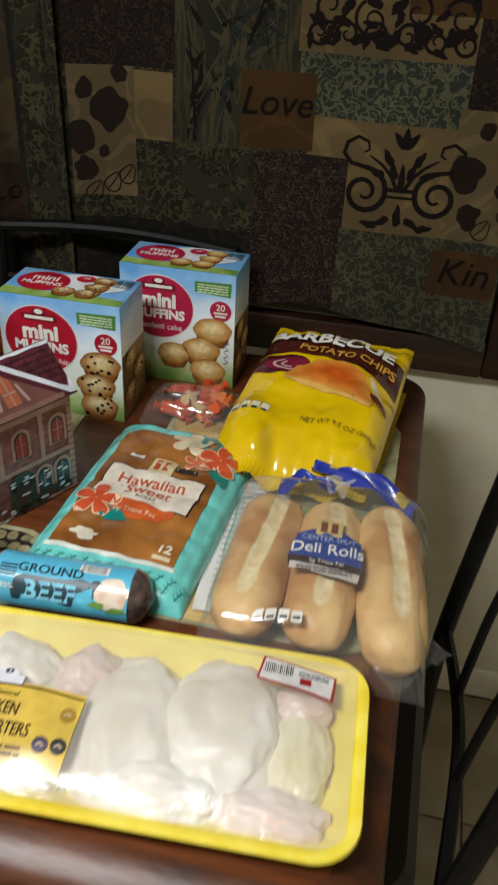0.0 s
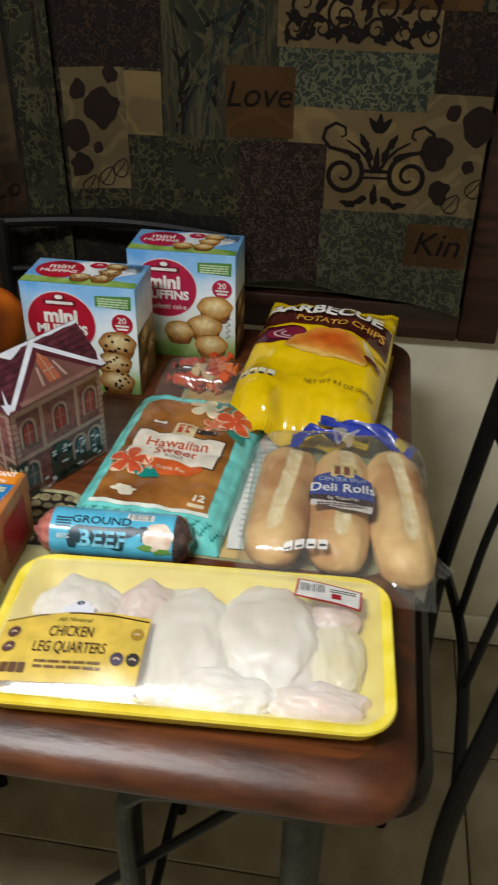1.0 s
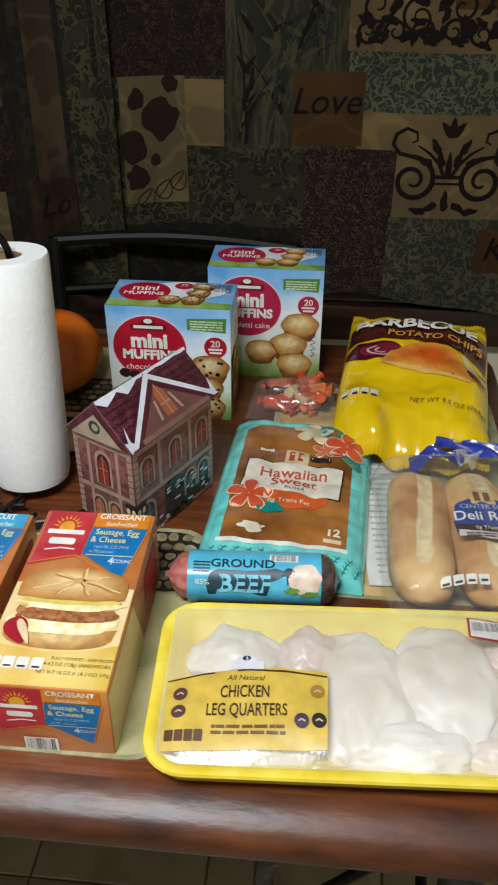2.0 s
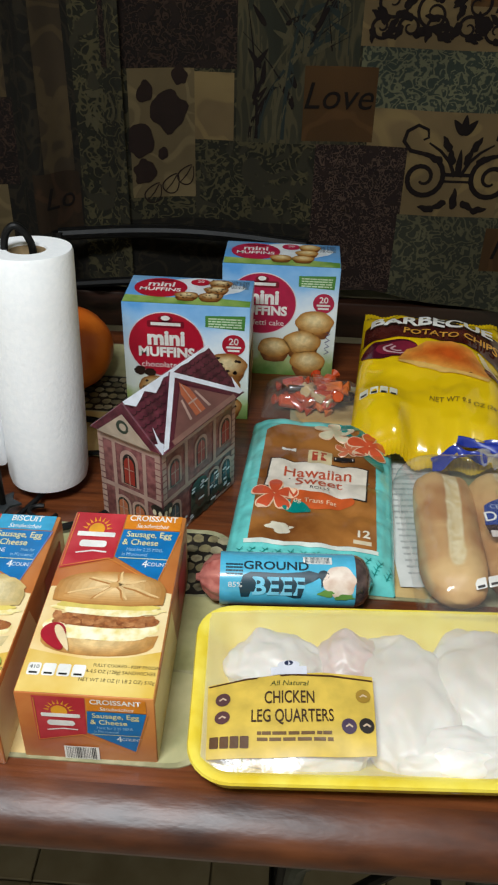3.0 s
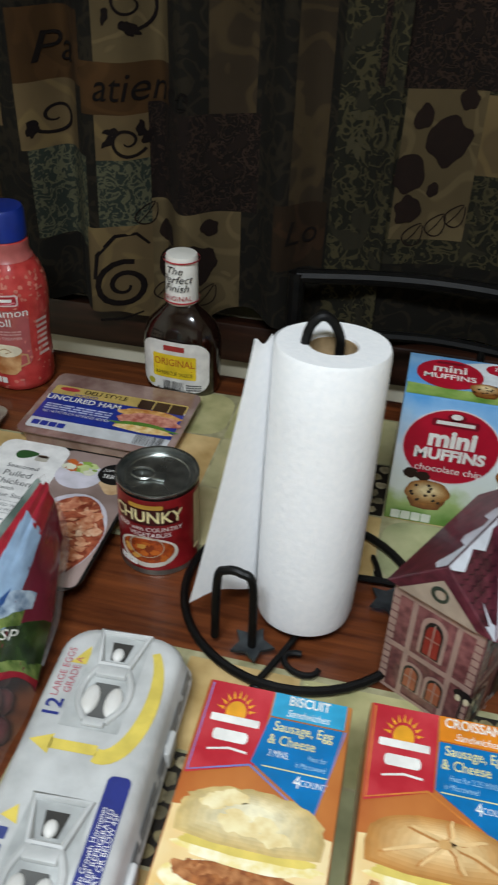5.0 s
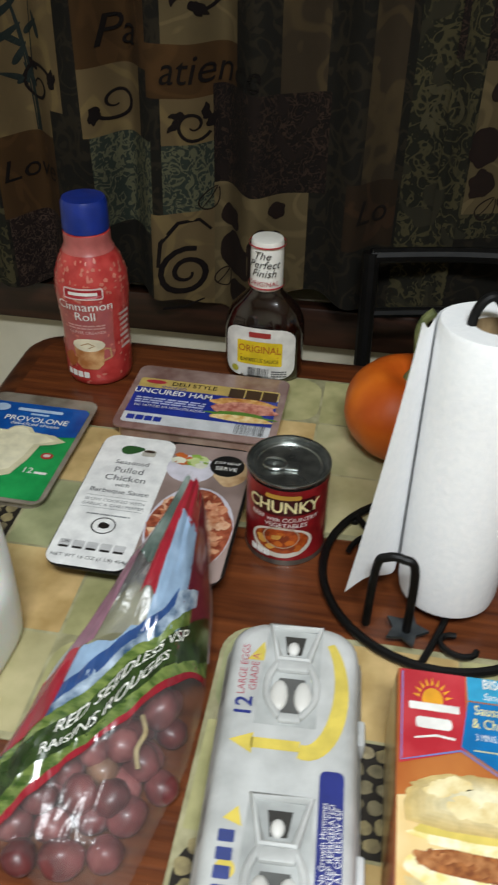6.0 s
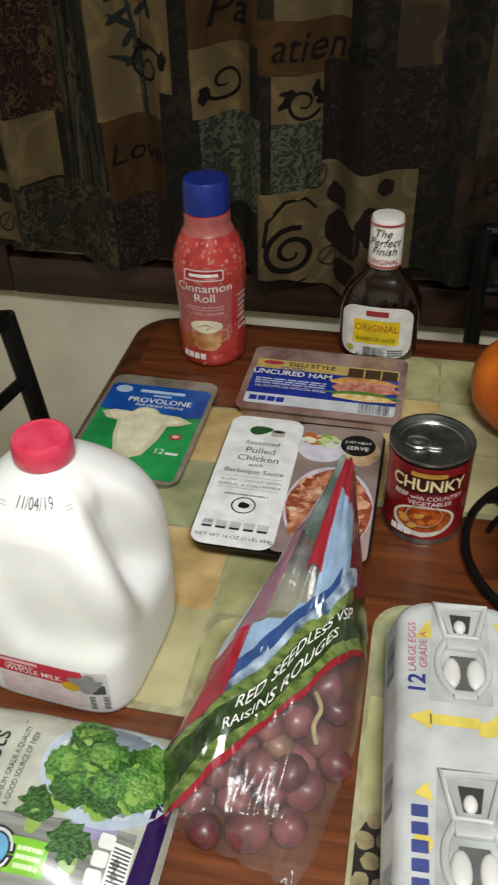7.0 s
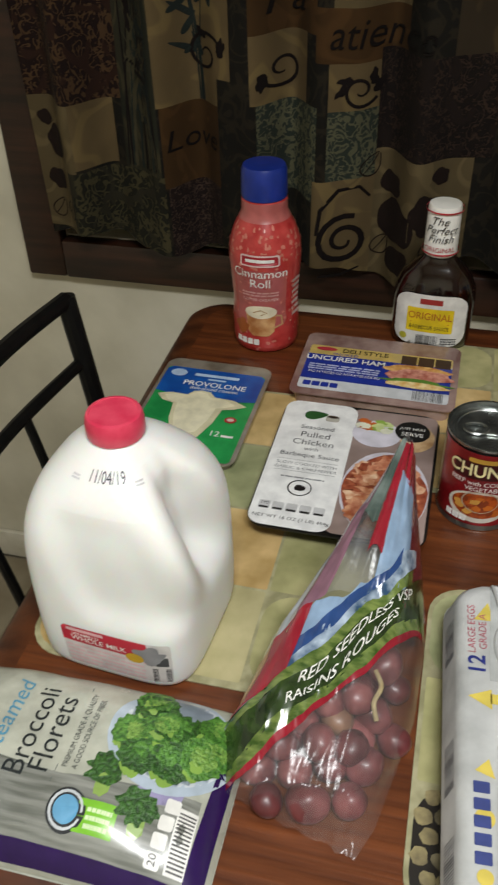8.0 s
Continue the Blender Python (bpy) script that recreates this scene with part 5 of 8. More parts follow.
# ---- printed artwork ----
W_, K_, RED_, GRN_ = ink("f0eee8"), ink("1d1a18"), ink("b3122e"), ink("4f8a3a")
M_CHOC = ink("2a1710")
M_GRASS = tt("printed_grass", "5f8a34", "a3bd66", 30, 0.4, 4, coat=0.2)


def muffin_pic(ob, f, cu, cv, r, chips, seed, h=0.0008):
    side = [(cu - r * 0.95, cv + r * 0.15), (cu - r * 0.86, cv - r * 0.3), (cu - r * 0.62, cv - r * 0.72), (cu, cv - r * 0.80), (cu + r * 0.62, cv - r * 0.72), (cu + r * 0.86, cv - r * 0.3), (cu + r * 0.95, cv + r * 0.15)]
    dome(ob, "muffin_picture", f, side, ("6e3c14", "b9803c"), h, top=0.2)
    dome(ob, "muffin_picture", f, blob2(cu, cv + r * 0.26, r * 1.04, r * 0.70, seed, 0.05), ("b27a34", "f4dca4") if not chips else ("96602a", "ecd6a4"), h + 0.0006, top=0.16)
    if chips:
        rng = random.Random(seed)
        tagged(show(ob, "chocolate_chip_print", f, [blob2(cu + rng.uniform(-0.75, 0.75) * r, cv + r * rng.uniform(-0.35, 0.75), r * 0.10, r * 0.085, k + seed, 0.35, 8) for k in range(11)], M_CHOC, h + 0.0013), kind="stuff")


def muffin_art(ob, h, choc):
    ft, tp, sd = plane((0, -0.045, 0), (1, 0, 0), (0, 0, 1)), plane((0, 0, h), (1, 0, 0), (0, 1, 0)), plane((0.085, 0, 0), (0, 1, 0), (0, 0, 1))
    red = RED_ if choc else ink("b31a45")
    show(ob, "logo_oval", ft, [ell(-0.027, 0.112 + (h - 0.172), 0.052, 0.049, 48)], ink("e8d9dc"), 0.0005)
    show(ob, "logo_oval", ft, [ell(-0.027, 0.112 + (h - 0.172), 0.0505, 0.0475, 48)], red, 0.0007)
    y0 = h - 0.172
    show(ob, "brand_badge", ft, [rect(-0.052, 0.138 + y0, -0.002, 0.148 + y0, 0.003), ell(-0.027, 0.151 + y0, 0.010, 0.005)], ink("7c0d22"), 0.0009)
    show(ob, "brand_bar", ft, [rect(-0.047, 0.141 + y0, -0.007, 0.1455 + y0), ell(-0.027, 0.152 + y0, 0.006, 0.0035)], W_, 0.0011)
    words(ob, ft, [("mini", -0.027, 0.122 + y0, 0.030), ("MUFFINS", -0.027, 0.101 + y0, 0.0195)], W_, 0.0011, bold=0.045)
    words(ob, ft, [("chocolate chip" if choc else "confetti cake", -0.025, 0.082 + y0, 0.0125)], W_, 0.0011)
    show(ob, "claim_panel", ft, [[(0.026, 0.142 + y0), (0.078, 0.139 + y0), (0.079, 0.160 + y0), (0.026, 0.158 + y0)]], GRN_, 0.0007)
    tagged(show(ob, "claim_text_bar", ft, lines_of(0.030, 0.142 + y0, 0.075, 0.157 + y0, 4, 5), ink("cfe0c0"), 0.0009), kind="stuff")
    show(ob, "count_badge", ft, [ell(0.064, 0.117 + y0, 0.0155)], red, 0.0012)
    words(ob, ft, [("20", 0.064, 0.122 + y0, 0.0135)], W_, 0.0015, bold=0.015)
    tagged(show(ob, "count_text_bar", ft, [rect(0.054, 0.1125 + y0, 0.074, 0.1155 + y0), rect(0.056, 0.1075 + y0, 0.072, 0.1105 + y0)], W_, 0.0015), kind="stuff")
    stack = ((0.046, 0.020, 0.026), (0.036, 0.052, 0.027), (0.053, 0.085, 0.027)) if not choc else ((0.050, 0.016, 0.026), (0.047, 0.047, 0.026), (0.055, 0.079, 0.027))
    for k, (u, v, r) in enumerate(stack):
        muffin_pic(ob, ft, u, v, r, choc, k + 2)
    muffin_pic(ob, ft, -0.042 if choc else -0.005, 0.042, 0.024, choc, 9)
    if choc:
        show(ob, "chocolate_chip_print", ft, [blob2(-0.064, 0.072, 0.008, 0.007, 1), blob2(-0.050, 0.069, 0.008, 0.0065, 2)], M_CHOC, 0.0011)
        for k in range(4):
            show(ob, "nutrition_box", ft, [rect(-0.078 + k * 0.0115, 0.004, -0.0675 + k * 0.0115, 0.016, 0.0015)], ink("dfe3d4"), 0.0008)
    else:
        for k in range(4):
            tagged(show(ob, "pen_scribble", ft, ribbon([(0.071, 0.078 - k * 0.01), (0.077, 0.074 - k * 0.01), (0.070, 0.070 - k * 0.01)], 0.0012), ink("3a3a78"), 0.001), kind="stuff")
    # lid
    show(ob, "cloud_print", tp, [blob2(0.006, 0.012, 0.066, 0.028, 3, 0.14)], ink("e2e8ec", 0.4), 0.0003)
    show(ob, "grass_print", tp, [[(-0.084, -0.044), (0.084, -0.044), (0.084, -0.026), (0.03, -0.020), (-0.03, -0.025), (-0.084, -0.021)]], M_GRASS, 0.0005)
    show(ob, "logo_oval", tp, [ell(-0.040, 0.006, 0.036, 0.031, 40)], red, 0.0006)
    words(ob, tp, [("mini", -0.040, 0.016, 0.022), ("MUFFINS", -0.040, -0.001, 0.0145)], W_, 0.0009, bold=0.02)
    show(ob, "brand_bar", tp, [rect(-0.055, 0.027, -0.025, 0.032, 0.001)], ink("7c0d22"), 0.0008)
    show(ob, "count_badge", tp, [ell(0.012, 0.028, 0.0135, 0.011)], red, 0.0007)
    words(ob, tp, [("20", 0.012, 0.030, 0.010)], W_, 0.0009)
    for k, (u, v, r) in enumerate(((0.030, -0.022, 0.016), (0.036, 0.000, 0.016), (0.040, 0.022, 0.016), (-0.002, -0.022, 0.016))):
        muffin_pic(ob, tp, u, v, r, choc, 20 + k, 0.0009)
    tagged(show(ob, "barcode", tp, bars(0.055, 0.012, 0.080, 0.038, 16, 3), ink("3a4650"), 0.0006), kind="stuff")
    # end panel
    show(ob, "photo_panel", sd, [rect(-0.044, 0.001, 0.044, 0.100)], tt("brown_photo", "4e3a22", "8a7048", 26, 0.4, 5, coat=0.2), 0.0004)
    for k, (u, v, r) in enumerate(((-0.018, 0.030, 0.022), (0.020, 0.052, 0.022), (-0.012, 0.080, 0.022))):
        muffin_pic(ob, sd, u, v, r, choc, 40 + k, 0.0008)


muffin_art(mb1, 0.172, True)
muffin_art(mb2, 0.178, False)

M_CRUST = tt("sandwich_bun", "b4742e", "dfb06a", 110, 0.5, 5)
M_CRUSTL = tt("sandwich_bun_light", "d2a258", "efd8a0", 120, 0.5, 5)
M_SAUS = tt("sausage_patty", "7a4220", "ac6c3a", 200, 0.5, 5)
M_EGG = tt("egg_layer", "e6d284", "f4eccb", 110, 0.5, 5)
M_CREAMBG = tt("cream_backdrop", "e2bf78", "f0e0b4", 12, 0.4, 4, coat=0.25)


def banner(ob, f0, u0, v0, s, biscuit, sv=1.0):
    """Brand block, flavour banner and blue panel; u0, v0 is the lower left of a 0.115 wide block."""
    f = lambda u, v, h: f0(u, v0 + (v - v0) * sv, h)
    q = lambda *p: [(u0 + a * s, v0 + b * s) for a, b in p]
    show(ob, "brand_block", f, [q((0.001, -0.004), (0.050, 0.009), (0.052, 0.060), (0.001, 0.060))], tt("brand_red", "b02330", "bf3a42", 40, 0.42, 3), 0.0006)
    sun = [ell(u0 + 0.026 * s, v0 + 0.040 * s, 0.008 * s, 0.008 * s)]
    for k in range(9):
        a = radians(10 + k * 20)
        c, d = math.cos(a), math.sin(a)
        sun.append([(u0 + s * (0.026 + 0.010 * c - 0.0012 * d), v0 + s * (0.040 + 0.010 * d + 0.0012 * c)), (u0 + s * (0.026 + 0.010 * c + 0.0012 * d), v0 + s * (0.040 + 0.010 * d - 0.0012 * c)), (u0 + s * (0.026 + 0.016 * c), v0 + s * (0.040 + 0.016 * d))])
    tagged(show(ob, "sun_emblem", f, sun, ink("e9a526"), 0.0008), kind="stuff")
    show(ob, "brand_bar", f, [rect(u0 + 0.008 * s, v0 + 0.032 * s, u0 + 0.046 * s, v0 + 0.0372 * s, 0.001)] + [rect(u0 + 0.013 * s, v0 + 0.020 * s, u0 + 0.040 * s, v0 + 0.0275 * s, 0.003)] + ribbon([(u0 + 0.012 * s, v0 + 0.013 * s), (u0 + 0.028 * s, v0 + 0.016 * s), (u0 + 0.042 * s, v0 + 0.015 * s)], 0.0016 * s), W_, 0.0010)
    col, lab = ("3aa0cc", "BISCUIT") if biscuit else ("e0861a", "CROISSANT")
    show(ob, "flavour_banner", f, [q((0.053, 0.043), (0.110, 0.043), (0.110, 0.060), (0.053, 0.060))], ink(col), 0.0007)
    words(ob, f, [(lab, u0 + 0.081 * s, v0 + 0.0555 * s, 0.0092 * s)], W_, 0.0010, bold=0.02)
    words(ob, f, [("Sandwiches", u0 + 0.081 * s, v0 + 0.0468 * s, 0.0072 * s)], W_, 0.0010, shear=0.35)
    show(ob, "blue_panel", f, [q((0.051, 0.011), (0.098, -0.014), (0.110, 0.042), (0.053, 0.042))] if not biscuit else [q((0.046, 0.011), (0.098, -0.014), (0.110, 0.042), (0.053, 0.042))], ink("1673b5"), 0.0007)
    words(ob, f, [("Sausage, Egg", u0 + 0.080 * s, v0 + 0.0365 * s, 0.0092 * s), ("& Cheese", u0 + 0.073 * s, v0 + 0.0275 * s, 0.0092 * s)], ink("e6dc9a"), 0.0010, bold=0.01)
    words(ob, f, [("4", u0 + 0.082 * s, v0 + 0.004 * s, 0.011 * s), ("COUNT", u0 + 0.094 * s, v0 + 0.004 * s, 0.0055 * s)], W_, 0.0010)
    if biscuit:
        words(ob, f, [("3 MINS.", u0 + 0.065 * s, v0 + 0.0185 * s, 0.0062 * s)], W_, 0.0010, squeeze=0.8)
        words(ob, f, [("Heat for", u0 + 0.094 * s, v0 + 0.0200 * s, 0.0050 * s), ("in Microwave!", u0 + 0.090 * s, v0 + 0.0145 * s, 0.0050 * s)], ink("9fc6e0"), 0.0010, squeeze=0.8)
    else:
        words(ob, f, [("Heat for 2.25 MINS.", u0 + 0.079 * s, v0 + 0.0195 * s, 0.0052 * s), ("in Microwave!", u0 + 0.070 * s, v0 + 0.0140 * s, 0.0052 * s)], ink("9fc6e0"), 0.0010, squeeze=0.85)
    show(ob, "outline_rule", f, ribbon([(u0 + a * s, v0 + b * s) for a, b in ((0.003, 0.058), (0.0025, -0.002), (0.046, 0.0085), (0.097, -0.0165), (0.1115, 0.042))], 0.0014 * s), ink("7a86c4" if biscuit else "d8863a"), 0.0011)
    show(ob, "rule", f, [rect(u0 + 0.055 * s, v0 + 0.0095 * s, u0 + 0.104 * s, v0 + 0.0103 * s)], ink("e0d89a"), 0.0010)


def sandwich_art(ob, biscuit):
    tp, ft = plane((0, 0, 0.084), (1, 0, 0), (0, 1, 0)), plane((0, -0.116, 0), (1, 0, 0), (0, 0, 1))
    sr, sl = plane((0.0575, 0, 0), (0, 1, 0), (0, 0, 1)), plane((-0.0575, 0, 0), (0, -1, 0), (0, 0, 1))
    show(ob, "cream_print", tp, [[(-0.0565, -0.115), (0.0565, -0.115), (0.0565, 0.004), (0.02, 0.010), (-0.02, 0.010), (-0.0565, 0.006)]], M_CREAMBG, 0.0004)
    banner(ob, tp, -0.0565, 0.036, 1.0, biscuit, 1.32)
    pic = lambda u, v, h: tp(u * 1.10, v * 1.22 - 0.020, h)
    show(ob, "gold_print", tp, [[(-0.0565, -0.115), (0.0565, -0.115), (0.0565, -0.066), (0.03, -0.074), (-0.005, -0.078), (-0.035, -0.074), (-0.0565, -0.070)]], tt("gold_backdrop", "d2a83c", "e6cb7c", 16, 0.4, 4, coat=0.25), 0.0005)
    jit = lambda k: 1 + (0.09 if biscuit else 0.03) * noise.noise(Vector((k * 0.9, 3.0 + biscuit, 0)))
    low = [(-0.047, -0.024), (-0.02, -0.030), (0.02, -0.030), (0.047, -0.023)] + [(0.046 * math.cos(a), -0.026 - (0.015 if biscuit else 0.019) * math.sin(a) ** 0.6) for a in (math.pi * k / 12 for k in range(1, 12))]
    dome(ob, "bun_picture", pic, low, ("dcc690", "f4ecd4") if biscuit else ("bc8644", "ecc88c"), 0.0006, top=0.1)
    show(ob, "egg_picture", pic, [blob2(0.0, -0.018, 0.046, 0.013, 7, 0.06, 60, 2.0)], M_EGG, 0.0011)
    show(ob, "sausage_picture", pic, [blob2(0.002, -0.014 if biscuit else -0.011, 0.043, 0.0080, 5, 0.07)], M_SAUS, 0.0013)
    rs = random.Random(5 + biscuit)
    for k in range(26):
        show(ob, "sausage_picture", pic, [blob2(rs.uniform(-0.038, 0.038), (-0.014 if biscuit else -0.011) + rs.uniform(-0.005, 0.005), 0.0042, 0.0028, k, 0.35, 12)], tt("sausage_lump", "8a5028", "bc8250", 140, 0.5, 5), 0.0014 + k * 0.00001)
    show(ob, "egg_fringe_picture", pic, [blob2(0.001, -0.001, 0.044, 0.0068, 17, 0.10, 60, 2.5)], M_EGG, 0.0018)
    show(ob, "egg_fringe_picture", pic, [blob2(0.001, 0.0030, 0.043, 0.0045, 27, 0.10, 60, 2.5)], ink("e6cf6a"), 0.0019)
    top = [(-0.046, 0.006)] + [(0.047 * -math.cos(math.pi * k / 40) * jit(k), 0.008 + 0.031 * math.sin(math.pi * k / 40) ** 0.5 * jit(k + 9)) for k in range(1, 40)] + [(0.046, 0.006), (0.02, 0.003), (-0.02, 0.003)]
    dome(ob, "bun_picture", pic, top, ("d4b878", "f6ecc8") if biscuit else ("bc8442", "f0d09a"), 0.0021, top=0.12, tex=90 if biscuit else 40)
    if biscuit:
        for k in range(9):
            show(ob, "bun_picture", pic, [blob2(rs.uniform(-0.034, 0.034), 0.022 + rs.uniform(-0.010, 0.012), 0.008, 0.0045, k + 40, 0.3, 16)], tt("biscuit_top", "dfc98e", "f0e4b8", 90, 0.5, 5), 0.0026 + k * 0.00002)
    if biscuit:
        for k, (u, v) in enumerate(((0.019, -0.046), (0.033, -0.041), (0.028, -0.053), (0.041, -0.050))):
            dome(ob, "grape_picture", pic, ell(u, v, 0.0085), ("a2b450", "cfdb8c"), 0.0012 + k * 0.0006, top=0.15)
    else:
        for a, z0 in ((-0.036, 0.012), (-0.020, 0.030), (0.004, 0.038), (0.024, 0.029), (0.037, 0.012), (0.012, 0.008), (-0.014, 0.008)):
            fold = [(0.002, 0.024), (a * 0.45 + 0.003, 0.024 + (z0 - 0.024) * 0.35), (a * 0.85, 0.024 + (z0 - 0.024) * 0.8), (a * 1.05, z0)]
            tagged(show(ob, "crust_fold_print", pic, ribbon(fold, 0.0022, 0.0012), ink("c08444"), 0.0027), kind="stuff")
            tagged(show(ob, "crust_fold_print", pic, ribbon([(u + 0.0026, v + 0.0012) for u, v in fold], 0.0030, 0.0014), ink("e8c48a"), 0.00272), kind="stuff")
        show(ob, "crust_fold_print", pic, [ell(0.002, 0.024, 0.0042, 0.0030)], ink("d9ab6a"), 0.0029)
        show(ob, "apple_picture", pic, [leaf2(-0.034, -0.030, 0.014, 0.0090, -58)], ink("a3172a"), 0.0024)
        show(ob, "apple_picture", pic, [leaf2(-0.028, -0.031, 0.014, 0.0032, -58)], ink("e8d3a8"), 0.0027)
    for k in range(4):
        show(ob, "nutrition_box", tp, [rect(-0.052 + k * 0.0125, -0.098, -0.041 + k * 0.0125, -0.085, 0.002)], W_, 0.0008)
        show(ob, "nutrition_bar", tp, [rect(-0.050 + k * 0.0125, -0.0965, -0.043 + k * 0.0125, -0.0945)], K_, 0.0010)
    words(ob, tp, [("410" if not biscuit else "430", -0.0465, -0.0895, 0.0055)], K_, 0.0010)
    words(ob, tp, [("FULLY COOKED - KEEP FROZEN", 0.030, -0.0845, 0.0046), ("4-4.5 OZ (128g) SANDWICHES", 0.026, -0.091, 0.0052), ("NET WT 18 OZ (1 LB 2 OZ) 510g", 0.024, -0.100, 0.0052)], ink("4a3a1c"), 0.0008, squeeze=0.85)
    banner(ob, ft, -0.044, 0.028, 0.86, biscuit, 1.05)
    tagged(show(ob, "barcode", ft, [rect(-0.022, 0.002, 0.008, 0.019)], W_, 0.0009), kind="stuff")
    tagged(show(ob, "barcode", ft, bars(-0.020, 0.003, 0.006, 0.018, 18, 4), K_, 0.0011), kind="stuff")
    for f in (sr, sl):
        show(ob, "side_print", f, [[(-0.115, 0.001), (0.02, 0.001), (-0.01, 0.077), (-0.115, 0.077)]], M_CREAMBG, 0.0004)
        show(ob, "side_print", f, [rect(0.04, 0.012, 0.10, 0.066)], ink("a51c26"), 0.0005)


sandwich_art(sb1, True)
sandwich_art(sb2, False)


# house tin painting
def house_art(ob):
    L, W, E, R = 0.145, 0.088, 0.133, 0.181
    fr = plane((0, -W / 2, 0), (1, 0, 0), (0, 0, 1))
    gb = plane((-L / 2, 0, 0), (0, -1, 0), (0, 0, 1))
    stone, red, dark, snow, lit, grn = ink("a98c80", 0.4, 0.3), ink("8f2a22", 0.4, 0.3), ink("1c1a1c", 0.4, 0.3), ink("d7dbe4", 0.4, 0.3), ink("a3583a", 0.4, 0.3), ink("2d3a30", 0.4, 0.3)

    def window(f, u, v, w, h, glow):
        arch = [(u - w / 2, v), (u + w / 2, v)] + [(u + w / 2 * math.cos(a), v + h * 0.7 + h * 0.3 * math.sin(a)) for a in (math.pi * k / 10 for k in range(11))]
        show(ob, "window_print", f, [[(u + (a - u) * 1.4, v - 0.001 + (b - v) * 1.14) for a, b in arch]], stone, 0.0008)
        show(ob, "window_print", f, [arch], dark, 0.0010)
        show(ob, "window_print", f, [[(u + (a - u) * 0.8, v + 0.0015 + (b - v) * 0.85) for a, b in arch]], glow, 0.0012)
        show(ob, "glazing_bar_print", f, [rect(u - 0.0006, v, u + 0.0006, v + h * 0.95), rect(u - w * 0.4, v + h * 0.5, u + w * 0.4, v + h * 0.5 + 0.001)], stone, 0.0014)

    for v0, v1 in ((0.058, 0.064), (0.121, 0.131), (0.002, 0.006)):
        show(ob, "stone_band", fr, [rect(-L / 2 + 0.001, v0, L / 2 - 0.001, v1)], stone, 0.0005)
        show(ob, "stone_band", gb, [rect(-W / 2 + 0.001, v0, W / 2 - 0.001, v1)], stone, 0.0005)
    for f, w in ((fr, L), (gb, W)):
        for s in (-1, 1):
            show(ob, "quoin_print", f, [rect(s * (w / 2 - 0.0045) - 0.0035, 0.006 + k * 0.0085, s * (w / 2 - 0.0045) + 0.0035, 0.013 + k * 0.0085) for k in range(14)], stone, 0.0006)
    for u in (-0.028, 0.028):
        show(ob, "pilaster_print", fr, [rect(u - 0.003, 0.064, u + 0.003, 0.121)], stone, 0.0006)
        show(ob, "pilaster_print", gb, [rect(u * 0.75 - 0.0025, 0.006, u * 0.75 + 0.0025, 0.121)], stone, 0.0006)
    for u in (-0.050, 0.0, 0.050):
        window(fr, u, 0.076, 0.018, 0.034, red)
    window(gb, 0.0, 0.070, 0.018, 0.042, red)
    for u in (-0.012, 0.012):
        window(gb, u, 0.018, 0.016, 0.030, lit)
    for u in (-0.052, 0.052, 0.026):
        window(fr, u, 0.016, 0.018, 0.034, ink("35505e", 0.4, 0.3))
    show(ob, "doorway_print", fr, [rect(-0.022, 0.004, 0.012, 0.044), ell(-0.005, 0.044, 0.017, 0.014)], grn, 0.0015)
    show(ob, "doorway_print", fr, [rect(-0.014, 0.004, 0.004, 0.040)], ink("3a2a22", 0.4, 0.3), 0.0018)
    rng = random.Random(2)
    tagged(show(ob, "shrub_print", fr, [blob2(rng.uniform(-0.06, 0.06), rng.uniform(0.004, 0.02), 0.008, 0.006, k, 0.3, 12) for k in range(14)], grn, 0.0020), kind="stuff")
    tagged(show(ob, "snow_print", fr, [blob2(rng.uniform(-0.06, 0.06), rng.uniform(0.003, 0.05), 0.004, 0.0015, k, 0.3, 10) for k in range(26)], snow, 0.0023), kind="stuff")
    for f, s in ((fr, -1), (gb, 1)):
        u = s * (L / 2 - 0.006) if f is fr else W / 2 - 0.006
        show(ob, "street_lamp_print", f, [rect(u - 0.001, 0.01, u + 0.001, 0.05), ell(u, 0.053, 0.009, 0.006)], dark, 0.0022)
        show(ob, "street_lamp_print", f, [ell(u - 0.004, 0.048, 0.0026, 0.004), ell(u + 0.004, 0.048, 0.0026, 0.004)], ink("dcd2b0", 0.4, 0.3), 0.0026)
    # gable end: plaster, wreath, bargeboards
    xg = -L / 2 - 0.006
    gp = plane((xg, 0, 0), (0, -1, 0), (0, 0, 1))
    w = W / 2 + 0.006
    show(ob, "gable_plaster", gp, [[(-w + 0.013, E + 0.001), (w - 0.013, E + 0.001), (0, R - 0.014)]], ink("a99a88", 0.4, 0.3), 0.0012)
    wr = ribbon([(0.0065 * math.cos(k * 0.35), E + 0.018 + 0.0065 * math.sin(k * 0.35)) for k in range(19)], 0.004)
    show(ob, "wreath_print", gp, wr, grn, 0.0016)
    # cross gable on the long side
    slope = math.hypot(w, R - E)
    sl = plane((0, -w, E), (1, 0, 0), (0, w / slope, (R - E) / slope))
    cg = lambda u, z, h: sl(u, (z - E) / (R - E) * slope, h + 0.0032)
    a = L / 2 + 0.005
    show(ob, "gable_snow", cg, [[(-a, E + 0.001), (0, R - 0.001), (a, E + 0.001), (a - 0.009, E + 0.001), (0, R - 0.007), (-a + 0.009, E + 0.001)]], snow, 0.0012)
    show(ob, "gable_brick", cg, [[(-a + 0.021, E + 0.003), (a - 0.021, E + 0.003), (0, R - 0.014)]], ink("6b4540", 0.4, 0.3), 0.0012)
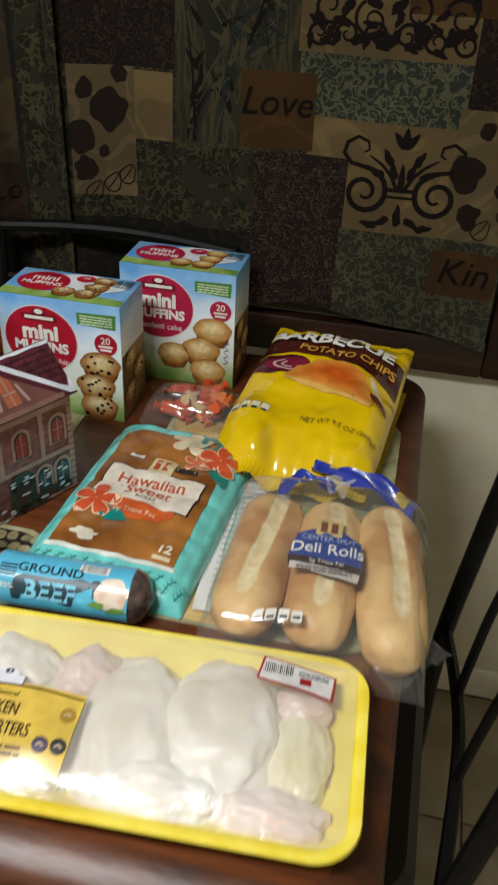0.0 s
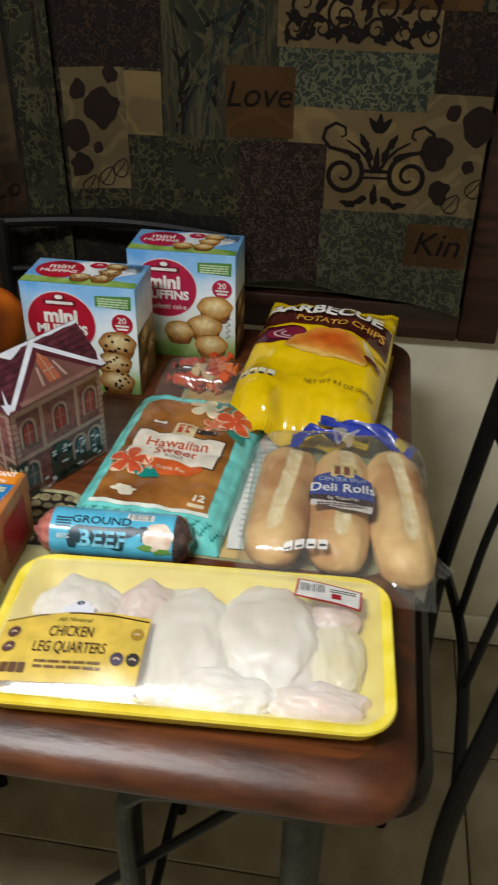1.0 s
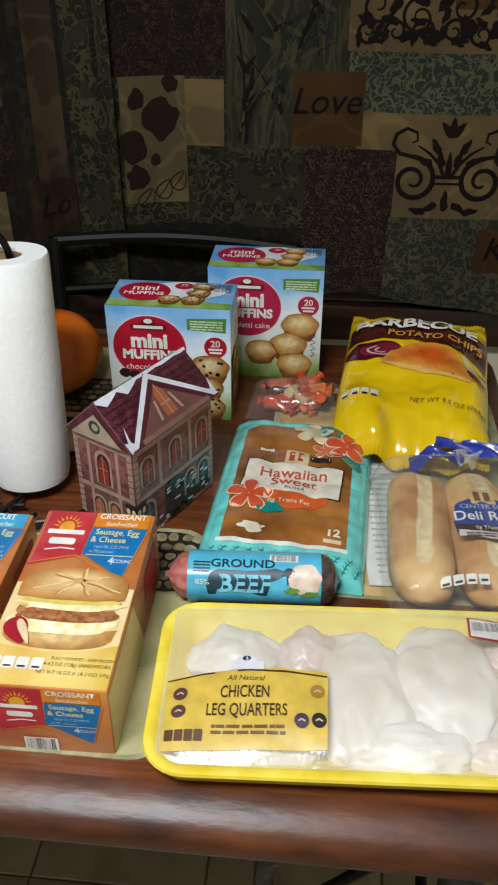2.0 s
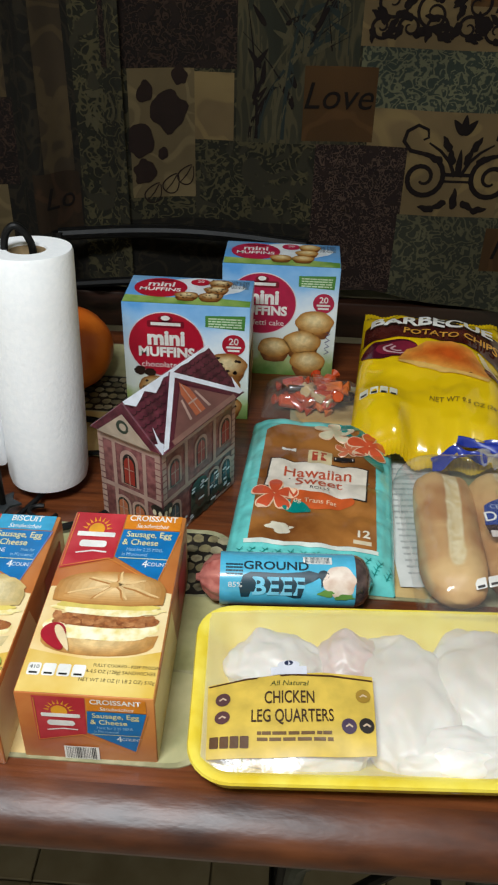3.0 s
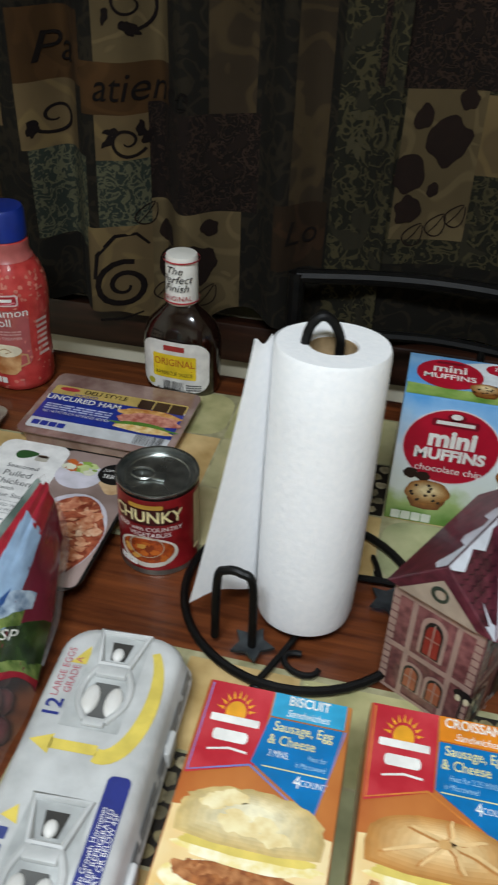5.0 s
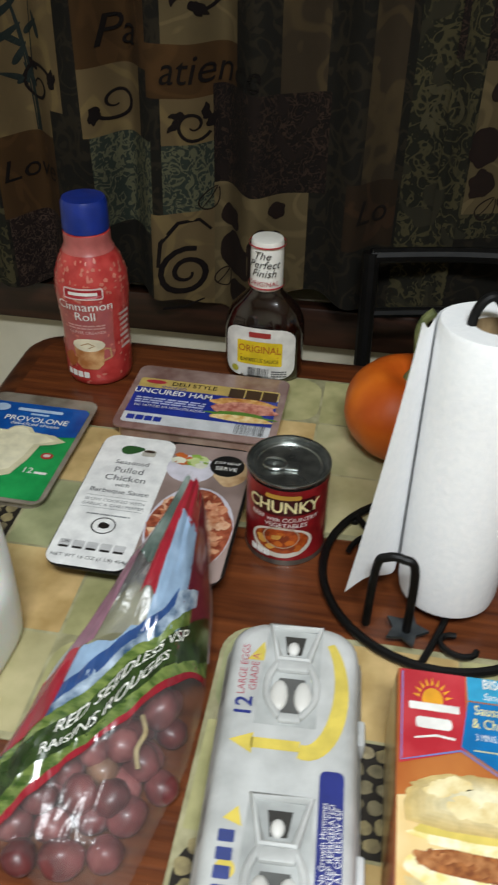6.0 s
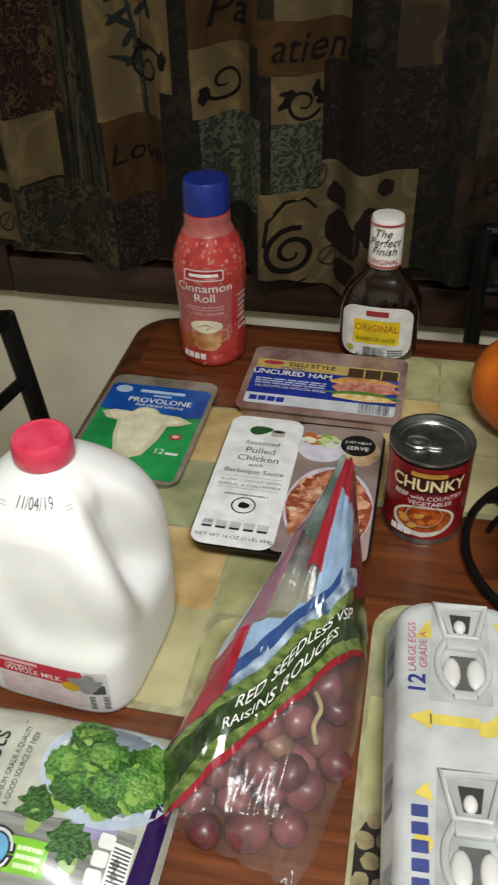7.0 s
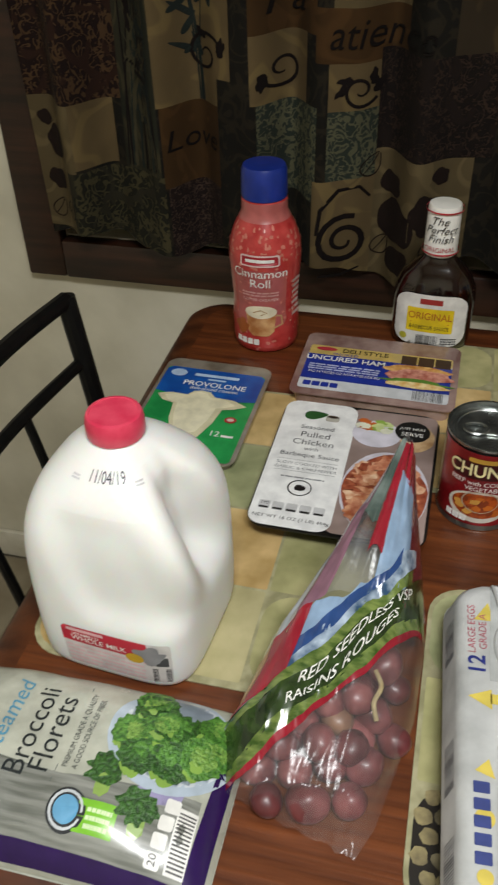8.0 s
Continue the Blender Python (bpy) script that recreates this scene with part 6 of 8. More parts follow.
    show(ob, "bargeboard", cg, [[(-a + 0.009, E + 0.001), (0, R - 0.007), (a - 0.009, E + 0.001), (a - 0.017, E + 0.001), (0, R - 0.012), (-a + 0.017, E + 0.001)]], ink("4c1826", 0.4, 0.3), 0.0014)
    show(ob, "stone_band", cg, [rect(-a + 0.018, E + 0.000, a - 0.018, E + 0.004)], ink("7c5a50", 0.4, 0.3), 0.0016)
    for s in (-1, 1):
        show(ob, "stone_band", cg, [[(s * 0.016, E + 0.008), (s * 0.020, E + 0.008), (s * 0.014, R - 0.024), (s * 0.011, R - 0.024)]], stone, 0.0016)
    show(ob, "window_print", cg, [[(-0.009, E + 0.008), (0.009, E + 0.008), (0.008, E + 0.028), (0, E + 0.036), (-0.008, E + 0.028)]], lit, 0.0018)
    show(ob, "glazing_bar_print", cg, [rect(-0.0007, E + 0.008, 0.0007, E + 0.034), rect(-0.008, E + 0.018, 0.008, E + 0.0192)], stone, 0.0022)
    # roof snow and shingles on the slope that faces the room
    sh = []
    for j in range(8):
        for i in range(20):
            u, v = -0.074 + i * 0.0078 + (j % 2) * 0.0039, 0.004 + j * slope / 8.4
            if abs(u) < 0.075 and (abs(u) > 0.074 * (1 - v / slope) * 0.98):
                sh += ribbon([(u + 0.0038 * math.cos(q), v + 0.003 * math.sin(q)) for q in (math.pi + math.pi * k / 5 for k in range(6))], 0.0009)
    tagged(show(ob, "shingle_print", sl, sh, ink("2a0c15", 0.4, 0.3), 0.0008), kind="stuff")
    ridge = [(-0.078, slope), (0.078, slope)] + [(0.078 - 0.156 * k / 14, slope - 0.003 - 0.010 * (0.5 + 0.5 * math.sin(k * 2.1)) * (1 if k > 8 else 0.15)) for k in range(15)]
    show(ob, "ridge_snow", sl, [ridge[:2] + ridge[2:]], snow, 0.0012)
    back = plane((0, w, E), (-1, 0, 0), (0, -w / slope, (R - E) / slope))
    show(ob, "ridge_snow", back, [[(-0.078, slope), (0.078, slope)] + [(0.078 - 0.156 * k / 14, slope - 0.012 - 0.008 * math.sin(k * 1.7)) for k in range(15)]], snow, 0.0012)
    for p in ([(-0.078, 0.0), (-0.062, 0.0), (-0.070, 0.012), (-0.066, 0.030), (-0.074, 0.012), (-0.078, 0.014)], [(0.078, 0.0), (0.062, 0.0), (0.066, 0.014), (0.072, 0.010), (0.078, 0.024)]):
        show(ob, "eave_snow", sl, [p], snow, 0.0012)


house_art(house)


# flat packs
def prov_art(ob):
    f = plane((0, 0, 0.0165), (1, 0, 0), (0, 1, 0))
    show(ob, "label_card", f, [rect(-0.066, -0.099, 0.066, 0.080, 0.006)], tt("cheese_green", "17783c", "2a9a50", 30, 0.3, 4, coat=0.4), 0.0006)
    show(ob, "label_blue", f, [[(-0.066, 0.024), (-0.030, 0.016), (0.020, 0.014), (0.066, 0.022), (0.066, 0.074), (0.060, 0.080), (-0.060, 0.080), (-0.066, 0.074)]], tt("cheese_blue", "0c3f8e", "1a5cae", 24, 0.3, 4, coat=0.4), 0.0010)
    head = [(-0.060, 0.016), (-0.044, 0.022), (-0.022, 0.021), (-0.016, 0.030), (-0.006, 0.033), (0.006, 0.031), (0.014, 0.022), (0.040, 0.020), (0.058, 0.010), (0.044, 0.002), (0.030, -0.002), (0.026, -0.030), (0.016, -0.060), (-0.002, -0.070), (-0.020, -0.058), (-0.030, -0.028), (-0.034, 0.000), (-0.050, 0.004)]
    show(ob, "cheese_picture", f, [head], ink("d8d0ac", 0.35, 0.3), 0.0014)
    show(ob, "cheese_picture", f, [[(u * 0.8 - 0.002, v * 0.86 + 0.001) for u, v in head]], ink("ebe4c4", 0.35, 0.3), 0.0016)
    show(ob, "brand_bar", f, [rect(-0.026, 0.0635, 0.034, 0.0695, 0.002), rect(-0.006, 0.0565, 0.018, 0.060), ell(-0.048, 0.067, 0.011, 0.008)], ink("b4cbe6", 0.3), 0.0014)
    words(ob, f, [("PROVOLONE", 0.006, 0.046, 0.0140)], W_, 0.0018, bold=0.01)
    words(ob, f, [("deli-sliced cheese", 0.008, 0.0365, 0.0090)], W_, 0.0018)
    words(ob, f, [("12", 0.034, -0.050, 0.014)], W_, 0.0018)
    show(ob, "small_text_bar", f, [rect(0.043, -0.054, 0.058, -0.050)], W_, 0.0016)
    show(ob, "seal_print", f, [ell(0.046, -0.020, 0.0075, 0.006)], ink("b03030"), 0.0016)
    show(ob, "seal_print", f, [ell(0.046, -0.020, 0.0045, 0.003)], ink("e2c9c0"), 0.0019)


def ham_art(ob):
    f = plane((0, 0, 0.0225), (1, 0, 0), (0, 1, 0))
    show(ob, "label_card", f, [rect(-0.094, -0.062, 0.094, 0.040, 0.005)], ink("d9dce0", 0.3, 0.4), 0.0006)
    show(ob, "label_blue", f, [rect(-0.094, -0.040, 0.094, 0.018)], ink("24379a", 0.3, 0.4), 0.0009)
    show(ob, "label_yellow", f, [rect(-0.094, 0.018, 0.094, 0.040, 0.004)], ink("ccb165", 0.3, 0.4), 0.0009)
    show(ob, "brand_bar", f, [ell(-0.072, 0.032, 0.014, 0.0045)], ink("b63540"), 0.0012)
    words(ob, f, [("DELI STYLE", -0.020, 0.031, 0.0125)], K_, 0.0012, bold=0.01)
    words(ob, f, [("SMOKED", -0.045, 0.021, 0.0085)], ink("24379a"), 0.0012)
    words(ob, f, [("UNCURED HAM", -0.043, 0.009, 0.0145)], W_, 0.0012, bold=0.02)
    tagged(show(ob, "small_text_bar", f, lines_of(-0.088, -0.018, 0.005, -0.003, 3, 3), ink("c3c9e6"), 0.0012), kind="stuff")
    words(ob, f, [("NO NITRITES OR NITRATES ADDED", -0.040, -0.024, 0.0072)], W_, 0.0012, squeeze=0.8)
    for k in range(4):
        show(ob, "nutrition_box", f, [rect(-0.088 + k * 0.0115, -0.056, -0.078 + k * 0.0115, -0.046, 0.001)], ink("24379a"), 0.0011)
    tagged(show(ob, "barcode", f, bars(0.050, -0.061, 0.088, -0.040, 20, 7), K_, 0.0012), kind="stuff")
    for k in range(3):
        show(ob, "claim_panel", f, [rect(0.028 + k * 0.022, 0.016, 0.048 + k * 0.022, 0.037)], ink("3a2418"), 0.0011)
    show(ob, "bread_picture", f, [blob2(0.052, 0.004, 0.042, 0.012, 4, 0.1)], M_CRUST, 0.0013)
    show(ob, "ham_picture", f, [blob2(0.052, -0.008, 0.043, 0.014, 8, 0.15)], tt("ham_slice", "a65a4c", "d89a86", 120, 0.4, 4), 0.0015)
    show(ob, "lettuce_picture", f, [blob2(0.052, -0.022, 0.044, 0.006, 12, 0.3)], ink("5d8a30"), 0.0017)
    show(ob, "bread_picture", f, [blob2(0.052, -0.030, 0.040, 0.007, 14, 0.1)], M_CRUSTL, 0.0019)


def pulled_art(ob):
    f = plane((0, 0, 0.0305), (1, 0, 0), (0, 0.955, 0))
    show(ob, "sleeve_panel", f, [rect(-0.0905, -0.1145, -0.004, 0.1145, 0.016)], ink("f2f2f0", 0.35, 0.3), 0.0008)
    show(ob, "sleeve_picture", f, [rect(-0.010, -0.112, 0.089, 0.112, 0.010)], tt("sleeve_backdrop", "74625a", "a08c86", 14, 0.35, 3, coat=0.3), 0.0005)
    show(ob, "plate_picture", f, [ell(0.042, -0.036, 0.0465, 0.070)], ink("d2ced8", 0.35, 0.3), 0.0010)
    show(ob, "bread_picture", f, [blob2(0.068, 0.068, 0.020, 0.026, 2, 0.06)], tt("bread_print", "a8845c", "d0b48c", 60, 0.4, 4, coat=0.3), 0.0009)
    meat = [tt("pulled_meat_a", "a0523a", "d29472", 110, 0.3, 5, coat=0.4), tt("pulled_meat_c", "743020", "aa5e42", 110, 0.3, 5, coat=0.4), tt("pulled_meat_b", "a85e3a", "dca682", 110, 0.3, 5, coat=0.4), tt("pulled_meat_d", "c48a68", "e8c4a4", 110, 0.3, 5, coat=0.4)]
    rng = random.Random(6)
    show(ob, "meat_picture", f, [blob2(0.043, -0.040, 0.044, 0.068, 3, 0.05)], meat[1], 0.0011)
    for k in range(150):
        a, q = rng.uniform(0, 6.283), rng.uniform(0, 1) ** 0.5
        show(ob, "meat_picture", f, [leaf2(0.041 + 0.035 * q * math.cos(a), -0.040 + 0.060 * q * math.sin(a), rng.uniform(0.007, 0.015), rng.uniform(0.0028, 0.0065), rng.uniform(0, 180), 0.3)], meat[(0, 2, 1, 3, 0, 2)[k % 6]], 0.0012 + 0.00002 * k)
    show(ob, "bowl_picture", f, [ell(0.022, 0.066, 0.028, 0.026)], ink("d6d2de", 0.35), 0.0012)
    for k in range(12):
        show(ob, "salad_picture", f, [blob2(0.020 + rng.uniform(-0.018, 0.018), 0.080 + rng.uniform(-0.008, 0.010), 0.007, 0.005, k + 60, 0.35, 12)], ink(("8fae4a", "c7d692", "c2632a", "e0e0c8")[k % 4]), 0.0014 + 0.00005 * k)
    show(ob, "serve_badge", f, [ell(0.062, 0.078, 0.020)], ink("141414"), 0.0016)
    words(ob, f, [("JUST HEAT", 0.062, 0.083, 0.0062), ("SERVE", 0.062, 0.072, 0.0095)], W_, 0.0019)
    words(ob, f, [("Seasoned", -0.046, 0.062, 0.0105), ("Pulled", -0.046, 0.047, 0.0145), ("Chicken", -0.046, 0.032, 0.0145), ("with", -0.046, 0.020, 0.0095), ("Barbeque Sauce", -0.046, 0.008, 0.0105)], ink("3a3d40"), 0.0011)
    words(ob, f, [("SLOW COOKED WITH", -0.046, -0.009, 0.0066), ("GARLIC & CHILI PEPPER", -0.046, -0.017, 0.0066)], ink("6a6d70"), 0.0011)
    show(ob, "rule", f, [rect(-0.080, -0.0025, -0.012, -0.0019), rect(-0.080, -0.0228, -0.012, -0.0222)], ink("8a8c8e"), 0.0011)
    tagged(show(ob, "small_text_bar", f, lines_of(-0.070, -0.034, -0.022, -0.030, 1, 8), ink("8a8c8e"), 0.0011), kind="stuff")
    show(ob, "emblem", f, ribbon([(-0.046 + 0.0125 * math.cos(k * 0.3), -0.050 + 0.0125 * math.sin(k * 0.3)) for k in range(23)], 0.0018), K_, 0.0011)
    show(ob, "emblem", f, [blob2(-0.046, -0.050, 0.006, 0.005, 5, 0.2)], K_, 0.0011)
    for k in range(5):
        show(ob, "nutrition_box", f, [rect(-0.083 + k * 0.0145, -0.090, -0.071 + k * 0.0145, -0.077, 0.002)], ink("c9c9c9"), 0.0010)
        show(ob, "nutrition_bar", f, [rect(-0.082 + k * 0.0145, -0.0895, -0.072 + k * 0.0145, -0.0865)], K_, 0.0012)
    words(ob, f, [("190", -0.077, -0.081, 0.006)], K_, 0.0012)
    words(ob, f, [("NET WT 16 OZ (1 LB) 454g", -0.046, -0.101, 0.0068)], K_, 0.0011)
    show(ob, "avocado_picture", f, [leaf2(-0.052, 0.088, 0.014, 0.008, 15)], ink("2d5a2c"), 0.0011)
    show(ob, "sauce_cup_picture", f, [rect(-0.040, 0.078, -0.024, 0.088, 0.003), ell(-0.032, 0.088, 0.008, 0.003)], ink("b9b4a8"), 0.0012)
    show(ob, "sauce_cup_picture", f, [ell(-0.032, 0.088, 0.006, 0.002)], ink("3a2a20"), 0.0014)


prov_art(prov)
ham_art(ham)
pulled_art(pulled)


# can
def can_art(ob):
    r, f = 0.0425, can_side(0.0417)
    show(ob, "paper_label", f, [rect(-math.pi * 0.0417, 0.007, math.pi * 0.0417, 0.101)], tt("can_label_red", "6d0d14", "8f1a20", 40, 0.35, 4, coat=0.3), 0.0008, 0.004, "dark red paper label")
    show(ob, "brand_bar", f, [rect(-0.018, 0.090, 0.018, 0.0955, 0.002)], ink("c79a3c"), 0.0014, 0.003)
    show(ob, "title_panel", f, [[(-0.033, 0.068), (0.033, 0.070), (0.034, 0.091), (-0.032, 0.089)]], ink("3a070a"), 0.0012, 0.003)
    words(ob, f, [("CHUNKY", 0.0, 0.0795, 0.0205)], ink("e9dfa8"), 0.0017, bold=0.02, squeeze=0.88)
    words(ob, f, [("BEEF with COUNTRY", 0.002, 0.0635, 0.0078), ("VEGETABLES", 0.004, 0.0560, 0.0078)], W_, 0.0014)
    show(ob, "bowl_picture", f, [ell(0.0, 0.032, 0.033, 0.021)], ink("d9d2c4"), 0.0012, 0.003)
    show(ob, "soup_picture", f, [ell(0.0, 0.034, 0.029, 0.0165)], tt("soup_print", "7a2a10", "b5551f", 160, 0.3, 5), 0.0014, 0.003)
    rng = random.Random(9)
    for k in range(12):
        show(ob, "soup_picture", f, [blob2(rng.uniform(-0.022, 0.022), 0.034 + rng.uniform(-0.011, 0.011), 0.005, 0.004, k, 0.3, 10)], ink(("c96a24", "8a3a18", "d9a04a")[k % 3]), 0.0016 + k * 0.00003)
    show(ob, "spoon_picture", f, ribbon([(0.018 * math.cos(k * 0.3), 0.040 + 0.014 * math.sin(k * 0.3)) for k in range(22)], 0.0012), ink("b8a890"), 0.0022)
    for k in range(3):
        show(ob, "nutrition_box", f, [rect(-0.034 + k * 0.008, 0.011, -0.027 + k * 0.008, 0.019, 0.001)], W_, 0.0015, 0.003)
    for u in (0.0775, -0.0775):
        show(ob, "back_panel", f, [rect(u - 0.0225, 0.02, u + 0.0225, 0.095)], ink("c9b98a"), 0.0012, 0.004)


can_art(soup)


# bottles
def creamer_art(ob):
    P = [(0.036, 0.0), (0.041, 0.003), (0.0425, 0.012), (0.043, 0.04), (0.0415, 0.07), (0.0435, 0.10), (0.0455, 0.125), (0.044, 0.148), (0.037, 0.168), (0.030, 0.180), (0.0275, 0.186), (0.0275, 0.202)]

    def f(u, v, h):
        r = P[-1][0]
        for (r0, z0), (r1, z1) in zip(P, P[1:]):
            if z0 <= v <= z1:
                r = r0 + (r1 - r0) * (v - z0) / (z1 - z0)
                break
        a = radians(-90) + u / 0.043
        return Vector(((r + h) * math.cos(a), (r + h) * math.sin(a), v))

    pale = ink("b25a56", 0.3, 0.4)
    rng = random.Random(11)
    tagged(show(ob, "speckle_print", f, [blob2(rng.uniform(-0.09, 0.09), rng.choice((rng.uniform(0.005, 0.17), rng.uniform(0.13, 0.175))), rng.uniform(0.0012, 0.003), rng.uniform(0.0012, 0.003), k, 0.3, 8) for k in range(190)], ink("cf7a6a", 0.3, 0.4), 0.0008), kind="stuff")
    show(ob, "neck_band", f, [rect(-0.135, 0.178, 0.135, 0.201)], ink("b4605c", 0.35, 0.3), 0.0008, 0.006)
    show(ob, "pale_panel", f, [rect(-0.034, 0.040, 0.034, 0.122, 0.012)], pale, 0.0007, 0.005)
    show(ob, "brand_bar", f, [rect(-0.024, 0.128, 0.024, 0.143, 0.003)], ink("e0c4c0"), 0.0011, 0.005)
    show(ob, "brand_bar", f, [rect(-0.022, 0.130, 0.022, 0.141, 0.002)], ink("a31f2a"), 0.0014, 0.005)
    show(ob, "brand_bar", f, [rect(-0.017, 0.134, 0.017, 0.138)], W_, 0.0017, 0.005)
    words(ob, f, [("Cinnamon", 0.0, 0.118, 0.0165), ("Roll", 0.0, 0.104, 0.0165)], W_, 0.0014)
    tagged(show(ob, "small_text_bar", f, lines_of(-0.024, 0.086, 0.024, 0.094, 2, 3), ink("d9a49c"), 0.0012), kind="stuff")
    words(ob, f, [("COFFEE CREAMER", 0.0, 0.081, 0.0058)], ink("e3c0b8"), 0.0013)
    show(ob, "cup_picture", f, [[(-0.020, 0.062), (0.020, 0.062), (0.017, 0.035), (0.010, 0.028), (-0.010, 0.028), (-0.017, 0.035)]], tt("cup_print", "a86a3a", "d2a572", 60, 0.4, 4), 0.0011, 0.004)
    show(ob, "cup_picture", f, ribbon([(0.018, 0.058), (0.027, 0.056), (0.028, 0.044), (0.017, 0.040)], 0.003), ink("c09468"), 0.0011)
    show(ob, "foam_picture", f, [ell(0, 0.063, 0.021, 0.009)], ink("e8dcc0"), 0.0014, 0.004)
    show(ob, "foam_picture", f, ribbon([(-0.01, 0.062), (0.0, 0.066), (0.008, 0.062), (0.0, 0.059)], 0.0015), ink("a9824e"), 0.0017)
    show(ob, "spice_picture", f, [blob2(-0.026, 0.040, 0.010, 0.010, 3, 0.2)], ink("a55a2c"), 0.0012, 0.004)
    for k in range(4):
        show(ob, "nutrition_box", f, [rect(-0.035 + k * 0.0085, 0.014, -0.028 + k * 0.0085, 0.023, 0.001)], W_, 0.0012, 0.003)
    show(ob, "side_text_bar", f, [rect(0.044, 0.05 + k * 0.008, 0.062, 0.054 + k * 0.008) for k in range(7)], ink("d0b8b0"), 0.0010)


def bbq_art(ob):
    def f(u, v, h):
        x = u
        k = max(0.0, 1 - abs(x / 0.0545) ** 2.6) ** (1 / 2.6)
        return Vector((x, -(0.0545 * 0.62 * k) * 1.008 - h - 0.0012, v))
    show(ob, "white_label", f, [rect(-0.047, 0.010, 0.047, 0.086, 0.018)], ink("e4e2dc", 0.4), 0.0006, 0.005, "white paper front label")
    show(ob, "yellow_panel", f, [rect(-0.031, 0.030, 0.031, 0.066, 0.002)], ink("e3c51c"), 0.0010, 0.005)
    show(ob, "brand_bar", f, [rect(-0.015, 0.072, 0.015, 0.080, 0.001)], ink("a0302c"), 0.0010, 0.005)
    words(ob, f, [("ORIGINAL", 0.0, 0.054, 0.0150)], ink("b5651c"), 0.0014, bold=0.01, squeeze=0.85)
    words(ob, f, [("BARBECUE SAUCE", 0.0, 0.037, 0.0082)], K_, 0.0014, squeeze=0.8)
    show(ob, "rule", f, [rect(-0.026, 0.0435, 0.026, 0.0445)], ink("b5651c"), 0.0014)
    tagged(show(ob, "barcode", f, bars(-0.016, 0.011, 0.014, 0.025, 18, 5), K_, 0.0010), kind="stuff")
    tagged(show(ob, "small_text_bar", f, lines_of(0.017, 0.013, 0.038, 0.024, 3, 5), ink("4a4a48"), 0.0010), kind="stuff")
    show(ob, "seal_print", f, [ell(-0.034, 0.020, 0.005)], ink("b9b23a"), 0.0010)
    g = can_side(0.0232)
    words(ob, g, [("The", -0.003, 0.183, 0.0145), ("Perfect", 0.0, 0.171, 0.0145), ("Finish", 0.0, 0.159, 0.0145)], K_, 0.0010, shear=0.3)
    words(ob, g, [("ORIGINAL", 0.0, 0.1445, 0.0092)], ink("b02a34"), 0.0010)
    for z in (0.1365, 0.1925):
        show(ob, "red_band", g, [rect(-0.0728, z, 0.0728, z + 0.0022)], ink("b02a34"), 0.0009, 0.004)


creamer_art(creamer_ob)
bbq_art(bbq_ob)


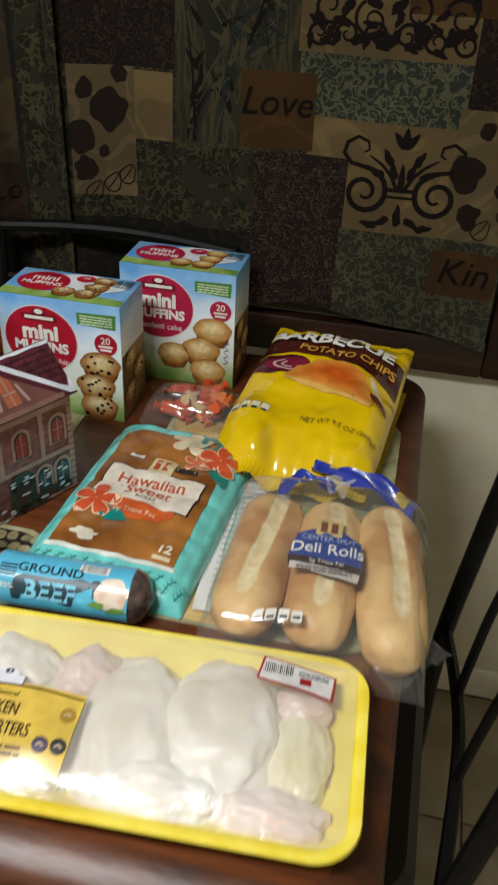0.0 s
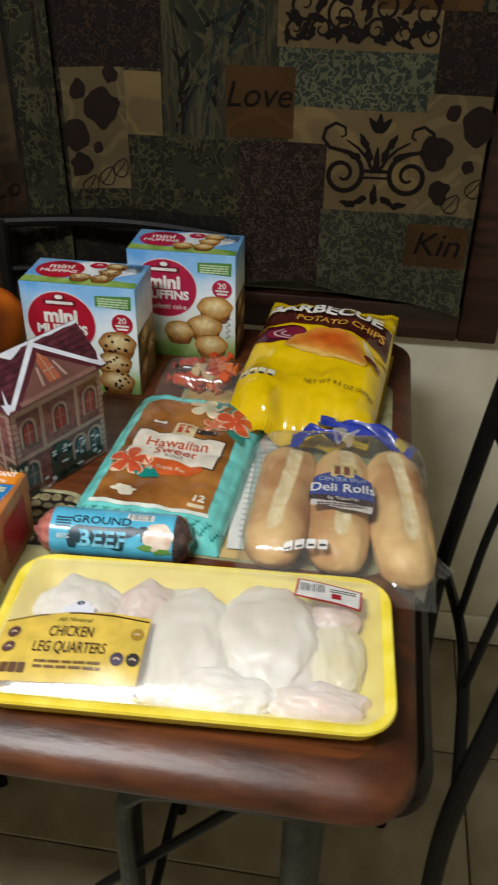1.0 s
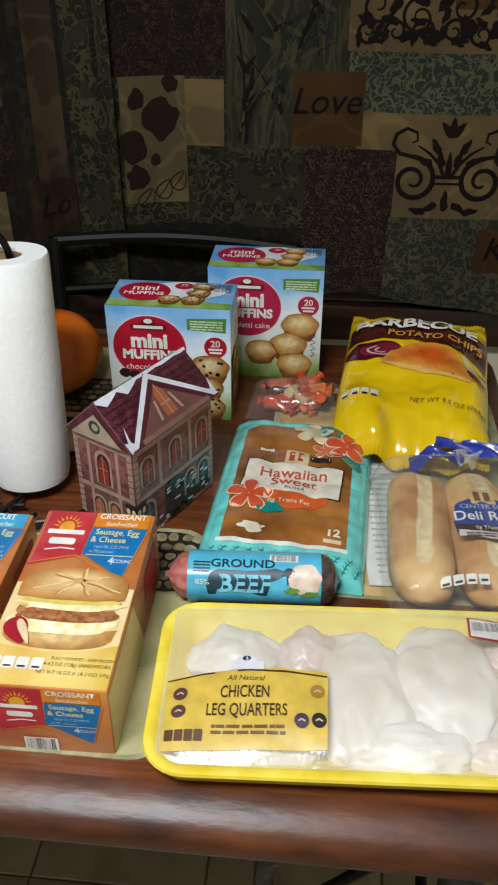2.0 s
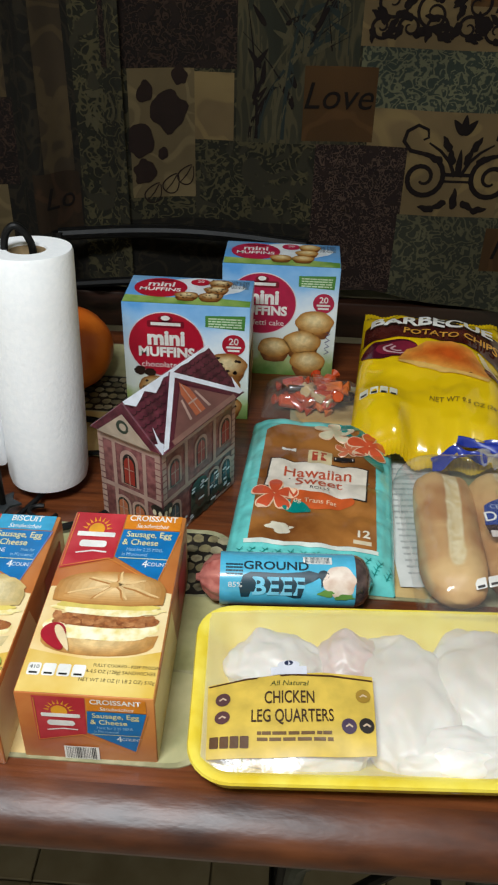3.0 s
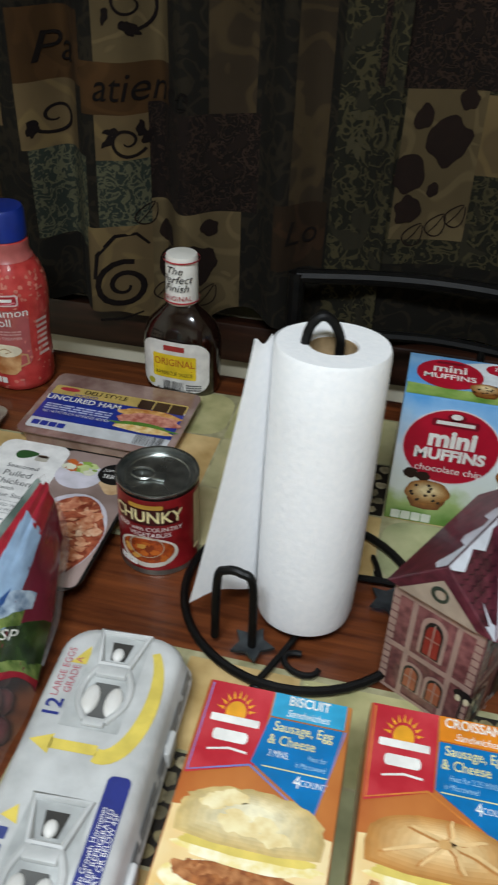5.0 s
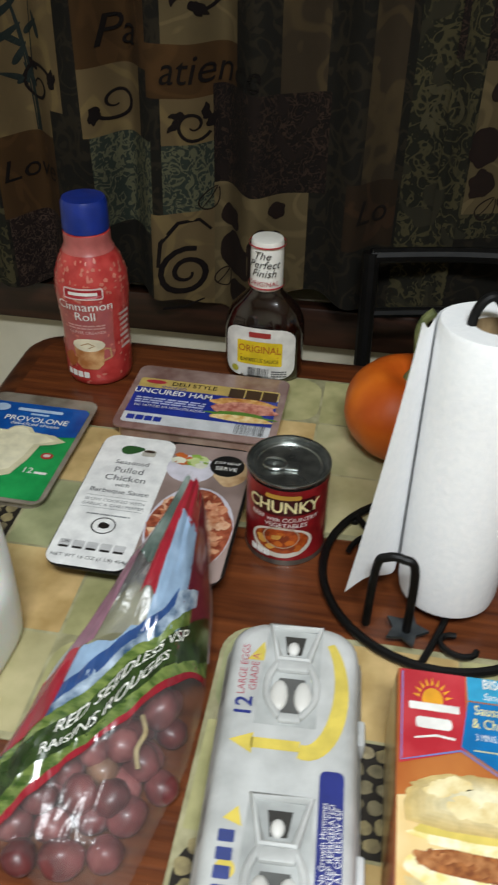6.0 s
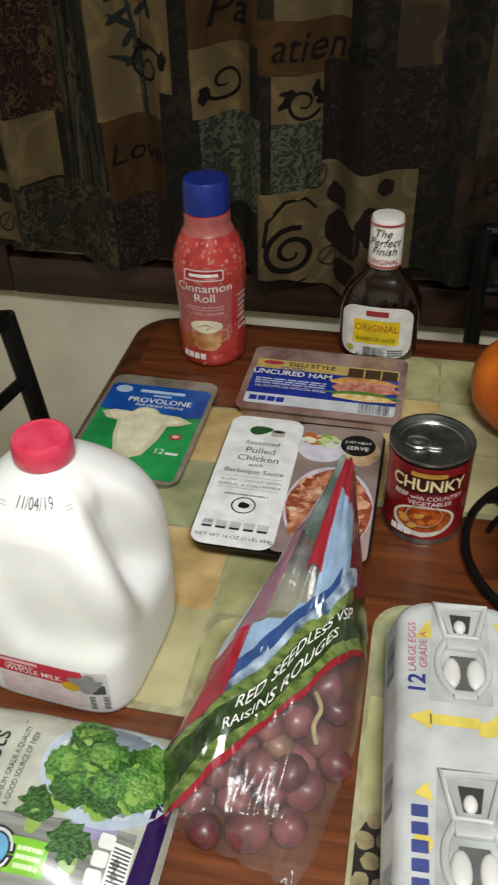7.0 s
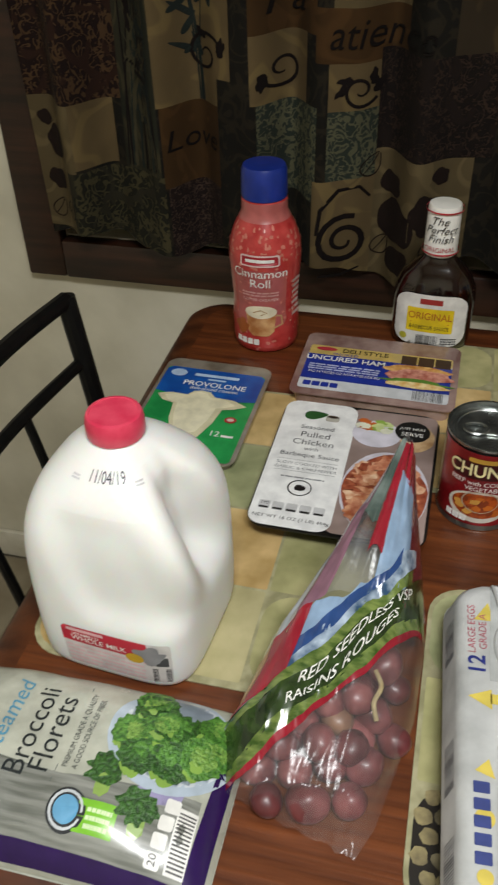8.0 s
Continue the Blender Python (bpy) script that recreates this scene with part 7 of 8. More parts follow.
# egg carton
def egg_art(ob):
    f = plane((0, 0, 0.068), (1, 0, 0), (0, 1, 0))
    foam, shade = MATS["egg_foam"], tt("egg_recess_shade", "9b9d9b", "b4b6b4", 40, 0.6, 4)
    yel, blu, red = ink("dcc65a", 0.5), ink("2b3480", 0.5), ink("b8606c", 0.5)
    egg = tt("egg_shell", "cac8c2", "dbd9d4", 30, 0.5, 3)
    show(ob, "yellow_print", f, ribbon([(0.014 + 0.026 * math.cos(a), 0.075 + 0.058 * math.sin(a)) for a in (radians(-100 + 8 * k) for k in range(20))], 0.016, 0.010) + [[(-0.026, 0.012), (-0.026, 0.030), (-0.044, 0.022)]] + [rect(-0.027, 0.017, 0.010, 0.026)], yel, 0.0005)
    for p in (ell(-0.034, -0.075, 0.007), [(-0.030, -0.03), (-0.040, -0.04), (-0.026, -0.045)], [(-0.038, 0.098), (-0.026, 0.118), (-0.022, 0.098)]):
        show(ob, "yellow_print", f, [p], yel, 0.0005)
    for cy in (0.088, -0.068):
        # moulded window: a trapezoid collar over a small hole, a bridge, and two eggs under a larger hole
        # recess and holes are flat patches: their shade is painted on in grey
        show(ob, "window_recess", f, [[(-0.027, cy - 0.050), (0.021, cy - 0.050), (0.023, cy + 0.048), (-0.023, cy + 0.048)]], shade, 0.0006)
        show(ob, "hole_shade_patch", f, [[(-0.009, cy + 0.037), (0.009, cy + 0.037), (0.006, cy + 0.018), (-0.006, cy + 0.018)]], ink("35332f", 0.7), 0.0012)
        show(ob, "hole_shade_patch", f, [[(-0.010, cy - 0.006), (0.010, cy - 0.006), (0.015, cy - 0.022), (0.006, cy - 0.040), (-0.006, cy - 0.040), (-0.015, cy - 0.022)]], ink("5a5a58", 0.7), 0.0012)
        part("egg", bm_blob(0.0050, 0.007, 0.004, 1, 0, 1, 3, (-0.001, cy + 0.024, 0.0690)), egg, ob, "white egg seen through a view hole", sharp=0)
        for sx in (-1, 1):
            part("egg", bm_blob(0.0072, 0.0145, 0.0048, 1, 0, 1, 3, (sx * 0.0095, cy - 0.023, 0.0690)), egg, ob, "white egg seen through a view hole", sharp=0)
        part("window_lip", bm_tube([(-0.021, cy + 0.046, 0.0695), (0.021, cy + 0.046, 0.0695), (0.012, cy + 0.012, 0.0700), (-0.012, cy + 0.012, 0.0700)], 0.0036, 8, True), foam, ob)
        for sx in (-1, 1):
            part("window_web", bm_tube(smooth_path([(sx * 0.011, cy + 0.011, 0.0695), (sx * 0.019, cy - 0.006, 0.0690), (sx * 0.0185, cy - 0.026, 0.0690), (sx * 0.008, cy - 0.043, 0.0695)], 5), 0.0032, 8), foam, ob)
        part("window_bridge", bm_box(-0.013, 0.013, cy - 0.001, cy + 0.010, 0.0675, 0.0735, 0.002), foam, ob)
        part("window_bridge", bm_box(-0.009, 0.009, cy - 0.048, cy - 0.040, 0.0675, 0.0725, 0.002), foam, ob)
    words(ob, f, [("12", -0.036, 0.052, 0.019)], blu, 0.0009, 90, bold=0.02)
    words(ob, f, [("LARGE EGGS", -0.0400, 0.088, 0.0088), ("GRADE A", -0.0310, 0.086, 0.0088)], red, 0.0009, 90)
    for k in (0, 2, 3, 4, 5, 6):
        show(ob, "brand_bar", f, [rect(-0.0415, -0.132 + 0.0125 * k, -0.030, -0.1232 + 0.0125 * k, 0.001)], ink("3f4a86", 0.5), 0.0008)
    show(ob, "brand_emblem", f, [ell(-0.035, -0.115, 0.0055)], yel, 0.0008)
    show(ob, "blue_panel", f, [rect(0.026, -0.125, 0.044, 0.004, 0.005)], blu, 0.0006)
    words(ob, f, [("No Growth Hormones", 0.0305, -0.050, 0.0062), ("KEEP REFRIGERATED", 0.0360, -0.050, 0.0062), ("AT OR BELOW 45F", 0.0410, -0.050, 0.0062)], W_, 0.0009, 90)
    words(ob, f, [("fresh", 0.036, -0.108, 0.012)], W_, 0.0009, 90)
    sl = plane((-0.0578, 0, 0.034), (0, -1, 0), (0.22, 0, 0.975))
    for v0 in (-0.105, 0.010, 0.085):
        tagged(show(ob, "barcode", sl, bars(v0, 0.004, v0 + 0.040, 0.024, 18, 4), ink("5d6168"), 0.0010), kind="stuff")
    sd = plane((0.0575, 0, 0.03), (0, 1, 0), (-0.14, 0, 0.99))
    tagged(show(ob, "side_text_bar", sd, lines_of(-0.13, 0.004, 0.13, 0.020, 3, 6), ink("5d6168"), 0.0012), kind="stuff")
    for y in (-0.055, 0.055):
        part("latch", bm_box(0.050, 0.0615, y - 0.012, y + 0.012, 0.026, 0.046, 0.003), foam, ob)


egg_art(eggs)


# milk label
def milk_art(ob):
    f = lambda u, v, h: jug_point(math.degrees(math.atan2(-0.078, u + 0.010)), v + 0.005, h)
    show(ob, "paper_label", f, [rect(-0.050, 0.010, 0.058, 0.062, 0.004)], ink("dcd6d2"), 0.0006, 0.006, "red and white paper label")
    show(ob, "label_red", f, [[(-0.050, 0.042), (0.020, 0.041), (0.034, 0.055), (0.032, 0.062), (-0.046, 0.062), (-0.050, 0.058)]], ink("c4283c"), 0.0010, 0.006)
    show(ob, "brand_bar", f, [rect(-0.044, 0.0565, -0.008, 0.0605, 0.001)], ink("e3b6b8"), 0.0015)
    words(ob, f, [("VITAMIN D", -0.026, 0.053, 0.0052), ("WHOLE MILK", -0.014, 0.0475, 0.0088)], W_, 0.0015, bold=0.01)
    show(ob, "gold_seal", f, [ell(0.020, 0.041, 0.0085, 0.006)], ink("d0a628"), 0.0016)
    show(ob, "cow_print", f, [blob2(0.036, 0.048, 0.014, 0.010, 3, 0.3)], ink("8f8d90"), 0.0014)
    for k in range(5):
        tagged(show(ob, "nutrition_text_bar", f, lines_of(-0.047, 0.013 + k * 0.0055, 0.030, 0.017 + k * 0.0055, 1, k), ink("e8c2c4"), 0.0012), kind="stuff")
    tagged(show(ob, "barcode", f, [p for k in range(9) for p in [rect(0.036, 0.011 + k * 0.0022, 0.056, 0.0122 + k * 0.0022)]], ink("3a3a3c"), 0.0012), kind="stuff")
    show(ob, "code_block", f, [rect(0.040, 0.034, 0.054, 0.046, 0.001)], ink("4a4a4c"), 0.0012)


milk_art(milk)
def date_f(u, v, h):
    # stamped date on the sloping shoulder below the neck
    return jug_point(-73 + math.degrees(u / 0.046), v, h)


words(milk, date_f, [("11/04/19", -0.003, 0.2150, 0.0092)], ink("4a4a50"), 0.0008)
tagged(show(milk, "smudged_stamp", date_f, lines_of(-0.034, 0.2115, -0.026, 0.2150, 2, 3) + lines_of(0.019, 0.2105, 0.026, 0.2140, 2, 4), ink("d2d2d2"), 0.0008), kind="stuff")

# beef label
bf = lambda u, v, h: Vector((u, (0.0325 + h) * math.cos(radians(118) - v / 0.0325) * 1.0, 0.031 + (0.0325 + h) * math.sin(radians(118) - v / 0.0325) * 0.95))
show(beef, "printed_sleeve", bf, [rect(-0.066, -0.062, 0.0745, 0.055, 0.002)], ink("5cbde0", 0.25, 0.4), 0.0012, 0.004, "bright blue printed sleeve")
words(beef, bf, [("GROUND", -0.008, 0.006, 0.0155)], ink("17303c"), 0.0018, bold=0.02)
show(beef, "cow_print", bf, [[(-0.044, -0.034), (-0.036, -0.034), (-0.034, -0.026), (-0.004, -0.028), (0.010, -0.034), (0.018, -0.034), (0.022, -0.016), (0.030, -0.012), (0.036, -0.008), (0.036, -0.002), (0.026, 0.001), (0.018, -0.001), (0.000, -0.003), (-0.034, -0.002), (-0.042, -0.006), (-0.046, -0.020)]], ink("1d3d4c"), 0.0017, 0.004)
words(beef, bf, [("BEEF", -0.006, -0.020, 0.030)], ink("7fcbe6"), 0.0023, bold=0.03, squeeze=0.9)
tagged(show(beef, "barcode", bf, [rect(0.020, 0.010, 0.050, 0.022)], W_, 0.0017, 0.004), kind="stuff")
tagged(show(beef, "barcode", bf, bars(0.022, 0.011, 0.048, 0.021, 18, 2), ink("50606a"), 0.0021), kind="stuff")
show(beef, "ribbon_badge", bf, [ell(0.041, -0.004, 0.0058), [(0.038, -0.008), (0.044, -0.008), (0.043, -0.020), (0.041, -0.016), (0.039, -0.020)]], ink("17303c"), 0.0018)
show(beef, "meat_picture", bf, [blob2(0.058, -0.012, 0.0165, 0.020, 4, 0.1)], tt("burger_print", "c9a894", "e8d8c8", 60, 0.35, 4, coat=0.3), 0.0018, 0.004)
show(beef, "lettuce_picture", bf, [blob2(0.044, -0.026, 0.008, 0.004, 6, 0.3), blob2(0.062, -0.031, 0.010, 0.004, 8, 0.3)], ink("6a9a48", 0.3, 0.3), 0.0021)
part("gathered_end", bm_lathe([(0.0325, 0.0), (0.0322, 0.004), (0.0285, 0.011), (0.020, 0.0165), (0.008, 0.019), (0.0035, 0.022)], 36), tt("dark_wrap", "2b2628", "5c4a48", 70, 0.22, 5, coat=0.6, bump=0.5), beef, "dark crimped plastic end").matrix_local = pose(0.0735, 0, 0.0305, 0, 90, 0)
tagged(show(beef, "small_text_bar", bf, lines_of(-0.060, -0.006, -0.042, 0.010, 4, 3), ink("17303c"), 0.0018), kind="stuff")
words(beef, bf, [("85%", -0.050, -0.018, 0.009)], W_, 0.0018)

# chicken tray label and price sticker
ch_lab = lambda u, v, h: Vector(film_top(u, v, h + 0.0012))
show(chicken, "paper_label", ch_lab, [[(-0.182, -0.078), (-0.040, -0.074), (-0.038, -0.004), (-0.082, 0.000), (-0.140, -0.004), (-0.184, -0.006)]], ink("d8b84e", 0.35, 0.2), 0.0, 0.006, "gold paper label")
show(chicken, "brown_rule", ch_lab, ribbon([(-0.183, -0.008), (-0.150, -0.005), (-0.110, -0.003), (-0.075, -0.004), (-0.039, -0.009)], 0.002), ink("4a2c14"), 0.0006)
show(chicken, "brand_bar", ch_lab, [rect(-0.128, -0.003, -0.096, 0.006), ell(-0.112, 0.008, 0.010, 0.005)], ink("dcdce4"), 0.0012, 0.004)
show(chicken, "brand_bar", ch_lab, [rect(-0.124, -0.0005, -0.100, 0.0035), ell(-0.112, 0.010, 0.004, 0.003)], ink("2c3450"), 0.0012)
words(chicken, ch_lab, [("All Natural", -0.112, -0.012, 0.0075)], ink("3c4a20"), 0.0007, shear=0.2)
words(chicken, ch_lab, [("CHICKEN", -0.112, -0.026, 0.0165), ("LEG QUARTERS", -0.110, -0.043, 0.0165)], ink("3b2412"), 0.0007, squeeze=0.62, bold=0.012)
tagged(show(chicken, "small_text_bar", ch_lab, lines_of(-0.140, -0.064, -0.075, -0.054, 2, 5), ink("6a4a1c"), 0.0007), kind="stuff")
for u, v, c in ((-0.170, -0.024, "5a3a3c"), (-0.170, -0.042, "5a3a3c"), (-0.062, -0.052, "4a3850"), (-0.047, -0.051, "241d1a"), (-0.048, -0.024, "a8842c")):
    show(chicken, "seal_print", ch_lab, [ell(u, v, 0.0065)], ink(c), 0.0008)
    show(chicken, "seal_print", ch_lab, ribbon([(u - 0.003, v - 0.001), (u, v + 0.001), (u + 0.003, v - 0.001)], 0.0016), ink("d8bfa0"), 0.0012)
for k in range(4):
    show(chicken, "nutrition_box", ch_lab, [rect(-0.180 + k * 0.0085, -0.070, -0.1725 + k * 0.0085, -0.060, 0.001)], ink("5a3a1c"), 0.0008)
show(chicken, "price_sticker", ch_lab, [[(0.098, 0.048), (0.166, 0.040), (0.168, 0.070), (0.101, 0.078)]], ink("b03038", 0.35), 0.0003, 0.008)
show(chicken, "price_sticker", ch_lab, [[(0.1, 0.050), (0.164, 0.0425), (0.166, 0.068), (0.103, 0.0755)]], ink("e3e1de", 0.35), 0.0006, 0.008, "white price sticker")
tagged(show(chicken, "barcode", ch_lab, bars(0.104, 0.058, 0.130, 0.070, 14, 3), ink("3a3a3c"), 0.0009), kind="stuff")
show(chicken, "red_square", ch_lab, [rect(0.136, 0.050, 0.146, 0.058)], ink("a51c28"), 0.0009)
tagged(show(chicken, "small_text_bar", ch_lab, lines_of(0.134, 0.060, 0.162, 0.067, 2, 3), ink("5a5a5c"), 0.0009), kind="stuff")

# sweet rolls
hw = haw_f
brown = tt("roll_tops", "6e3f18", "a56c32", 18, 0.3, 6, coat=0.5)
show(haw, "clear_window", hw, [[(-0.070, -0.116), (0.072, -0.116), (0.070, 0.080), (0.050, 0.122), (-0.045, 0.124), (-0.072, 0.104)]], brown, 0.0008, 0.006, "brown roll tops behind clear film")
show(haw, "label_panel", hw, [[(-0.063, -0.026), (0.060, -0.040), (0.062, 0.027), (-0.060, 0.034)]], ink("2a2220"), 0.0014, 0.006)
show(haw, "label_panel", hw, [[(-0.061, -0.024), (0.058, -0.038), (0.060, 0.025), (-0.058, 0.032)]], ink("e6dccc", 0.3, 0.3), 0.0018, 0.006)
show(haw, "orange_banner", hw, [ell(0.000, -0.042, 0.046, 0.016)], ink("cf5d2a", 0.3, 0.3), 0.0016, 0.006)
words(haw, hw, [("Hawaiian", 0.000, 0.008, 0.0230), ("Sweet", 0.002, -0.010, 0.0230)], ink("bf5030"), 0.0024, bold=0.01, cut=0.006)
words(haw, hw, [("ROLLS", 0.004, -0.023, 0.0085)], ink("2a2220"), 0.0024, cut=0.006)
words(haw, hw, [("0g Trans Fat", 0.000, -0.047, 0.0100)], ink("f0d9b8"), 0.0024, cut=0.006)
show(haw, "logo_square", hw, [rect(-0.014, 0.027, 0.016, 0.058, 0.002)], ink("dac79a"), 0.0022, 0.006)
show(haw, "logo_square", hw, [rect(-0.009, 0.033, -0.002, 0.053), rect(0.002, 0.033, 0.009, 0.053)], ink("b5452c"), 0.0026)
show(haw, "black_tag", hw, [rect(0.018, 0.036, 0.044, 0.046)], ink("201c1c"), 0.0024)
words(haw, hw, [("FRESH", 0.031, 0.041, 0.0085)], W_, 0.0028, cut=0.006)
words(haw, hw, [("12", 0.056, -0.098, 0.017)], ink("efe6d2"), 0.0016, bold=0.03, cut=0.006)
show(haw, "count_bar", hw, [rect(0.046, -0.112, 0.066, -0.107)], ink("d9c8a8"), 0.0014)
show(haw, "white_sticker", hw, [rect(-0.048, 0.056, -0.030, 0.064)], W_, 0.0016)
show(haw, "white_flower", hw, [blob2(-0.036, -0.098, 0.014, 0.008, 4, 0.3)], ink("ded6c0"), 0.0014)


def hibiscus(ob, f, cu, cv, r, col, h):
    for k in range(5):
        a = 90 + 72 * k
        show(ob, "flower_print", f, [leaf2(cu + r * 0.55 * math.cos(radians(a)), cv + r * 0.55 * math.sin(radians(a)), r * 0.58, r * 0.34, a + 180)], ink("ecc9a8"), h)
        show(ob, "flower_print", f, [leaf2(cu + r * 0.55 * math.cos(radians(a)), cv + r * 0.55 * math.sin(radians(a)), r * 0.52, r * 0.28, a + 180)], col, h + 0.0004)


orange, teal = ink("cf5430", 0.3, 0.3), ink("12867e", 0.3, 0.3)
hibiscus(haw, hw, -0.048, -0.040, 0.026, orange, 0.0024)
show(haw, "leaf_print", hw, [leaf2(-0.020, -0.058, 0.018, 0.010, -20)], teal, 0.0020)
hibiscus(haw, hw, 0.062, 0.078, 0.027, orange, 0.0024)
hibiscus(haw, hw, 0.036, 0.068, 0.016, ink("d4714a", 0.3, 0.3), 0.0016)
hibiscus(haw, hw, 0.016, 0.105, 0.024, ink("d9cfae", 0.3, 0.3), 0.0022)
for u, v, r in ((0.045, 0.112, 60), (0.060, 0.112, 110), (0.070, 0.048, -60), (0.040, 0.122, 20)):
    show(haw, "leaf_print", hw, [leaf2(u, v, 0.018, 0.011, r)], teal, 0.0018)
palm = []
for k in range(13):
    c = -0.084 + k * 0.014
    palm += ribbon([(c, -0.1465), (c + 0.004, -0.136), (c + 0.010, -0.127)], 0.0016, 0.0008)
    for j in range(4):
        a, b = c + 0.0022 * j, -0.1445 + 0.0045 * j
        palm += ribbon([(a, b), (a + 0.004, b + 0.0004)], 0.0014, 0.0006) + ribbon([(a, b), (a - 0.003, b + 0.003)], 0.0014, 0.0006)
tagged(show(haw, "palm_print", hw, palm, teal, 0.0012), kind="stuff")
show(haw, "white_edge", hw, [rect(-0.074, -0.1215, 0.074, -0.1165)], ink("dfe6dc", 0.3, 0.3), 0.0012, 0.006)

# deli rolls: split crumb, label, clear bag
df = lambda u, v, h: Vector((0.003 + (u - 0.003) * 0.86, v - 0.038, 0.0625 - 4.5 * max(0, abs(u - 0.003) - 0.02) ** 2 - (2.2 if v < 0 else 0.4) * v * v + 0.0012 * noise.noise(Vector((u * 50, v * 50, 1))) + h))
show(deli, "film_label", df, [[(-0.042, 0.016), (0.046, 0.010), (0.042, 0.048), (0.022, 0.060), (-0.016, 0.062), (-0.036, 0.050)]], ink("1f3f94", 0.25, 0.4), 0.0012, 0.006, "blue printed label on the bag")
show(deli, "film_label", df, [[(-0.040, 0.002), (0.044, -0.006), (0.046, 0.010), (-0.042, 0.018)]], ink("3a1c16", 0.25, 0.4), 0.0012, 0.006)
show(deli, "film_label", df, [[(-0.038, -0.004), (0.042, -0.013), (0.044, -0.001), (-0.038, 0.006)]], ink("d8cfc8", 0.25, 0.4), 0.0016, 0.006)
words(deli, df, [("CENTER SPLIT", 0.003, 0.046, 0.0105)], ink("b4c4e6"), 0.0018, cut=0.006)
words(deli, df, [("Deli Rolls", 0.003, 0.029, 0.0225)], W_, 0.0018, bold=0.01, cut=0.006)
words(deli, df, [("0g Trans Fat", 0.004, 0.0095, 0.0082)], W_, 0.0018, cut=0.006)
tagged(show(deli, "small_text_bar", df, lines_of(-0.030, -0.0065, 0.036, 0.0015, 2, 8), ink("4a3430"), 0.0022), kind="stuff")
show(deli, "logo_square", df, [rect(-0.014, 0.052, 0.018, 0.080, 0.002)], ink("d9c07c"), 0.0016)
show(deli, "logo_square", df, [rect(-0.009, 0.057, -0.001, 0.075), rect(0.004, 0.057, 0.012, 0.075)], ink("7c3a1c"), 0.0020)
for k in range(4):
    show(deli, "nutrition_box", df, [rect(-0.068 + k * 0.0145, -0.066 - k * 0.0008, -0.056 + k * 0.0145, -0.054 - k * 0.0008, 0.0015)], W_, 0.0012)
    show(deli, "nutrition_bar", df, [rect(-0.066 + k * 0.0145, -0.0650, -0.058 + k * 0.0145, -0.0622)], K_, 0.0016)


def deli_film(a, b):
    u, v = a * 0.112, b * 0.135
    ea = abs(a)
    z = 0.064 * (1 - ea ** 7) ** 0.6 * (1 - abs(b) ** 9) ** 0.6 + 0.004 + 0.004 * noise.noise(Vector((u * 26, v * 26, 7)))
    return Vector((u + 0.004 * noise.noise(Vector((v * 30, 1, 2))), v, max(0.002, z)))


part("bag", bm_sheet(deli_film, 44, 50), M_FILM, deli, "clear crinkled plastic bag", sharp=0)


def deli_hem(a, b):
    # flattened open end of the bag, sticking out past the bread
    t, q = (a + 1) / 2, (b + 1) / 2
    inner, outer = Vector((0.060 + 0.050 * t, -0.118 + 0.062 * t, 0.020)), Vector((0.082 + 0.056 * t, -0.132 + 0.068 * t, 0.006))
    return inner.lerp(outer, q) + Vector((0, 0, 0.004 * math.sin(t * 9 + q * 3) + 0.003 * math.sin(t * 23)))


part("bag_hem", bm_sheet(deli_hem, 24, 8), M_FILM, deli, sharp=0)
# gathered neck of the bag
tailm = ink("2438a0", 0.25, 0.5)
for k, (x0, y0, x1, y1, w) in enumerate(((-0.030, 0.168, 0.092, 0.116, 0.019), (0.0, 0.128, -0.066, 0.130, 0.013), (0.002, 0.118, 0.004, 0.150, 0.026))):
    def tail(a, b, x0=x0, y0=y0, x1=x1, y1=y1, w=w, k=k):
        t = (a + 1) / 2
        n = Vector((-(y1 - y0), x1 - x0, 0)).normalized()
        p = Vector((x0 + (x1 - x0) * t, y0 + (y1 - y0) * t, 0.042 + 0.014 * math.sin(t * 3) - 0.012 * t))
        return p + n * (w * b * (0.35 + 0.75 * t)) + Vector((0, 0, 0.005 * math.sin(b * 4 + t * 7 + k) + 0.003 * math.sin(t * 17 + b * 3)))
    if k < 2:
        for t0 in ((-0.6, 0.1, 0.75) if k == 0 else (0.2,)):
            show(deli, "yellow_mark", lambda u, v, h, q=tail: q(u, v) + Vector((0, 0, h)), [blob2(t0, 0.1, 0.12, 0.42, t0 * 9, 0.2, 14)], ink("c2a83a", 0.3, 0.4), 0.0016, 0.1)
    part("bag_tail", bm_sheet(tail, 20, 14), tailm if k < 2 else M_FILMH, deli, "twisted blue printed bag end" if k < 2 else "", sharp=0)


# potato chips artwork
cf = chips_f
show(chips, "brown_band", cf, [[(-0.100, 0.050), (-0.06, 0.058), (-0.01, 0.056), (0.04, 0.046), (0.100, 0.030), (0.101, 0.092), (0.05, 0.112), (0.0, 0.118), (-0.05, 0.117), (-0.100, 0.108)]], tt("brown_foil", "3a110d", "52201a", 30, 0.16, 3, coat=0.5), 0.0012, 0.004)
words(chips, cf, [("BARBECUE", -0.004, 0.091, 0.0330)], W_, 0.0078, bold=0.035, squeeze=1.13, cut=0.004, rot=-2)
words(chips, cf, [("POTATO CHIPS", 0.024, 0.063, 0.0200)], ink("dba23c"), 0.0050, rot=-4, bold=0.02, cut=0.006)
show(chips, "brand_bar", cf, [rect(-0.030, 0.120, 0.030, 0.128, 0.003)], ink("2a1a16"), 0.0014, 0.004)
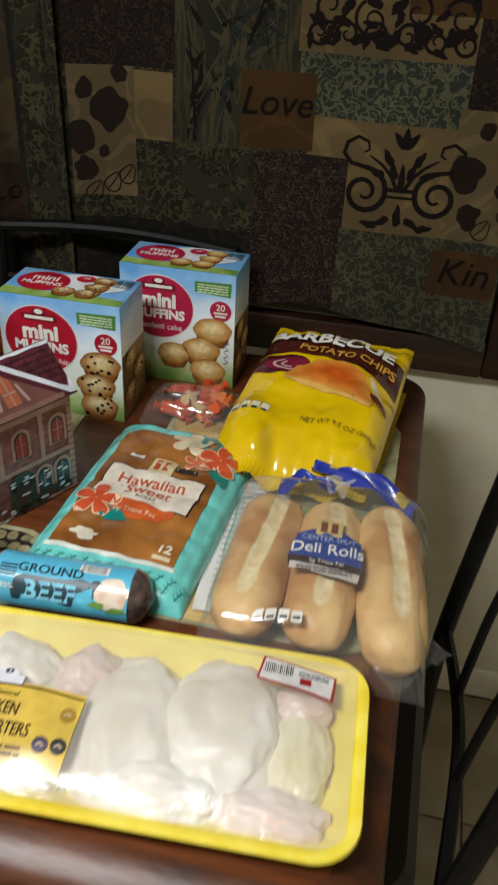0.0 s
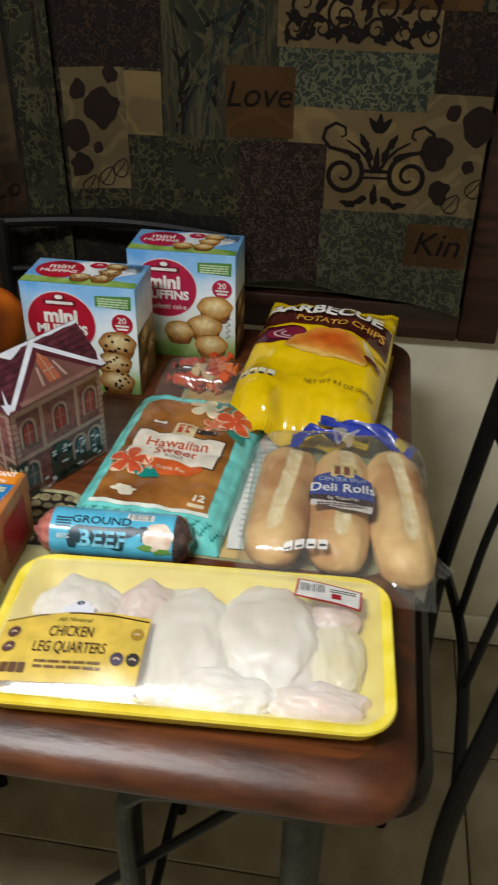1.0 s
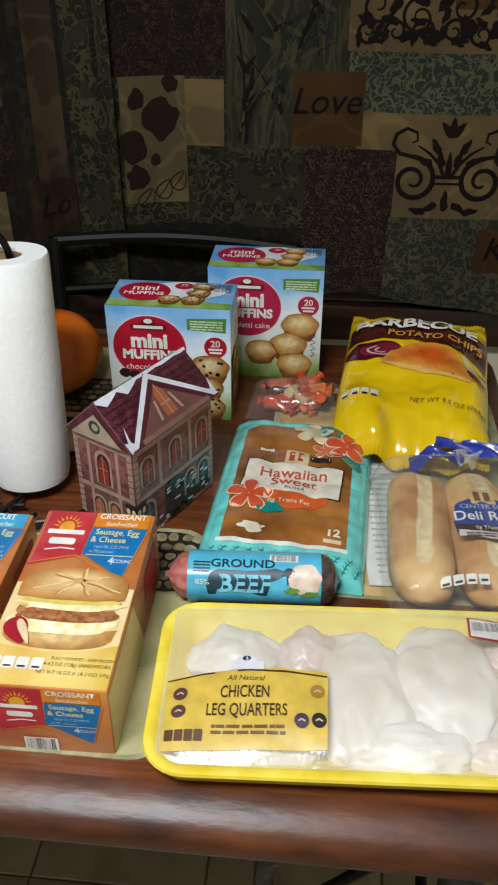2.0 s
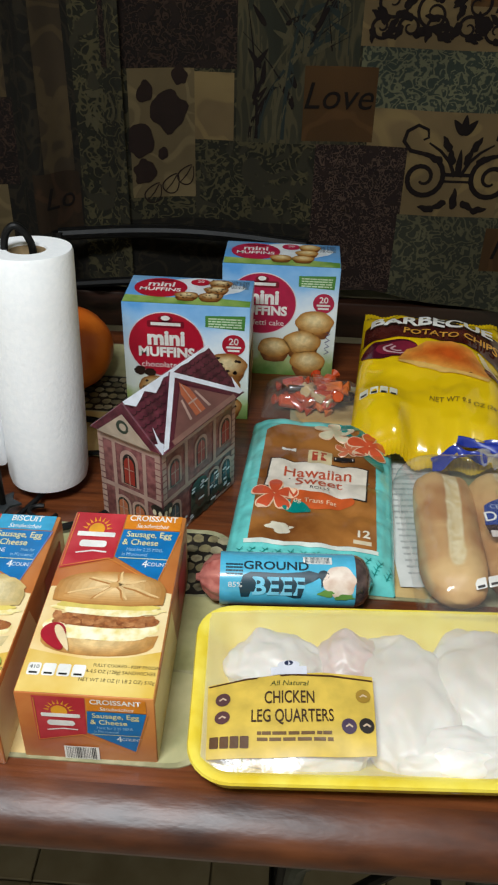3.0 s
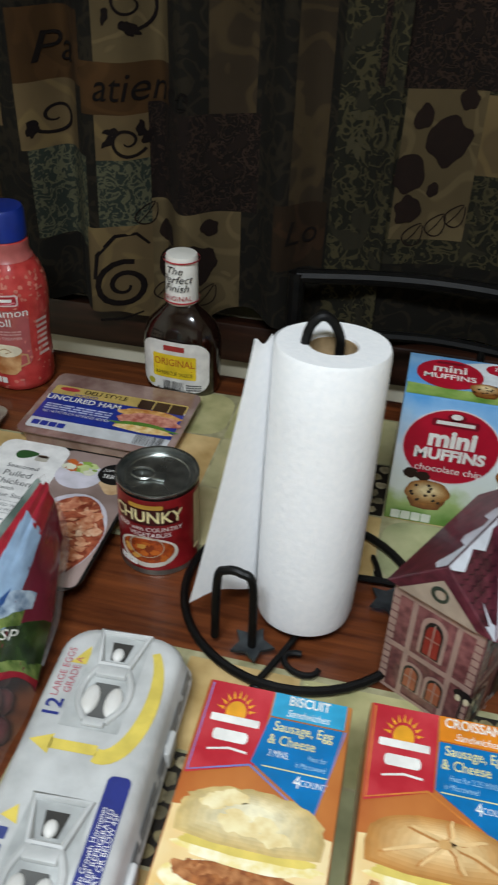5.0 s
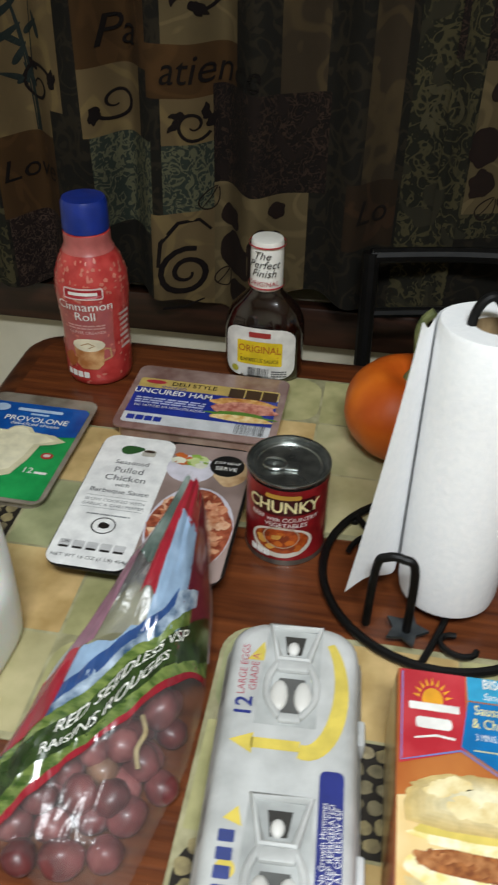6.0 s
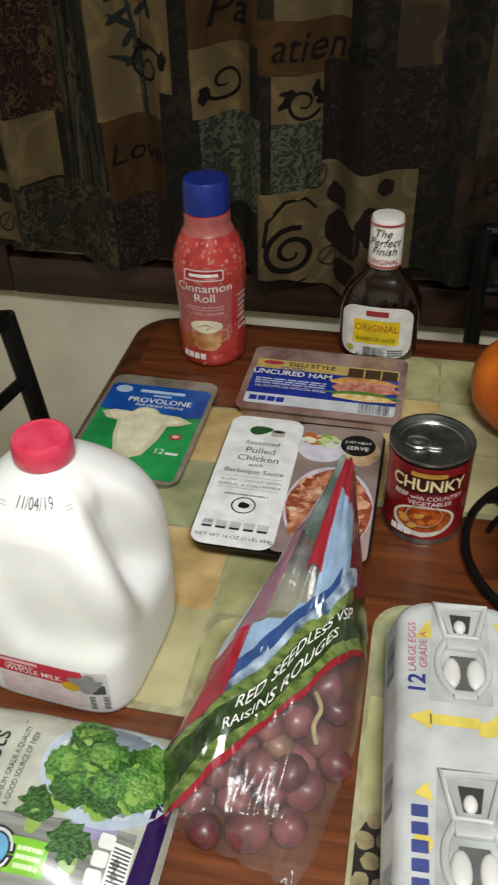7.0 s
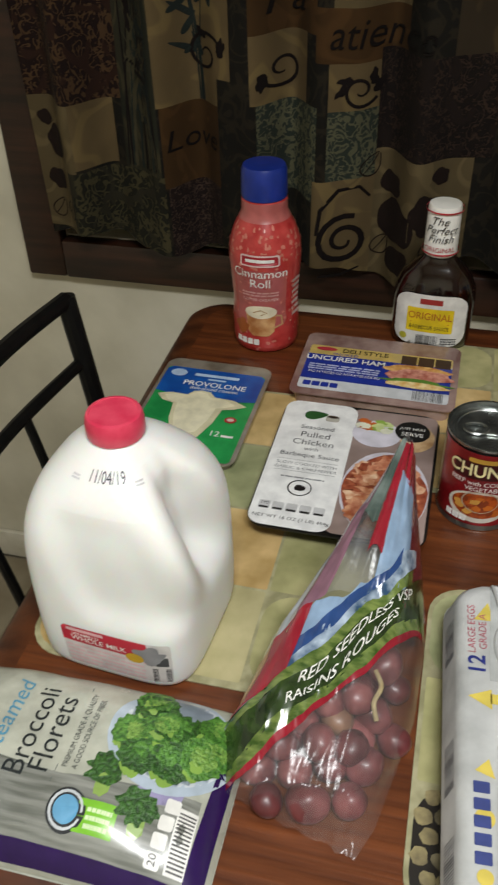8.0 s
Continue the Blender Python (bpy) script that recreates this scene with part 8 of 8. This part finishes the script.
show(chips, "onion_picture", cf, [ell(-0.062, 0.030, 0.040, 0.021, 30, 12)], ink("4c0e22", 0.2, 0.4), 0.0016, 0.004)
show(chips, "onion_picture", cf, [ell(-0.052, 0.030, 0.030, 0.016, 30, 12)], ink("7c2036", 0.2, 0.4), 0.0020, 0.004)
for r in (0.62, 0.3):
    show(chips, "onion_picture", cf, ribbon(ell(-0.050, 0.030, 0.034 * r, 0.019 * r, 20, 12)[6:17], 0.0036), ink("dcb6bc", 0.2, 0.4), 0.0024)
show(chips, "chip_picture", cf, [[(-0.050, 0.000), (-0.020, -0.014), (0.020, -0.018), (0.050, -0.026), (0.074, -0.032), (0.078, -0.022), (0.050, -0.010), (0.0, 0.004), (-0.040, 0.010)]], ink("e6b860", 0.2, 0.4), 0.0024, 0.005)
dome(chips, "chip_picture", cf, [(-0.050, 0.004), (-0.038, 0.028), (-0.012, 0.044), (0.025, 0.046), (0.052, 0.032), (0.068, 0.008), (0.078, -0.026), (0.050, -0.020), (0.020, -0.011), (-0.015, -0.006)], ("e59a3c", "cf5a16"), 0.0028, 0.005, 0.15, 40)
show(chips, "bread_picture", cf, [[(0.060, 0.034), (0.072, 0.030), (0.094, -0.012), (0.086, -0.020)]], ink("e3cfa0", 0.2, 0.4), 0.0020, 0.005)
for k in range(4):
    show(chips, "nutrition_box", cf, [rect(-0.097 + k * 0.013, -0.080 + 0.001 * k, -0.0865 + k * 0.013, -0.064 + 0.001 * k, 0.0015)], ink("e6e2c8"), 0.0012)
    show(chips, "nutrition_bar", cf, [rect(-0.0955 + k * 0.013, -0.0785, -0.088 + k * 0.013, -0.0745)], K_, 0.0016)
words(chips, cf, [("NET WT 9.5 OZ (269g)", 0.046, -0.080, 0.0115)], ink("6a5210"), 0.0034, rot=-6, squeeze=0.9, cut=0.006)
show(chips, "spice_picture", cf, [leaf2(0.084, -0.012, 0.020, 0.006, -50)], ink("6a2c1c", 0.2, 0.4), 0.0028)

# broccoli bag artwork
bfn = broc_f
show(broc, "wood_print", bfn, [[(-0.142, -0.066), (0.124, -0.070), (0.124, -0.012), (0.02, -0.022), (-0.142, -0.012)]], tt("wood_board_print", "686a63", "90918a", 60, 0.25, 6, stretch=(0.3, 4, 1), coat=0.4), 0.0010, 0.004)
purple = ink("2c1450", 0.2, 0.4)
show(broc, "purple_edge", bfn, [[(0.124, -0.079), (0.139, -0.079), (0.141, 0.076), (0.132, 0.074)], [(-0.142, -0.079), (0.124, -0.079), (0.124, -0.070), (-0.142, -0.066)]], purple, 0.0014, 0.004)
show(broc, "plate_picture", bfn, [ell(0.089, 0.028, 0.050, 0.046, 36)], ink("b9c6d4", 0.22, 0.4), 0.0014, 0.004)
show(broc, "plate_picture", bfn, [ell(0.091, 0.030, 0.044, 0.040, 36)], ink("d4dae0", 0.22, 0.4), 0.0014, 0.004)
fl = [tt("floret_a", "1a3a12", "3f6e28", 320, 0.4, 5, coat=0.25, bump=0.8), tt("floret_b", "2c5a1c", "60943a", 320, 0.4, 5, coat=0.25, bump=0.8), tt("floret_c", "4e7c2c", "86aa50", 300, 0.4, 5, coat=0.25, bump=0.8)]
rng = random.Random(21)
for k in range(20):
    u, v = 0.092 + rng.uniform(-0.034, 0.032), 0.034 + rng.uniform(-0.032, 0.030)
    show(broc, "stalk_picture", bfn, [blob2(u - 0.004, v - 0.010, 0.007, 0.008, k + 80, 0.2, 14)], ink("8fb254", 0.25, 0.4), 0.0016 + k * 0.00008)
    show(broc, "floret_picture", bfn, [blob2(u, v, 0.0160, 0.0142, k + 30, 0.15, 44, 3.2)], fl[k % 2], 0.0019 + k * 0.00008)
    show(broc, "floret_picture", bfn, [blob2(u + 0.002, v + 0.003, 0.0095, 0.008, k + 70, 0.26, 36, 4.2)], fl[1 + k % 2], 0.00195 + k * 0.00008)
for u, v in ((0.050, -0.012), (0.082, -0.032), (-0.120, 0.060)):
    show(broc, "stalk_picture", bfn, [blob2(u + 0.002, v - 0.012, 0.006, 0.009, 5, 0.2, 14)], ink("93b05c", 0.25, 0.4), 0.0014)
    show(broc, "floret_picture", bfn, [blob2(u, v, 0.014, 0.013, u * 90, 0.25, 40, 3.0)], fl[0], 0.0018)
words(broc, bfn, [("Broccoli", -0.018, 0.008, 0.0235), ("Florets", 0.000, 0.008, 0.0235)], ink("23282a"), 0.0016, 90, cut=0.006)
words(broc, bfn, [("Steamed", -0.042, 0.014, 0.021)], ink("5a98b4"), 0.0016, 90, shear=0.25, cut=0.006)
words(broc, bfn, [("PREMIUM GRADE A QUALITY", 0.019, 0.016, 0.0064), ("A GOOD SOURCE OF FIBER", 0.027, 0.014, 0.0064)], ink("3a4040"), 0.0016, 90, squeeze=0.8, cut=0.006)
show(broc, "rule", bfn, [rect(0.0125, -0.030, 0.0131, 0.056)], ink("5a6060"), 0.0014)
show(broc, "steam_seal", bfn, [ell(0.032, -0.046, 0.0150)], ink("1f2224"), 0.0014, 0.008)
show(broc, "steam_seal", bfn, ribbon(ell(0.032, -0.046, 0.0122, 0.0122, 18), 0.0022), ink("c9cdd0"), 0.0017)
show(broc, "steam_seal", bfn, [ell(0.032, -0.046, 0.0095)], ink("5e9ec4"), 0.0019)
show(broc, "green_tag", bfn, [rect(0.040, -0.058, 0.070, -0.036)], ink("7fbf38", 0.25, 0.4), 0.0014, 0.008)
tagged(show(broc, "small_text_bar", bfn, lines_of(0.048, -0.055, 0.067, -0.039, 3, 4), ink("d4e8b4"), 0.0018), kind="stuff")
for k in range(4):
    show(broc, "nutrition_box", bfn, [rect(0.096 + k * 0.0015, -0.066 + k * 0.0125, 0.107 + k * 0.0015, -0.0555 + k * 0.0125, 0.002)], W_, 0.0016)
words(broc, bfn, [("20", 0.1015, -0.0605, 0.0080)], K_, 0.0020, 90, cut=0.006)
tagged(show(broc, "barcode", bfn, [rect(0.1105, -0.0660, 0.1250, -0.022)], W_, 0.0012, 0.008), kind="stuff")
tagged(show(broc, "barcode", bfn, [rect(0.112, -0.064 + k * 0.0027, 0.1240, -0.0628 + k * 0.0027) for k in range(15)], K_, 0.0016), kind="stuff")
show(broc, "napkin_picture", bfn, [[(0.070, -0.030), (0.110, -0.022), (0.112, 0.0), (0.082, -0.010)]], ink("a29abf", 0.25, 0.4), 0.0012, 0.004)

# grape bag: clear lower part, printed upper part rising to a peak
GC = [(-0.010, -0.112, 0.004, 0.044), (-0.010, -0.098, 0.042, 0.056), (-0.008, -0.03, 0.070, 0.074), (0.002, 0.045, 0.092, 0.066), (0.016, 0.12, 0.126, 0.042), (0.030, 0.198, 0.150, 0.012)]


def grape_f(s, t, h):
    t = min(1.0, max(0.0, t)) * (len(GC) - 1)
    i = min(len(GC) - 2, int(t))
    q = t - i
    q2 = q * q * (3 - 2 * q) * 0.4 + q * 0.6
    cx, cy, cz, w = (a + (b - a) * q2 for a, b in zip(GC[i], GC[i + 1]))
    tt_ = t / (len(GC) - 1)
    drop = (cz - 0.004) * abs(s) ** (4.5 - 2.0 * tt_) * (1.0 - 0.55 * tt_ ** 2)
    wrk = 0.0050 * noise.noise(Vector((s * 3.1, tt_ * 9, 3.3))) + 0.0040 * noise.noise(Vector((s * 6.1, tt_ * 5, 8.3))) + 0.0022 * noise.noise(Vector((s * 14, tt_ * 22, 1.3)))
    lean = -0.013 + 0.095 * tt_ if tt_ < 0.4 else 0.025 * (1 - tt_) / 0.6
    return Vector((cx + s * w - 0.010 * max(0, -s) * (1 - tt_), cy + lean * s + 0.004 * noise.noise(Vector((s * 5, tt_ * 4, 6.6))), max(0.0025, cz - drop + wrk + h)))


gf = lambda u, v, h: grape_f(u, v, h + 0.0008)
part("bag_film", bm_sheet(lambda a, b: grape_f(a, (b + 1) / 2, 0), 60, 110), film_mat("grape_film", gloss=0.03, rough=0.22, haze=0.045), grapes, "clear crinkled plastic bag", sharp=0)
part("bag_back", bm_sheet(lambda a, b: Vector((grape_f(a, 0.64 + 0.18 * (b + 1), 0).x, grape_f(a, 0.64 + 0.18 * (b + 1), 0).y + 0.012, max(0.03, grape_f(a, 0.64 + 0.18 * (b + 1), 0).z * 0.8 - 0.004))), 20, 20), film_mat("grape_back_film", gloss=0.05, rough=0.16, haze=0.12), grapes, sharp=0)
gloss = dict(rough=0.2, coat=0.5)
g_green, g_red, g_blue, g_sky, g_mt = tt("vineyard_print", "1c3314", "4a642c", 90, 0.22, 5, coat=0.5), ink("98202f", **gloss), ink("2c4a80", **gloss), ink("8fa8c4", **gloss), tt("mountain_print", "34506e", "b4c4d4", 60, 0.22, 5, coat=0.5)


def band(lo, hi, mat, h, s0=-1.0, s1=1.0, name="printed_band"):
    """A stripe across the bag that climbs from one side to the other."""
    P = [(s0 + (s1 - s0) * k / 16, lo(s0 + (s1 - s0) * k / 16)) for k in range(17)] + [(s1 - (s1 - s0) * k / 16, hi(s1 - (s1 - s0) * k / 16)) for k in range(17)]
    show(grapes, name, gf, [P], mat, h, 0.03)


b0 = lambda s: 0.372 + 0.205 * s + 0.058 * s * s
g_mauve, g_wine, g_white = ink("8b6474", **gloss), ink("6e2434", **gloss), ink("c3ccd6", **gloss)
g_dark, g_field = tt("dark_field_print", "14240f", "33481f", 70, 0.22, 5, coat=0.5), tt("field_print", "36501c", "7c8c4a", 60, 0.22, 6, coat=0.5, stretch=(1, 2.5, 1))
band(lambda s: b0(s) - 0.022, lambda s: b0(s) - 0.001, g_red, 0.0016)
band(lambda s: b0(s) - 0.004, lambda s: b0(s) + 0.034 + 0.006 * math.sin(9 * s), g_field, 0.0013)
band(lambda s: b0(s) + 0.026, lambda s: b0(s) + 0.128, g_dark, 0.0012)
band(lambda s: b0(s) + 0.120 + 0.004 * math.sin(11 * s), lambda s: b0(s) + 0.165 + 0.008 * math.sin(7 * s), g_field, 0.0015, -0.98, 0.75)
band(lambda s: b0(s) + 0.155 + 0.006 * math.sin(8 * s), lambda s: b0(s) + 0.205 + 0.012 * math.sin(5 * s), g_mt, 0.0017, -0.95, 0.80)
band(lambda s: b0(s) + 0.185 + 0.008 * math.sin(6 * s), lambda s: b0(s) + 0.225 + 0.014 * math.sin(9 * s + 1), g_blue, 0.0019, -0.75, 0.55)
# torn upper hem of the printed front, above it a see-through gap
band(lambda s: b0(s) + 0.190, lambda s: 0.620 + 0.11 * s + 0.010 * math.sin(13 * s) + 0.006 * math.sin(29 * s), g_sky, 0.0010, -0.92, 0.50)
band(lambda s: 0.500 + 0.12 * s, lambda s: 0.645 + 0.13 * s + 0.006 * math.sin(21 * s), g_red, 0.0021, -0.90, -0.42)
band(lambda s: 0.615 + 0.12 * s, lambda s: 0.985, g_white, 0.0009, -0.95, -0.56)
band(lambda s: 0.64 + 0.12 * s, lambda s: 0.99, g_mauve, 0.0011, -0.60, -0.30)
band(lambda s: 0.765 - 0.05 * s + 0.008 * math.sin(15 * s), lambda s: 0.975, tt("grey_print", "46544e", "84908a", 24, 0.22, 5, coat=0.5), 0.0009, -0.32, 0.02)
band(lambda s: 0.700 + 0.01 * math.sin(17 * s), lambda s: 0.97, g_red, 0.0011, 0.0, 0.24)
band(lambda s: 0.655 + 0.02 * math.sin(19 * s), lambda s: 0.90, g_sky, 0.0012, 0.22, 0.66)
band(lambda s: 0.89, lambda s: 0.985, g_red, 0.0012, 0.24, 0.66)
band(lambda s: 0.60, lambda s: 0.985, g_wine, 0.0010, 0.64, 1.0)


def gtext(u, v, h):
    # u, v in metres along the climbing band
    s = u / 0.080
    return gf(s, b0(s) + 0.078 + v / 0.33, h)


words(grapes, gtext, [("RED SEEDLESS VSP", 0.020, 0.0070, 0.0126), ("RAISINS ROUGES", 0.011, -0.0085, 0.0126)], W_, 0.0036, squeeze=0.80, cut=0.006)
part("grape_stem", bm_tube(smooth_path([(0.030, 0.004, 0.058), (0.036, -0.010, 0.058), (0.032, -0.022, 0.052), (0.036, -0.034, 0.046)], 6), 0.0020, 8), tt("dry_stem", "8c7a54", "b8a67c", 60, 0.7), grapes)

# candy film
part("bag_film", bm_sheet(lambda a, b: Vector((a * 0.072, b * 0.040, 0.003 + 0.036 * (1 - a ** 4) ** 0.5 * (1 - b ** 4) ** 0.5 + 0.004 * noise.noise(Vector((a * 3, b * 3, 5))))), 24, 18), M_FILM, candy, "clear crinkled plastic bag", sharp=0)

# till receipt under the bread
receipt = thing("receipt", -0.135, 0.735, 4, "white paper till receipt lying under the bread", "receipt", z=TZ + 0.0030)
part("paper", bm_sheet(lambda a, b: Vector((a * 0.040, b * 0.14, 0.0012 + 0.0010 * math.sin(b * 5))), 4, 24), tt("receipt_paper", "c9cac4", "dddcd6", 30, 0.7), receipt, smooth=True)
tagged(show(receipt, "receipt_text_bar", lambda u, v, h: Vector((u, v, 0.0012 + 0.0010 * math.sin(v / 0.14 * 5) + h)), lines_of(-0.028, -0.12, 0.022, 0.12, 22, 4, 0.3), ink("b9bab6"), 0.0005, 0.02), kind="stuff")


# ---- floor tiles ----
tile_me = mesh_of(bm_box(-0.1635, 0.1635, -0.1635, 0.1635, -0.006, 0.0, 0.002, 1), "tile", False)
tile_me.materials.append(M_FLOORTILE)
for i in range(14):
    for j in range(12):
        x, y = X0 + 0.165 + i * 0.33, WY - 0.18 - j * 0.33
        if x > X1 or y < Y0:
            continue
        t = new("tile", tile_me)
        t.parent = sub
        t.location = (x, y, 0)
